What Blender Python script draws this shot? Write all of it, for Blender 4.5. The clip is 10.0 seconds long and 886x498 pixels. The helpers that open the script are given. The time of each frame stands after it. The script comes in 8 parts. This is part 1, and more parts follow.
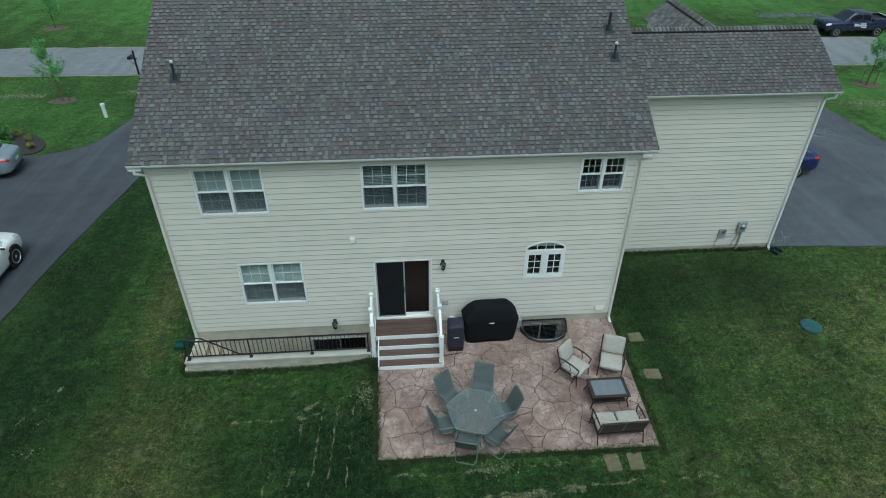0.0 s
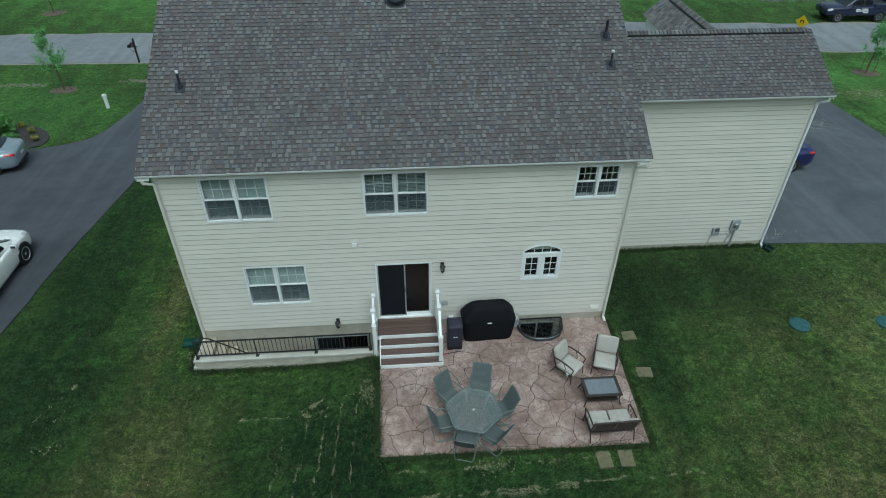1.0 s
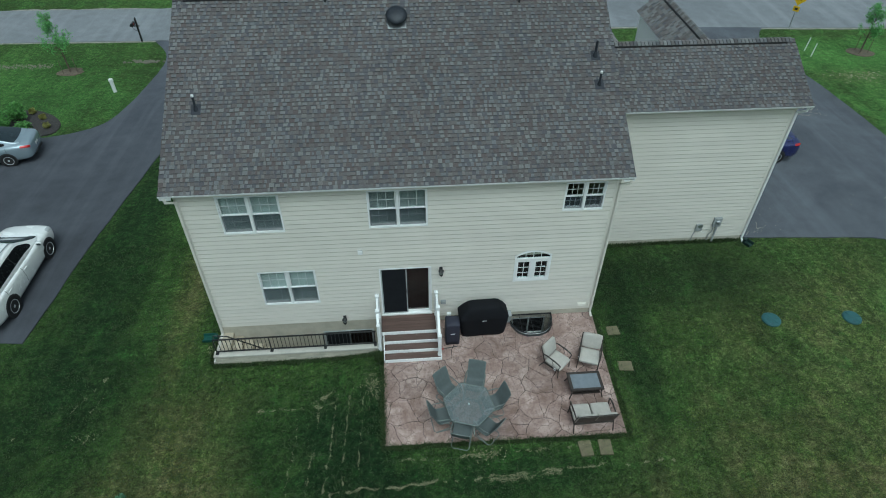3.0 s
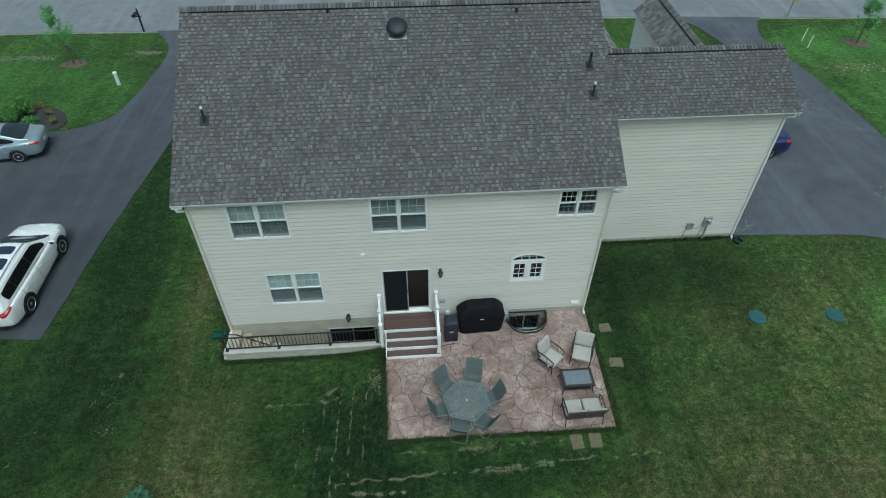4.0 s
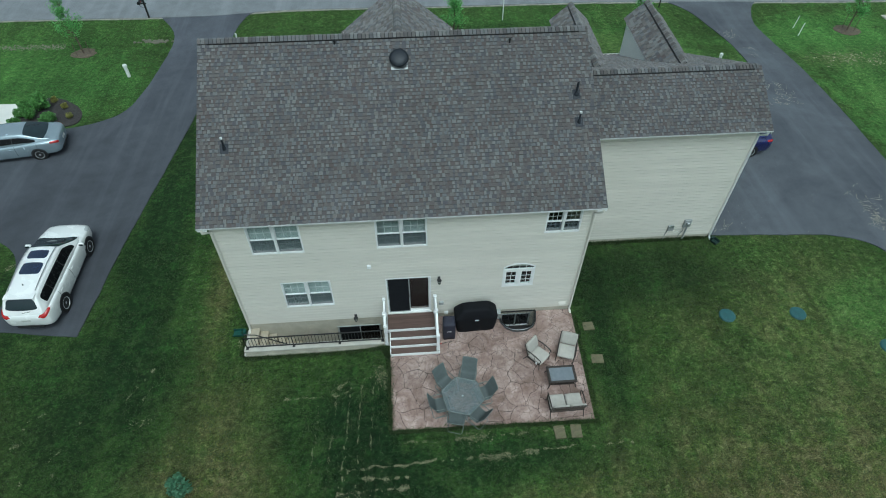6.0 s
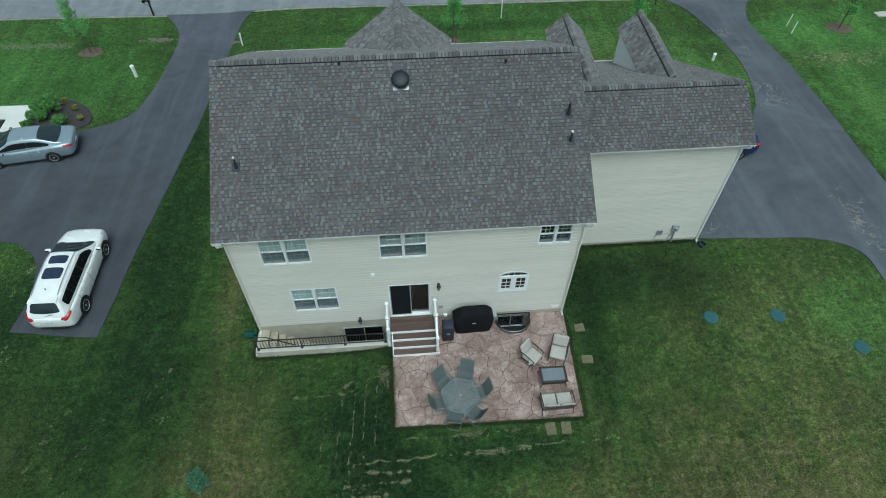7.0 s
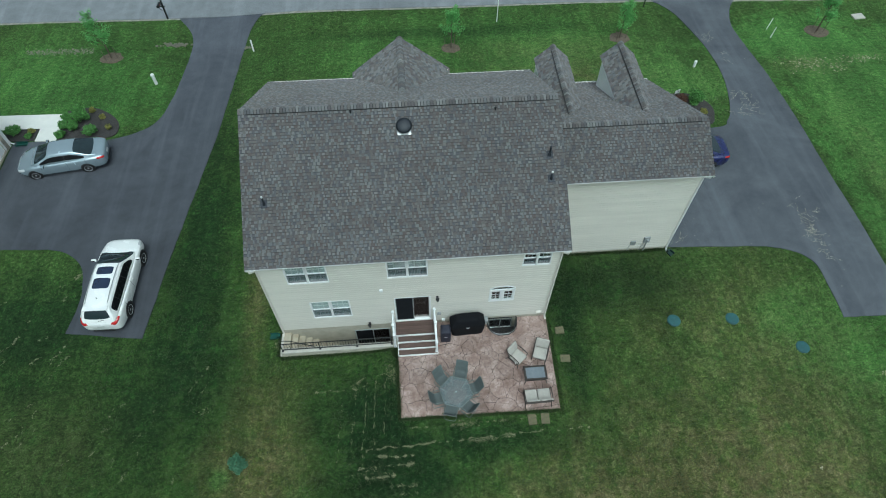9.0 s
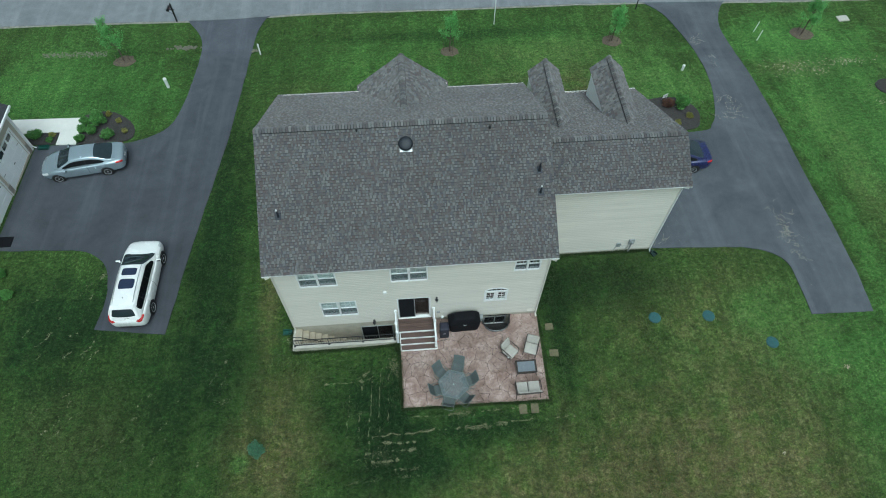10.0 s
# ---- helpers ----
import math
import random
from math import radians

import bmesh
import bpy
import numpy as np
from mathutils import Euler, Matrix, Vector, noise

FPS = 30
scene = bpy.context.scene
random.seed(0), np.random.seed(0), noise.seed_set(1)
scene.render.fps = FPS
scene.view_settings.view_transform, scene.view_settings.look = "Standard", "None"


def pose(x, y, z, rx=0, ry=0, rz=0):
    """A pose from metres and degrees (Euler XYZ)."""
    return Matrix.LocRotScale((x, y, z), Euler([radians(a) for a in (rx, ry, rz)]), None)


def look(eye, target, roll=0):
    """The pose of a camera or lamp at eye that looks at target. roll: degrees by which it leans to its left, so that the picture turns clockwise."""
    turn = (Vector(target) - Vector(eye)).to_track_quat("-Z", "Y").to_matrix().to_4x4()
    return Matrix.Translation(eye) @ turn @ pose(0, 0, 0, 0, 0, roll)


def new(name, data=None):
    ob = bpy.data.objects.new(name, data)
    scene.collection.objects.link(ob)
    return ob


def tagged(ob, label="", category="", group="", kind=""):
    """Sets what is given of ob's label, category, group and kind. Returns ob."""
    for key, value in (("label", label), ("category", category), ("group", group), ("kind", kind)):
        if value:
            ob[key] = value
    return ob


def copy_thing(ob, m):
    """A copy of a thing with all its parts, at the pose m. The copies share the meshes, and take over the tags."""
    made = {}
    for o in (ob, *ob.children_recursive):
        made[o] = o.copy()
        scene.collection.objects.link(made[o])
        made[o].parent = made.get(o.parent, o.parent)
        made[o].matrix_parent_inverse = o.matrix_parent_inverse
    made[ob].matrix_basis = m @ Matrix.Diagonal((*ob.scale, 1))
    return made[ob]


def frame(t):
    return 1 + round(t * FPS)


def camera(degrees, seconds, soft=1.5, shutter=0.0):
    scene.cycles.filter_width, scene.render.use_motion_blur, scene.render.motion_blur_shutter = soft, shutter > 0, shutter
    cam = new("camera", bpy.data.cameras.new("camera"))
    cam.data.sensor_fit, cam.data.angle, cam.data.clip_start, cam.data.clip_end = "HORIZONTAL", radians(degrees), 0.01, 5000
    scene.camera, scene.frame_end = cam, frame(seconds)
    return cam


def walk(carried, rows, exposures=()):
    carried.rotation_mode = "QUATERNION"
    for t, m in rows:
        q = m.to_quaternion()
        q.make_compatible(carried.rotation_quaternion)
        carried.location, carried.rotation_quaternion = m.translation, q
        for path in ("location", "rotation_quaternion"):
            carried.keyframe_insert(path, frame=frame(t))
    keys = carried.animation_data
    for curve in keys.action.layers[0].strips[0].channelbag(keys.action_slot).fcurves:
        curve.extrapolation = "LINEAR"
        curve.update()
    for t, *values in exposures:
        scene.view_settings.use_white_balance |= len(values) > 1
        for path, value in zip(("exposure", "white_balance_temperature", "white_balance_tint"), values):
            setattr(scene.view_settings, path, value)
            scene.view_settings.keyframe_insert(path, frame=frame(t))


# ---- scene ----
cam = camera(71.5, 10.0, 1.0)
PATH = [
    (0, (-0.016, -13.436, 12.843), (1.323, 2.725, 1.138), 0.46),
    (0.5, (-0.008, -13.398, 13.268), (1.312, 2.535, 1.252), 0.46),
    (1, (0.001, -13.386, 13.737), (1.301, 2.313, 1.414), 0.47),
    (1.5, (0.010, -13.392, 14.233), (1.290, 2.068, 1.609), 0.47),
    (2, (0.020, -13.409, 14.748), (1.279, 1.807, 1.829), 0.47),
    (2.5, (0.029, -13.432, 15.277), (1.268, 1.535, 2.069), 0.47),
    (4, (0.059, -13.482, 16.965), (1.235, 0.707, 2.919), 0.48),
    (4.5, (0.070, -13.484, 17.579), (1.225, 0.436, 3.265), 0.49),
    (5, (0.081, -13.476, 18.233), (1.214, 0.170, 3.656), 0.49),
    (5.5, (0.092, -13.460, 18.937), (1.204, -0.094, 4.102), 0.49),
    (7, (0.130, -13.383, 21.440), (1.175, -0.884, 5.862), 0.50),
    (7.5, (0.143, -13.361, 22.429), (1.166, -1.161, 6.614), 0.50),
    (8, (0.158, -13.350, 23.501), (1.157, -1.454, 7.455), 0.50),
    (8.5, (0.173, -13.359, 24.656), (1.148, -1.771, 8.384), 0.51),
    (9, (0.188, -13.394, 25.888), (1.140, -2.120, 9.396), 0.51),
    (9.5, (0.205, -13.467, 27.187), (1.132, -2.511, 10.481), 0.51),
    (10, (0.222, -13.588, 28.538), (1.125, -2.955, 11.623), 0.52),
]
walk(cam, [(t, look(eye, target, roll)) for t, eye, target, roll in PATH], [(0.0, -0.25, 5500, -9), (5.0, -0.17, 5500, -9), (10.0, -0.03, 5550, -9)])

# ---- light: an overcast sky with a wide, weak sun high behind the camera ----
world = bpy.data.worlds.new("sky")
scene.world = world
world.use_nodes = True
wn = world.node_tree.nodes
sky = wn.new("ShaderNodeTexSky")
sky.sky_type = "NISHITA"
sky.sun_disc = False
sky.sun_elevation, sky.sun_rotation = radians(64), radians(171)
sky.air_density, sky.dust_density, sky.ozone_density = 1.0, 6.0, 1.0
soft_sky = wn.new("ShaderNodeHueSaturation")
soft_sky.inputs["Saturation"].default_value = 0.35
world.node_tree.links.new(sky.outputs["Color"], soft_sky.inputs["Color"])
world.node_tree.links.new(soft_sky.outputs["Color"], wn["Background"].inputs["Color"])
wn["Background"].inputs["Strength"].default_value = 0.125
sun = new("sun", bpy.data.lights.new("sun", "SUN"))
sun.data.energy, sun.data.angle, sun.data.color = 0.95, radians(40), (1.0, 0.975, 0.94)
sun.matrix_world = look((3.0, -16.5, 40), (0, 3, 0))

# ---- materials ----
def material(name):
    m = bpy.data.materials.new(name)
    m.use_nodes = True
    nt = m.node_tree
    return m, nt, nt.nodes["Principled BSDF"]


def node(nt, kind, **inputs):
    n = nt.nodes.new(kind)
    for k, v in inputs.items():
        key = k.replace("_", " ")
        if key in n.inputs:
            n.inputs[key].default_value = v
    return n


def ramp(nt, fac, stops):
    r = nt.nodes.new("ShaderNodeValToRGB")
    e = r.color_ramp.elements
    while len(e) < len(stops):
        e.new(0.5)
    for el, (p, c) in zip(e, stops):
        el.position, el.color = p, (*c, 1)
    nt.links.new(fac, r.inputs["Fac"])
    return r


def noise_tex(nt, scale, detail=4, rough=0.55, stretch=None, coords="Object", dist=0.0):
    tc = nt.nodes.new("ShaderNodeTexCoord")
    n = node(nt, "ShaderNodeTexNoise", Scale=scale, Detail=detail, Roughness=rough, Distortion=dist)
    if stretch:
        mp = nt.nodes.new("ShaderNodeMapping")
        mp.inputs["Scale"].default_value = stretch
        nt.links.new(tc.outputs[coords], mp.inputs["Vector"])
        nt.links.new(mp.outputs["Vector"], n.inputs["Vector"])
    else:
        nt.links.new(tc.outputs[coords], n.inputs["Vector"])
    return n


def mixc(nt, fac, a, b, mode="MIX"):
    m = nt.nodes.new("ShaderNodeMix")
    m.data_type, m.blend_type = "RGBA", mode
    for sock, v in ((m.inputs[0], fac), (m.inputs[6], a), (m.inputs[7], b)):
        if hasattr(v, "is_output"):
            nt.links.new(v, sock)
        elif isinstance(v, (int, float)):
            sock.default_value = v
        else:
            sock.default_value = (*v, 1)
    return m.outputs[2]


def bump(nt, bsdf, height, strength=0.3, distance=0.01):
    b = node(nt, "ShaderNodeBump", Strength=strength, Distance=distance)
    nt.links.new(height, b.inputs["Height"])
    nt.links.new(b.outputs["Normal"], bsdf.inputs["Normal"])


def plain(name, col, rough=0.5, metal=0.0, vary=0.12, scale=6.0, grain=60.0, bumps=0.15, dist=0.003, coat=0.0, stretch=None, piece=0.0, dirt=None, spec=0.5):
    """Colour with blotches, fine grain, relief, an optional tint by piece and optional dirt."""
    m, nt, p = material(name)
    big = noise_tex(nt, scale, 5, 0.6, stretch)
    fine = noise_tex(nt, grain, 3, 0.6, stretch)
    lo = tuple(c * (1 - vary) for c in col)
    hi = tuple(min(1, c * (1 + vary)) for c in col)
    c1 = ramp(nt, big.outputs["Fac"], [(0.3, lo), (0.7, hi)]).outputs["Color"]
    c2 = ramp(nt, fine.outputs["Fac"], [(0.3, (1 - vary * 0.7,) * 3), (0.7, (1.0,) * 3)]).outputs["Color"]
    out = mixc(nt, 1.0, c1, c2, "MULTIPLY")
    if piece:
        info = nt.nodes.new("ShaderNodeObjectInfo")
        r = ramp(nt, info.outputs["Random"], [(0.0, (1 - piece,) * 3), (1.0, (1 + piece,) * 3)])
        out = mixc(nt, 1.0, out, r.outputs["Color"], "MULTIPLY")
    if dirt:
        dn = noise_tex(nt, scale * 0.35, 6, 0.7)
        f = ramp(nt, dn.outputs["Fac"], [(0.52, (0,) * 3), (0.75, (0.8,) * 3)]).outputs["Color"]
        out = mixc(nt, f, out, dirt)
    nt.links.new(out, p.inputs["Base Color"])
    rr = ramp(nt, big.outputs["Fac"], [(0.25, (max(0.03, rough - 0.08),) * 3), (0.75, (min(1, rough + 0.08),) * 3)])
    nt.links.new(rr.outputs["Color"], p.inputs["Roughness"])
    p.inputs["Metallic"].default_value = metal
    p.inputs["Specular IOR Level"].default_value = spec
    if coat:
        p.inputs["Coat Weight"].default_value = coat
        p.inputs["Coat Roughness"].default_value = 0.06
    if bumps:
        bump(nt, p, fine.outputs["Fac"], bumps, dist)
    return m


def glass(name, tint=(0.9, 0.95, 0.95), rough=0.02):
    m, nt, p = material(name)
    p.inputs["Base Color"].default_value = (*tint, 1)
    p.inputs["Roughness"].default_value = rough
    p.inputs["Transmission Weight"].default_value = 1.0
    p.inputs["IOR"].default_value = 1.45
    n = noise_tex(nt, 1.3, 2)
    bump(nt, p, n.outputs["Fac"], 0.05, 0.02)
    return m


def frosted(name, col, alpha, rough, coat=0.9):
    """Frosted or printed glass that lets part of what lies below show through."""
    m, nt, p = material(name)
    n = noise_tex(nt, 5, 5, 0.6)
    c = ramp(nt, n.outputs["Fac"], [(0.3, tuple(v * 0.9 for v in col)), (0.7, tuple(v * 1.1 for v in col))])
    nt.links.new(c.outputs["Color"], p.inputs["Base Color"])
    p.inputs["Roughness"].default_value = rough
    p.inputs["Alpha"].default_value = alpha
    p.inputs["Coat Weight"].default_value = coat
    p.inputs["Coat Roughness"].default_value = 0.15
    p.inputs["Coat IOR"].default_value = 1.7
    return m


MESH_SCREEN = frosted("window_screen", (0.036, 0.050, 0.062), 0.40, 0.95, 0.0)
SIDING = plain("vinyl_siding", (0.690, 0.664, 0.602), 0.5, vary=0.05, scale=1.2, grain=90, bumps=0.08, stretch=(0.4, 0.4, 2), piece=0.025)
TRIM = plain("white_trim", (0.78, 0.79, 0.78), 0.42, vary=0.05, scale=3, grain=120, bumps=0.04)
CHEEK = plain("bright_white_trim", (0.90, 0.91, 0.91), 0.45, vary=0.03, scale=3, bumps=0.03)
VINYL_WHITE = plain("white_vinyl", (0.80, 0.81, 0.81), 0.35, vary=0.04, scale=2, grain=100, bumps=0.03)
FOUNDATION = plain("cream_block", (0.47, 0.44, 0.36), 0.85, vary=0.14, scale=2.5, grain=45, bumps=0.5, dist=0.006, piece=0.05)
CONCRETE = plain("pale_concrete", (0.50, 0.48, 0.43), 0.9, vary=0.14, scale=2, grain=70, bumps=0.5, dist=0.004, dirt=(0.33, 0.31, 0.27))
WALK = plain("new_white_concrete", (0.74, 0.73, 0.69), 0.9, vary=0.06, scale=2, grain=70, bumps=0.3, dist=0.003)
STEP_TAN = plain("tan_stained_concrete", (0.46, 0.41, 0.32), 0.9, vary=0.18, scale=2.5, grain=60, bumps=0.5, dist=0.004, dirt=(0.30, 0.24, 0.15))
CONCRETE_DARK = plain("grey_concrete", (0.30, 0.29, 0.28), 0.9, vary=0.2, scale=2, grain=60, bumps=0.5, dist=0.004)
DECK = plain("brown_composite", (0.105, 0.066, 0.054), 0.6, vary=0.2, scale=5, grain=50, bumps=0.25, stretch=(0.3, 4, 4), piece=0.12)
BLACK_METAL = plain("black_metal", (0.016, 0.016, 0.018), 0.4, vary=0.2, scale=9, grain=120, bumps=0.1)
BRONZE = plain("dark_bronze", (0.055, 0.045, 0.040), 0.38, metal=0.3, vary=0.25, scale=12, grain=140, bumps=0.12)
COVER_BLACK = plain("black_cover", (0.007, 0.0075, 0.010), 0.8, spec=0.2, vary=0.3, scale=5, grain=160, bumps=0.35)
COVER_NAVY = plain("dark_blue_cover", (0.022, 0.023, 0.040), 0.65, vary=0.3, scale=6, grain=150, bumps=0.3)
SLING = plain("grey_sling", (0.098, 0.116, 0.116), 0.75, vary=0.14, scale=6, grain=240, bumps=0.4, piece=0.08)
ALU_GREY = plain("grey_green_metal", (0.16, 0.185, 0.175), 0.42, metal=0.2, vary=0.15, scale=10, grain=120, bumps=0.08)
CUSHION = plain("cream_cushion", (0.45, 0.425, 0.385), 0.9, vary=0.09, scale=7, grain=220, bumps=0.3, dirt=(0.39, 0.37, 0.33))
GALV = plain("galvanised_steel", (0.42, 0.44, 0.45), 0.35, metal=0.8, vary=0.15, scale=14, grain=80, bumps=0.1)
GREY_PLASTIC = plain("grey_plastic", (0.33, 0.35, 0.35), 0.5, vary=0.1, scale=8, grain=120, bumps=0.08)
LEAD = plain("dark_lead", (0.036, 0.040, 0.052), 0.55, metal=0.3, vary=0.2, scale=12, grain=80, bumps=0.15)
LID_GREEN = plain("green_lid", (0.030, 0.100, 0.105), 0.6, vary=0.2, scale=9, grain=120, bumps=0.25)
SPOUT_DARK = plain("dark_green_plastic", (0.014, 0.034, 0.030), 0.5, vary=0.2, scale=9, grain=120, bumps=0.1)
SPOUT_GREEN = plain("green_plastic", (0.012, 0.075, 0.058), 0.45, vary=0.2, scale=9, grain=120, bumps=0.1)
BLIND = plain("pale_blind", (0.55, 0.58, 0.565), 0.6, vary=0.05, scale=3, grain=60, bumps=0.05)
# near black: the darkness of unlit rooms put into the colour
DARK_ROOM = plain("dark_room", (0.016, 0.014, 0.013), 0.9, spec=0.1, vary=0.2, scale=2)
SCREEN = plain("insect_screen", (0.016, 0.017, 0.020), 0.9, spec=0.05, vary=0.15, scale=3, grain=300, bumps=0.2)
MULCH = plain("dark_mulch", (0.060, 0.054, 0.053), 0.95, vary=0.45, scale=14, grain=60, bumps=1.0, dist=0.03)
STONE_PALE = plain("pale_stone", (0.19, 0.18, 0.14), 0.9, vary=0.25, scale=7, grain=40, bumps=0.6, dist=0.01, piece=0.2)
PAVER = plain("tan_paver", (0.165, 0.147, 0.088), 0.95, vary=0.25, scale=6, grain=50, bumps=0.6, dist=0.008, dirt=(0.07, 0.085, 0.03))
WINDOW_GLASS = glass("window_glass", (0.82, 0.92, 0.92))
DOOR_GLASS = glass("door_glass", (0.42, 0.36, 0.36), 0.10)
TABLE_GLASS = frosted("frosted_table_glass", (0.20, 0.235, 0.24), 0.40, 0.2)
SIDE_GLASS = plain("tinted_side_glass", (0.006, 0.007, 0.008), 0.25, vary=0.1, bumps=0, spec=0.15)
CAR_GLASS = plain("car_glass", (0.022, 0.034, 0.040), 0.04, vary=0.15, scale=1.5, bumps=0, coat=0.15)


def asphalt(name, dark, light, seams=0.0, paler=0.0):
    """Asphalt; the last argument: how much lighter it grows along y, towards the road."""
    m, nt, p = material(name)
    big = noise_tex(nt, 0.22, 6, 0.65, dist=0.6)
    mid = noise_tex(nt, 1.6, 5, 0.6)
    fine = noise_tex(nt, 90, 3, 0.7)
    c = ramp(nt, big.outputs["Fac"], [(0.3, dark), (0.7, light)]).outputs["Color"]
    c = mixc(nt, 1.0, c, ramp(nt, mid.outputs["Fac"], [(0.3, (0.86,) * 3), (0.7, (1.06,) * 3)]).outputs["Color"], "MULTIPLY")
    c = mixc(nt, 1.0, c, ramp(nt, fine.outputs["Fac"], [(0.3, (0.75,) * 3), (0.72, (1.2,) * 3)]).outputs["Color"], "MULTIPLY")
    if seams:
        lanes = noise_tex(nt, 0.5, 4, 0.6, (2.2, 0.08, 1))
        c = mixc(nt, ramp(nt, lanes.outputs["Fac"], [(0.5, (0,) * 3), (0.72, (seams,) * 3)]).outputs["Color"], c, tuple(v * 1.5 for v in light))
    # scales the colour along y: darker at y 6, lighter at y 24
    if paler:
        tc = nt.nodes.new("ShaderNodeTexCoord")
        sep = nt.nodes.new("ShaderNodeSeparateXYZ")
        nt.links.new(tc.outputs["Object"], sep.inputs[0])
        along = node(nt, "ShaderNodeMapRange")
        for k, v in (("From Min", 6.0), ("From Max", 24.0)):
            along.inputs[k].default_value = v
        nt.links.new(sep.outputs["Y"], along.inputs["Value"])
        c = mixc(nt, 1.0, c, ramp(nt, along.outputs["Result"], [(0.0, (1 - paler * 0.3,) * 3), (1.0, (1 + paler,) * 3)]).outputs["Color"], "MULTIPLY")
    nt.links.new(c, p.inputs["Base Color"])
    p.inputs["Roughness"].default_value = 0.88
    bump(nt, p, fine.outputs["Fac"], 0.5, 0.006)
    return m


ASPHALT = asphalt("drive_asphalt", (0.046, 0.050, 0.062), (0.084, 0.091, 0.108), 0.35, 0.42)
ASPHALT_OLD = asphalt("weathered_drive_asphalt", (0.062, 0.068, 0.083), (0.118, 0.128, 0.147), 0.30)
ROAD = asphalt("road_asphalt", (0.175, 0.186, 0.20), (0.235, 0.248, 0.265), 0.3)


def grass_material():
    """Mown lawn: clumps at several scales, dead thatch, worn straw-coloured places, weeds and mowing stripes."""
    m, nt, p = material("lawn")
    tc = nt.nodes.new("ShaderNodeTexCoord")
    big = noise_tex(nt, 0.10, 4, 0.6, dist=0.4)
    mid = noise_tex(nt, 0.7, 6, 0.7)
    patch = noise_tex(nt, 1.7, 6, 0.72, dist=0.5)
    clump = noise_tex(nt, 5.5, 6, 0.8, dist=0.3)
    blade = noise_tex(nt, 26, 5, 0.8)
    col = lambda n, stops: ramp(nt, n.outputs["Fac"], stops).outputs["Color"]
    c = col(clump, [(0.36, (0.025, 0.054, 0.012)), (0.47, (0.042, 0.083, 0.018)), (0.53, (0.054, 0.101, 0.023)), (0.66, (0.102, 0.148, 0.044))])

    def spot(cx, cy, rx, ry, lo, hi):
        mp = nt.nodes.new("ShaderNodeMapping")
        mp.inputs["Location"].default_value = (-cx / rx, -cy / ry, 0)
        mp.inputs["Scale"].default_value = (1 / rx, 1 / ry, 0)
        nt.links.new(tc.outputs["Object"], mp.inputs["Vector"])
        ln = nt.nodes.new("ShaderNodeVectorMath")
        ln.operation = "LENGTH"
        nt.links.new(mp.outputs["Vector"], ln.inputs[0])
        add = nt.nodes.new("ShaderNodeMath")
        add.operation = "MULTIPLY_ADD"
        nt.links.new(mid.outputs["Fac"], add.inputs[0])
        add.inputs[1].default_value = 1.5
        nt.links.new(ln.outputs["Value"], add.inputs[2])
        half = nt.nodes.new("ShaderNodeMath")
        half.operation = "MULTIPLY_ADD"
        half.inputs[1].default_value, half.inputs[2].default_value = 0.5, -0.375
        nt.links.new(add.outputs["Value"], half.inputs[0])
        return ramp(nt, half.outputs["Value"], [(lo * 0.5, (1,) * 3), (hi * 0.5, (0,) * 3)]).outputs["Color"]

    def over(c, spots, colour, lo, hi):
        for cx, cy, rx, ry, amount in spots:
            c = mixc(nt, mixc(nt, 1.0, spot(cx, cy, rx, ry, lo, hi), (amount,) * 3, "MULTIPLY"), c, colour)
        return c

    straw = col(clump, [(0.36, (0.056, 0.079, 0.018)), (0.47, (0.090, 0.114, 0.030)), (0.53, (0.114, 0.134, 0.038)), (0.66, (0.184, 0.190, 0.074))])
    thatch = col(clump, [(0.36, (0.086, 0.082, 0.032)), (0.50, (0.142, 0.126, 0.056)), (0.66, (0.225, 0.198, 0.108))])
    brown = mixc(nt, col(patch, [(0.41, (0,) * 3), (0.56, (0.9,) * 3)]), straw, thatch)
    c = over(c, WORN, brown, 0.15, 0.75)
    lush = col(clump, [(0.36, (0.053, 0.140, 0.027)), (0.5, (0.084, 0.198, 0.042)), (0.64, (0.138, 0.260, 0.070))])
    c = over(c, LUSH, lush, 0.35, 0.85)
    # dark turf colour, which also paints the shade at the walls' foot
    rich_and_shade = col(clump, [(0.36, (0.006, 0.018, 0.005)), (0.50, (0.011, 0.031, 0.008)), (0.66, (0.028, 0.058, 0.018))])
    c = over(c, RICH_AND_SHADE, rich_and_shade, 0.3, 0.9)
    # bright weeds, dark tussocks, dead flecks
    weed = noise_tex(nt, 1.25, 5, 0.75, (1, 1, 1), dist=0.2)
    c = mixc(nt, col(weed, [(0.57, (0,) * 3), (0.64, (0.35,) * 3)]), c, (0.048, 0.125, 0.024))
    tuss = noise_tex(nt, 2.4, 7, 0.8, (1.0, 1.7, 1), dist=0.6)
    c = mixc(nt, 1.0, c, col(tuss, [(0.38, (0.70,) * 3), (0.5, (1.0,) * 3), (0.62, (1.26,) * 3)]), "MULTIPLY")
    stripes = noise_tex(nt, 0.9, 3, 0.5, (1.0, 0.04, 1))
    c = mixc(nt, 1.0, c, col(stripes, [(0.40, (0.90,) * 3), (0.60, (1.08,) * 3)]), "MULTIPLY")
    swath = noise_tex(nt, 5.5, 3, 0.6, (1.0, 0.025, 1))
    c = mixc(nt, 1.0, c, col(swath, [(0.38, (0.91,) * 3), (0.62, (1.08,) * 3)]), "MULTIPLY")
    c = mixc(nt, 1.0, c, col(big, [(0.38, (0.82,) * 3), (0.62, (1.14,) * 3)]), "MULTIPLY")
    tiller = noise_tex(nt, 12, 5, 0.75, (1.0, 1.4, 1), dist=0.4)
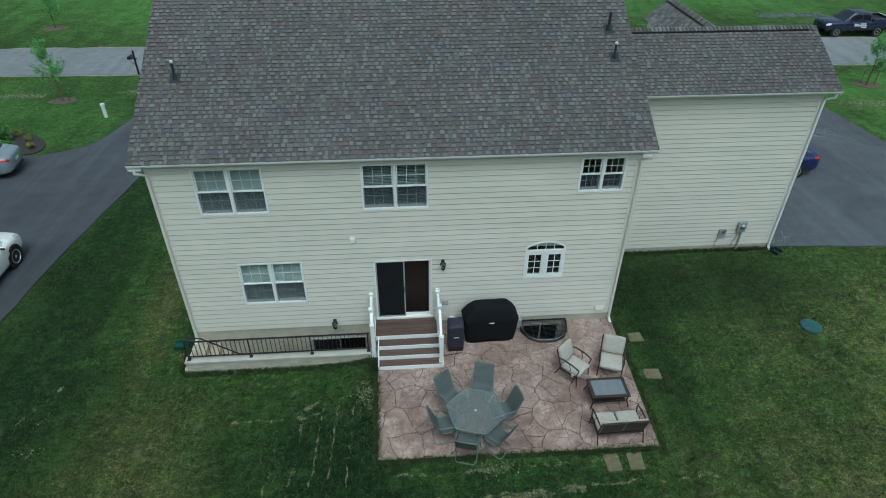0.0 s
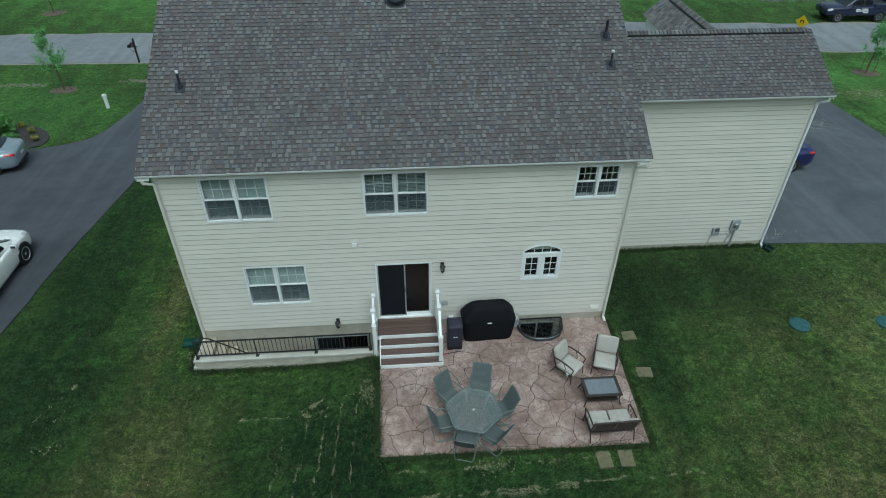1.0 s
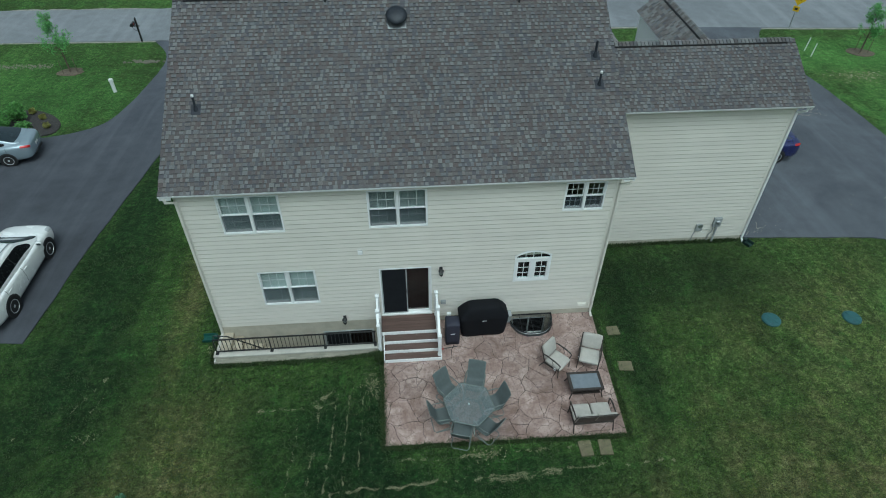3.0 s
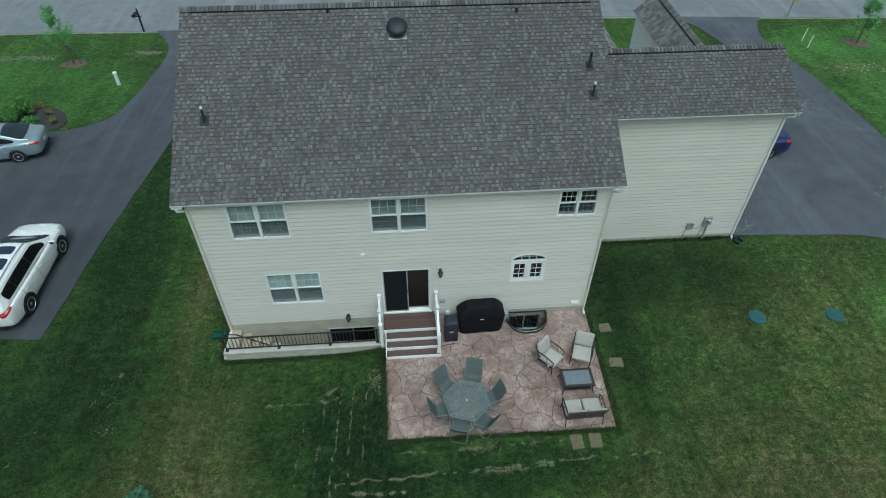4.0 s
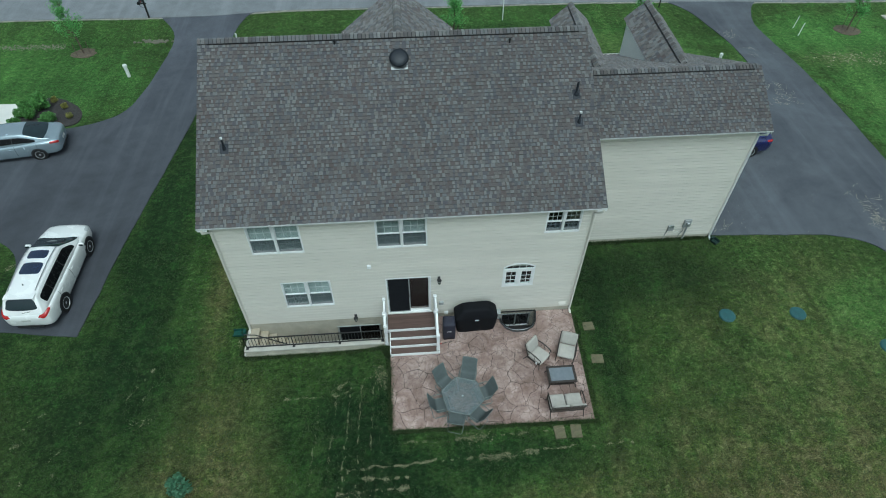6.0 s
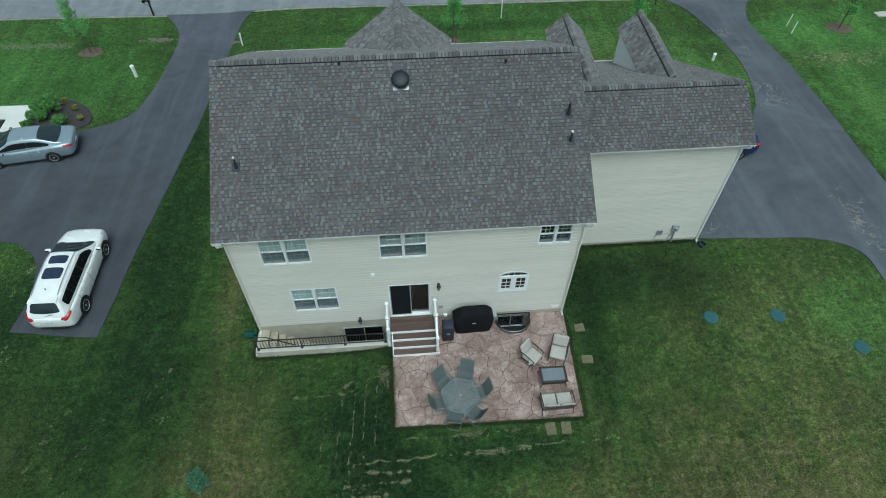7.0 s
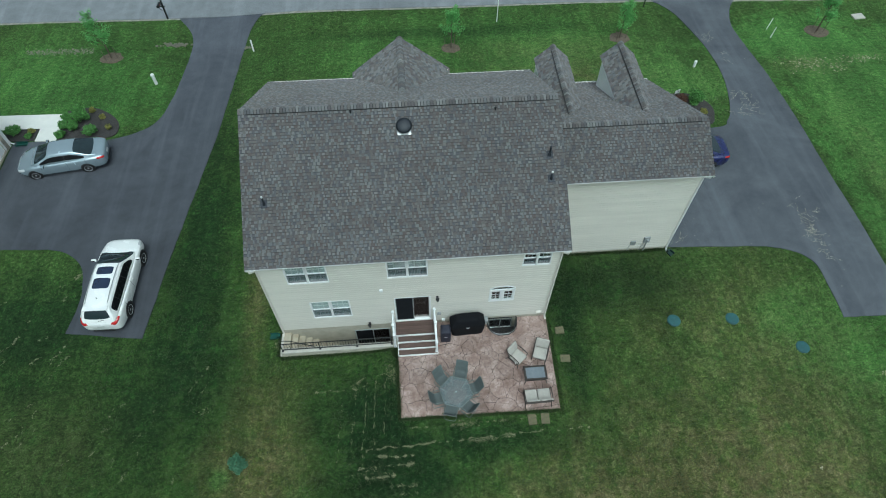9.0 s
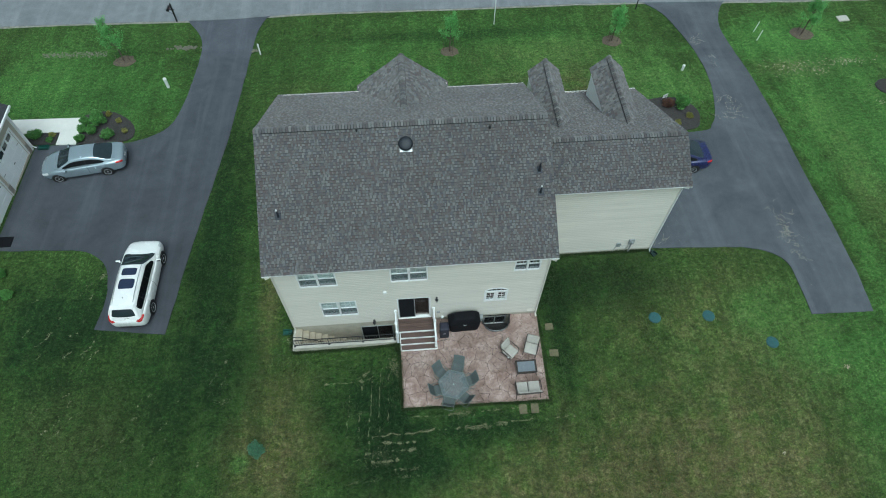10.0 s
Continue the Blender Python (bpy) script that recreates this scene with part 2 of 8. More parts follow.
    c = mixc(nt, 1.0, c, col(tiller, [(0.38, (0.68,) * 3), (0.5, (0.99,) * 3), (0.62, (1.32,) * 3)]), "MULTIPLY")
    c = mixc(nt, 1.0, c, col(blade, [(0.40, (0.50,) * 3), (0.5, (0.98,) * 3), (0.60, (1.50,) * 3)]), "MULTIPLY")
    fleck = noise_tex(nt, 7, 7, 0.85, (0.6, 1.7, 1), dist=0.8)
    c = mixc(nt, col(fleck, [(0.58, (0,) * 3), (0.66, (0.42,) * 3)]), c, (0.185, 0.175, 0.090))
    wisp = noise_tex(nt, 2.4, 7, 0.8, (1.7, 0.6, 1), dist=1.1)
    c = mixc(nt, col(wisp, [(0.60, (0,) * 3), (0.70, (0.5,) * 3)]), c, (0.135, 0.145, 0.078))
    nt.links.new(c, p.inputs["Base Color"])
    p.inputs["Roughness"].default_value = 0.9
    p.inputs["Specular IOR Level"].default_value = 0.2
    bump(nt, p, blade.outputs["Fac"], 1.0, 0.05)
    return m


# wide patches of thin turf, and of rich turf with shade painted in by the house walls: centre, radii, strength
WORN = [(16, -4, 13.0, 9.0, 0.4), (8, -8.8, 14.5, 3.2, 0.95), (11.5, 1.0, 5.8, 4.3, 0.25), (17.0, 0.5, 5.8, 5.8, 0.3), (-7.0, -6.2, 4.3, 3.8, 0.95), (-6.6, -3.4, 3.2, 3.5, 0.55), (-7.4, 2.5, 1.2, 7.2, 0.7), (14.0, -8.5, 13.0, 4.6, 0.8), (11, -6.5, 10.2, 4.3, 0.5), (19, -4, 5.8, 4.3, 0.4),
        (12, 17.5, 13.0, 5.2, 0.75), (27.6, 10, 2.6, 13.0, 0.6), (9, 21.0, 13.0, 2.3, 0.45), (28, 18.2, 4.9, 2.3, 0.85), (33, 12, 5.8, 10.2, 0.4), (0, 15.0, 10.2, 3.6, 0.55), (-6.5, 16, 3.6, 5.8, 0.3), (-16, -4.5, 5.8, 4.3, 0.3)]
RICH_AND_SHADE = [(-15.5, -3.5, 7.0, 5.5, 0.3), (-1.7, -4.4, 3.0, 3.8, 1.0), (-3.9, -3.9, 2.2, 2.4, 0.55), (-0.9, -6.8, 4.6, 2.4, 0.95), (9.6, 1.6, 6.5, 2.6, 0.75), (7.4, 1.0, 1.3, 2.6, 0.7), (-10.7, 4.5, 2.9, 14, 0.85), (-9.3, -1.5, 2.2, 5.0, 0.5), (-18.5, 1.5, 6.0, 4.5, 0.85), (-11.8, -2.5, 3.2, 5.5, 0.55), (2.5, -5.5, 5.5, 1.2, 0.85), (7.2, -2.2, 1.0, 3.4, 0.7), (-20, 18, 7, 2.5, 0.3), (4, 23.4, 14, 0.9, 0.5), (-6.7, 5.0, 0.5, 5.0, 0.5)]
LUSH = [(24.5, -6, 7, 10, 0.62), (17.5, -0.5, 2.5, 2.5, 0.35), (5, 21, 19, 7, 0.45), (-22, 19, 11, 6, 0.7), (30, 14, 8, 15, 0.75), (28, 21.5, 9, 4, 0.7), (-22, 22, 10, 8, 0.4), (0, 50, 90, 22, 0.95), (20, -2.0, 5, 5, 0.4), (25.0, 6, 1.2, 12, 0.6), (22, -3, 5, 1.2, 0.4), (-18, 17, 6, 3, 0.3), (17, 17, 6, 5, 0.6), (-8.3, -6.3, 0.8, 0.7, 0.6)]
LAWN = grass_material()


def shingle_material(name, tones, spread=1.0):
    """Granule-coated shingle; tones: the blend of colours that the single tabs take."""
    m, nt, p = material(name)
    geo = nt.nodes.new("ShaderNodeNewGeometry")
    info = nt.nodes.new("ShaderNodeObjectInfo")
    add = nt.nodes.new("ShaderNodeMath")
    add.operation = "ADD"
    nt.links.new(geo.outputs["Random Per Island"], add.inputs[0])
    nt.links.new(info.outputs["Random"], add.inputs[1])
    fr = nt.nodes.new("ShaderNodeMath")
    fr.operation = "FRACT"
    nt.links.new(add.outputs[0], fr.inputs[0])
    r = ramp(nt, fr.outputs[0], [(k / len(tones), c) for k, c in enumerate(tones)])
    r.color_ramp.interpolation = "CONSTANT"
    c = r.outputs["Color"]
    if spread > 1:
        c = mixc(nt, 1.0, c, ramp(nt, info.outputs["Random"], [(0.0, (0.72,) * 3), (0.5, (1.0,) * 3), (1.0, (spread,) * 3)]).outputs["Color"], "MULTIPLY")
    blot = noise_tex(nt, 1.1, 5, 0.7)
    c = mixc(nt, ramp(nt, blot.outputs["Fac"], [(0.45, (0,) * 3), (0.75, (0.30,) * 3)]).outputs["Color"], c, (0.105, 0.084, 0.080))
    wide = noise_tex(nt, 0.35, 4, 0.6)
    c = mixc(nt, 1.0, c, ramp(nt, wide.outputs["Fac"], [(0.35, (0.90,) * 3), (0.65, (1.08,) * 3)]).outputs["Color"], "MULTIPLY")
    gran = noise_tex(nt, 120, 2, 0.7)
    c = mixc(nt, 1.0, c, ramp(nt, gran.outputs["Fac"], [(0.3, (0.72,) * 3), (0.7, (1.22,) * 3)]).outputs["Color"], "MULTIPLY")
    nt.links.new(c, p.inputs["Base Color"])
    p.inputs["Roughness"].default_value = 0.92
    p.inputs["Diffuse Roughness"].default_value = 1.0
    bump(nt, p, gran.outputs["Fac"], 0.6, 0.004)
    return m


PALE_TABS = [(0.190, 0.194, 0.193), (0.137, 0.127, 0.123), (0.170, 0.171, 0.174), (0.150, 0.140, 0.137), (0.202, 0.205, 0.201), (0.150, 0.154, 0.163), (0.173, 0.163, 0.158), (0.126, 0.119, 0.120), (0.162, 0.165, 0.172)]
DEEP_TABS = [(0.110, 0.100, 0.099), (0.131, 0.119, 0.116), (0.101, 0.102, 0.113), (0.141, 0.134, 0.134), (0.118, 0.100, 0.095), (0.110, 0.114, 0.124)]
SHINGLE = shingle_material("asphalt_shingle", PALE_TABS)
SHINGLE_DARK = shingle_material("asphalt_shingle_low_layer", DEEP_TABS)
# shadow-line granules, deepened to paint the shade under each course
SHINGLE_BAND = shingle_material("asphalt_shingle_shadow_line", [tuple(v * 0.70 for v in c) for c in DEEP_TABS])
# tab butts coloured near black to draw the shade line below them
SHINGLE_EDGE = plain("asphalt_edge_shade", (0.040, 0.037, 0.037), 0.95, vary=0.2, scale=8)
RIDGE_CAP = shingle_material("ridge_cap_shingle", PALE_TABS, 1.15)


def flag_material():
    m, nt, p = material("stamped_concrete")
    info = nt.nodes.new("ShaderNodeObjectInfo")
    big = noise_tex(nt, 1.6, 6, 0.65, dist=0.5)
    mid = noise_tex(nt, 9, 6, 0.72, dist=0.8)
    fine = noise_tex(nt, 60, 3, 0.6)
    c = ramp(nt, big.outputs["Fac"], [(0.36, (0.225, 0.148, 0.122)), (0.50, (0.345, 0.246, 0.215)), (0.64, (0.500, 0.382, 0.342))]).outputs["Color"]
    c = mixc(nt, ramp(nt, mid.outputs["Fac"], [(0.38, (0.60,) * 3), (0.50, (0,) * 3)]).outputs["Color"], c, (0.170, 0.108, 0.090))
    # hairline cracks pressed into the stones
    tcx = nt.nodes.new("ShaderNodeTexCoord")
    warp = mixc(nt, 0.10, tcx.outputs["Object"], big.outputs["Color"])
    vor = node(nt, "ShaderNodeTexVoronoi", Scale=3.1)
    vor.feature = "DISTANCE_TO_EDGE"
    nt.links.new(warp, vor.inputs["Vector"])
    crack = ramp(nt, vor.outputs["Distance"], [(0.008, (0.6,) * 3), (0.03, (0,) * 3)]).outputs["Color"]
    crack = mixc(nt, 1.0, crack, ramp(nt, big.outputs["Fac"], [(0.48, (0,) * 3), (0.56, (1,) * 3)]).outputs["Color"], "MULTIPLY")
    c = mixc(nt, crack, c, (0.085, 0.056, 0.050))
    c = mixc(nt, 1.0, c, ramp(nt, info.outputs["Random"], [(0, (0.88,) * 3), (1, (1.12,) * 3)]).outputs["Color"], "MULTIPLY")
    nt.links.new(c, p.inputs["Base Color"])
    p.inputs["Roughness"].default_value = 0.62
    hh = nt.nodes.new("ShaderNodeMath")
    hh.operation = "ADD"
    nt.links.new(mid.outputs["Fac"], hh.inputs[0])
    nt.links.new(fine.outputs["Fac"], hh.inputs[1])
    bump(nt, p, hh.outputs[0], 0.8, 0.03)
    return m


FLAG = flag_material()
FLAG_JOINT = plain("patio_joint", (0.052, 0.036, 0.032), 0.9, vary=0.2, scale=5)


def foliage(name, dark, mid, light):
    m, nt, p = material(name)
    geo = nt.nodes.new("ShaderNodeNewGeometry")
    c = ramp(nt, geo.outputs["Random Per Island"], [(0.0, dark), (0.55, mid), (1.0, light)]).outputs["Color"]
    nt.links.new(c, p.inputs["Base Color"])
    p.inputs["Roughness"].default_value = 0.6
    p.inputs["Subsurface Weight"].default_value = 0.0
    return m


LEAF = foliage("tree_leaves", (0.085, 0.250, 0.055), (0.135, 0.360, 0.090), (0.200, 0.470, 0.135))
LEAF_SHRUB = foliage("shrub_leaves", (0.042, 0.120, 0.022), (0.088, 0.225, 0.044), (0.150, 0.330, 0.080))
LEAF_YELLOW = foliage("yellow_leaves", (0.130, 0.150, 0.028), (0.210, 0.210, 0.045), (0.28, 0.26, 0.07))
LEAF_RED = foliage("red_leaves", (0.060, 0.025, 0.020), (0.105, 0.045, 0.030), (0.14, 0.08, 0.04))
LEAF_BLUE = foliage("blue_green_leaves", (0.045, 0.125, 0.062), (0.070, 0.180, 0.095), (0.110, 0.240, 0.140))
LEAF_TUFT = foliage("grass_blades", (0.016, 0.034, 0.010), (0.042, 0.076, 0.021), (0.092, 0.114, 0.044))
BARK = plain("bark", (0.13, 0.10, 0.075), 0.9, vary=0.3, scale=12, grain=70, bumps=0.7, dist=0.01)

# ---- building tools ----
class Geo:
    """Collects vertices and faces for one mesh."""

    def __init__(self):
        self.v, self.f = [], []

    def add(self, verts, faces):
        n = len(self.v)
        self.v += [tuple(p) for p in verts]
        self.f += [tuple(i + n for i in q) for q in faces]
        return self

    def box(self, x0, y0, z0, x1, y1, z1, m=None):
        p = [Vector((x, y, z)) for z in (z0, z1) for y in (y0, y1) for x in (x0, x1)]
        if m is not None:
            p = [m @ q for q in p]
        return self.add(p, [(0, 2, 3, 1), (4, 5, 7, 6), (0, 1, 5, 4), (2, 6, 7, 3), (0, 4, 6, 2), (1, 3, 7, 5)])

    def cbox(self, x0, y0, z0, x1, y1, z1, b=0.01, m=None):
        """A box with chamfered edges."""
        b = min(b, (x1 - x0) * 0.45, (y1 - y0) * 0.45, (z1 - z0) * 0.45)
        bm = bmesh.new()
        bmesh.ops.create_cube(bm, size=1)
        for q in bm.verts:
            q.co = Vector((x0 + (q.co.x + 0.5) * (x1 - x0), y0 + (q.co.y + 0.5) * (y1 - y0), z0 + (q.co.z + 0.5) * (z1 - z0)))
        bmesh.ops.bevel(bm, geom=bm.edges[:], offset=b, segments=2, profile=0.6, affect="EDGES")
        return self.take(bm, m)

    def take(self, bm, m=None):
        bm.verts.index_update()
        self.add([(m @ q.co) if m is not None else q.co for q in bm.verts], [[q.index for q in f.verts] for f in bm.faces])
        bm.free()
        return self

    def tube(self, pts, r, n=8, closed=False, caps=True):
        """A round bar along points; r is one radius or one for each point."""
        pts = [Vector(p) for p in pts]
        rs = r if isinstance(r, (list, tuple)) else [r] * len(pts)
        rings = []
        up = None
        for i, p in enumerate(pts):
            if closed:
                d = pts[(i + 1) % len(pts)] - pts[i - 1]
            else:
                d = pts[min(i + 1, len(pts) - 1)] - pts[max(i - 1, 0)]
            d.normalize()
            if up is None:
                up = Vector((0, 0, 1)) if abs(d.z) < 0.9 else Vector((1, 0, 0))
            a = d.cross(up).normalized()
            up = a.cross(d).normalized()
            rings.append([p + (a * math.cos(2 * math.pi * k / n) + up * math.sin(2 * math.pi * k / n)) * rs[i] for k in range(n)])
        verts = [q for ring in rings for q in ring]
        faces = []
        last = len(pts) if closed else len(pts) - 1
        for i in range(last):
            a, b = i * n, ((i + 1) % len(pts)) * n
            for k in range(n):
                faces.append((a + k, a + (k + 1) % n, b + (k + 1) % n, b + k))
        if caps and not closed:
            faces.append(tuple(range(n))[::-1])
            faces.append(tuple(range((len(pts) - 1) * n, len(pts) * n)))
        return self.add(verts, faces)

    def lathe(self, prof, n=16, m=None, caps=True):
        """Profile of (radius, z) turned round z."""
        verts, faces = [], []
        for r, z in prof:
            for k in range(n):
                p = Vector((r * math.cos(2 * math.pi * k / n), r * math.sin(2 * math.pi * k / n), z))
                verts.append(m @ p if m is not None else p)
        for i in range(len(prof) - 1):
            for k in range(n):
                faces.append((i * n + k, i * n + (k + 1) % n, (i + 1) * n + (k + 1) % n, (i + 1) * n + k))
        if caps:
            faces.append(tuple(range(n))[::-1])
            faces.append(tuple(range((len(prof) - 1) * n, len(prof) * n)))
        return self.add(verts, faces)

    def prism(self, poly, d0, d1, axis="z", m=None):
        """A polygon (counter-clockwise) pushed from d0 to d1 along an axis."""
        def place(a, b, d):
            p = {"z": (a, b, d), "y": (a, d, b), "x": (d, a, b)}[axis]
            return m @ Vector(p) if m is not None else p
        n = len(poly)
        verts = [place(a, b, d0) for a, b in poly] + [place(a, b, d1) for a, b in poly]
        faces = [tuple(range(n))[::-1], tuple(range(n, 2 * n))] + [(i, (i + 1) % n, n + (i + 1) % n, n + i) for i in range(n)]
        return self.add(verts, faces)

    def mesh(self, name):
        me = bpy.data.meshes.new(name)
        me.from_pydata(self.v, [], self.f)
        bm = bmesh.new()
        bm.from_mesh(me)
        if len(bm.faces) < 6000:
            bmesh.ops.recalc_face_normals(bm, faces=bm.faces[:])
        bm.to_mesh(me)
        bm.free()
        return me


def part(name, geo, mat, parent=None, label="", smooth=False, m=None, kind=""):
    """One mesh object, from a Geo, a bmesh or a finished mesh, under a thing or a part."""
    if isinstance(geo, Geo):
        me = geo.mesh(name)
    elif isinstance(geo, bmesh.types.BMesh):
        me = bpy.data.meshes.new(name)
        geo.to_mesh(me)
        geo.free()
    else:
        me = geo
    if not me.materials:
        me.materials.append(mat)
    ob = new(name, me)
    if parent is not None:
        ob.parent = parent
    if m is not None:
        ob.matrix_basis = m
    if smooth:
        for q in me.polygons:
            q.use_smooth = True
    return tagged(ob, label, kind=kind)


def thing(name, label, category, m=None, group="", kind=""):
    ob = new(name)
    ob.empty_display_size = 0.2
    if m is not None:
        ob.matrix_basis = m
    return tagged(ob, label, category, group, kind)


def smoothstep(a, b, t):
    t = max(0.0, min(1.0, (t - a) / (b - a)))
    return t * t * (3 - 2 * t)


def ground_z(x, y):
    """The lie of the land: a slight fall from the house to a swale before the road, and to both sides."""
    z = float(np.interp(y, [-60, -8, -4.5, 0, 4, 17, 23, 26.5, 200], [-0.1, 0.0, 0.07, 0.19, 0.10, -0.55, -1.05, -1.02, -1.02]))
    z -= 0.12 * smoothstep(0.8, 3.0, -x) * (1 - smoothstep(2, 6, y)) * smoothstep(-9, -4, y)
    # turf built up to the patio's edge
    z += 0.075 * smoothstep(-5.7, -4.7, y) * (1 - smoothstep(-0.6, 0.2, y)) * smoothstep(-1.7, -0.95, x) * (1 - smoothstep(6.35, 7.1, x))
    z -= 0.4 * smoothstep(6, 14, -x) + 0.4 * smoothstep(12, 32, x)
    return z


def catmull(pts, n=6):
    out = []
    for i in range(len(pts) - 1):
        p = [Vector((*pts[max(0, min(len(pts) - 1, k))], 0)) for k in (i - 1, i, i + 1, i + 2)]
        for s in range(n):
            t = s / n
            q = 0.5 * (2 * p[1] + (p[2] - p[0]) * t + (2 * p[0] - 5 * p[1] + 4 * p[2] - p[3]) * t * t + (3 * p[1] - p[0] - 3 * p[2] + p[3]) * t ** 3)
            out.append((q.x, q.y))
    out.append(tuple(pts[-1]))
    return out


def draped(name, poly, lift, mat, step=1.0, parent=None, label="", category="", thick=0.12, kind="structure"):
    """A flat sheet of a given outline laid over the land, with an edge that goes down into it."""
    bm = bmesh.new()
    vs = [bm.verts.new((x, y, 0)) for x, y in poly]
    es = [bm.edges.new((vs[i], vs[(i + 1) % len(vs)])) for i in range(len(vs))]
    bmesh.ops.triangle_fill(bm, edges=es, use_beauty=True)
    xs, ys = [x for x, _ in poly], [y for _, y in poly]
    for lo, hi, ax in ((min(xs), max(xs), 0), (min(ys), max(ys), 1)):
        k = math.ceil(lo / step) * step
        while k < hi:
            co, no = [0, 0, 0], [0, 0, 0]
            co[ax], no[ax] = k, 1
            bmesh.ops.bisect_plane(bm, geom=bm.verts[:] + bm.edges[:] + bm.faces[:], plane_co=co, plane_no=no)
            k += step
    rim = [e for e in bm.edges if e.is_boundary]
    down = bmesh.ops.extrude_edge_only(bm, edges=rim)["geom"]
    low = {g for g in down if isinstance(g, bmesh.types.BMVert)}
    for q in bm.verts:
        q.co.z = ground_z(q.co.x, q.co.y) + (lift - thick if q in low else lift)
    bmesh.ops.recalc_face_normals(bm, faces=bm.faces[:])
    if sum(f.normal.z for f in bm.faces) < 0:
        bmesh.ops.reverse_faces(bm, faces=bm.faces[:])
    ob = part(name, bm, mat, parent)
    return tagged(ob, label, category, "", kind if parent is None else "")


def ragged(poly, seed, step=0.30, sway=0.028):
    """An outline with many small uneven bites, as at the broken edge of asphalt."""
    out = []
    for i in range(len(poly)):
        (ax, ay), (bx, by) = poly[i], poly[(i + 1) % len(poly)]
        ln = math.hypot(bx - ax, by - ay)
        n = max(1, int(ln / step))
        for k in range(n):
            x, y = ax + (bx - ax) * k / n, ay + (by - ay) * k / n
            o = sway * (noise.noise(Vector((x * 0.9, y * 0.9, seed))) + 0.7 * noise.noise(Vector((x * 2.7, y * 2.7, seed + 5))))
            out.append((x - (by - ay) / max(ln, 1e-6) * o, y + (bx - ax) / max(ln, 1e-6) * o))
    return out


# ---- land, drives and road ----
def land():
    """One sheet to the horizon, open where the basement stair and the window well go down."""
    def lines(lo, hi, keys):
        a = sorted(set([round(v, 3) for v in np.arange(lo, hi, 0.6)] + keys))
        a = [v for i, v in enumerate(a) if v in keys or all(abs(v - k) > 0.12 for k in keys)]
        far, s = [], 1.0
        while s < 900:
            far.append(s)
            s *= 1.45
        return [lo - f for f in far[::-1]] + a + [hi + f for f in far]
    xs = lines(-32, 42, [-6.0, -5.9, -0.9, 6.0, 3.3, 4.86, -0.8, 6.1])
    ys = lines(-16, 48, [-1.05, 0.02, 10.0, -0.74, -4.4, -4.3])
    holes = [(-5.9, -1.05, -0.9, 0.02), (3.3, -0.74, 4.86, 0.02), (-5.9, 0.02, 6.0, 10.0)]
    g = Geo()
    rnd = random.Random(5)
    for y in ys:
        for x in xs:
            near = -16 < y < 48 and -32 < x < 42
            g.v.append((x, y, ground_z(x, y) + (rnd.uniform(-0.012, 0.012) if near else 0)))
    n = len(xs)
    for j in range(len(ys) - 1):
        for i in range(n - 1):
            cx, cy = (xs[i] + xs[i + 1]) / 2, (ys[j] + ys[j + 1]) / 2
            if any(a < cx < c and b < cy < d for a, b, c, d in holes):
                continue
            if -0.8 < cx < 6.05 and -4.32 < cy < 0.02:
                continue
            g.f.append((j * n + i, j * n + i + 1, (j + 1) * n + i + 1, (j + 1) * n + i))
    me = bpy.data.meshes.new("ground")
    me.from_pydata(g.v, [], g.f)
    for q in me.polygons:
        q.use_smooth = True
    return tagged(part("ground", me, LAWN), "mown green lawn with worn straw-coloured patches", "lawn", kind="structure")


land()

road_near = [(-220, 28.6), (-60, 27.5), (-29, 27.05), (-21, 26.9), (-7.6, 26.5), (3.7, 26.25), (14.6, 26.15), (25, 26.05), (34, 25.8), (60, 25.0), (220, 19.0)]
road_far = [(-220, 34.3), (-60, 33.2), (-27.8, 32.45), (-17.8, 32.25), (3, 31.95), (20, 31.75), (32.8, 31.55), (37.3, 31.2), (60, 30.6), (220, 24.6)]
draped("road", road_near + road_far[::-1], 0.05, ROAD, 4.0, None, "grey asphalt road without markings", "road")

GRIT = plain("pale_grit", (0.30, 0.285, 0.25), 0.95, vary=0.35, scale=3, grain=30, bumps=0.6, dist=0.01)
draped("road_edge", [(x, y - 0.16 - 0.10 * noise.noise(Vector((x * 0.7, y, 2)))) for x, y in catmull(road_near, 10)] + catmull(road_near, 10)[::-1], 0.024, GRIT, 4.0, None, "thin pale grit along the road edge", "road edge")

verge = catmull(road_far[2:8], 14)
draped("road_edge", verge + [(x, y + max(0.02, 0.22 + 0.5 * noise.noise(Vector((x * 0.45, y, 6))) + 0.2 * noise.noise(Vector((x * 1.9, y, 1))))) for x, y in verge[::-1]], 0.026, GRIT, 4.0, None, "sandy bare strip along the far road edge", "road edge")

left_drive = (catmull([(-9.3, 26.62), (-9.9, 26.1), (-10.45, 23.9), (-10.74, 19.0), (-11.03, 14.6), (-11.35, 11.8), (-11.95, 6.9), (-12.35, 3.74)], 4) + [(-12.72, 0.45), (-16.4, 1.02)]
              + catmull([(-16.2, 2.2), (-16.2, 3.3), (-16.6, 4.75), (-17.9, 5.85), (-19.9, 6.1), (-21.8, 6.2)], 5) + [(-23.0, 6.3), (-23.1, 14.35), (-20.6, 14.25)]
              + catmull([(-18.6, 14.2), (-17.4, 14.2), (-16.0, 14.7), (-14.95, 15.7), (-14.45, 18.0), (-14.2, 22.6), (-14.45, 24.8), (-15.7, 26.85)], 5))
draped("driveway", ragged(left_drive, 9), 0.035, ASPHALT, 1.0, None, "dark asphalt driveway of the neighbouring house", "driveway")
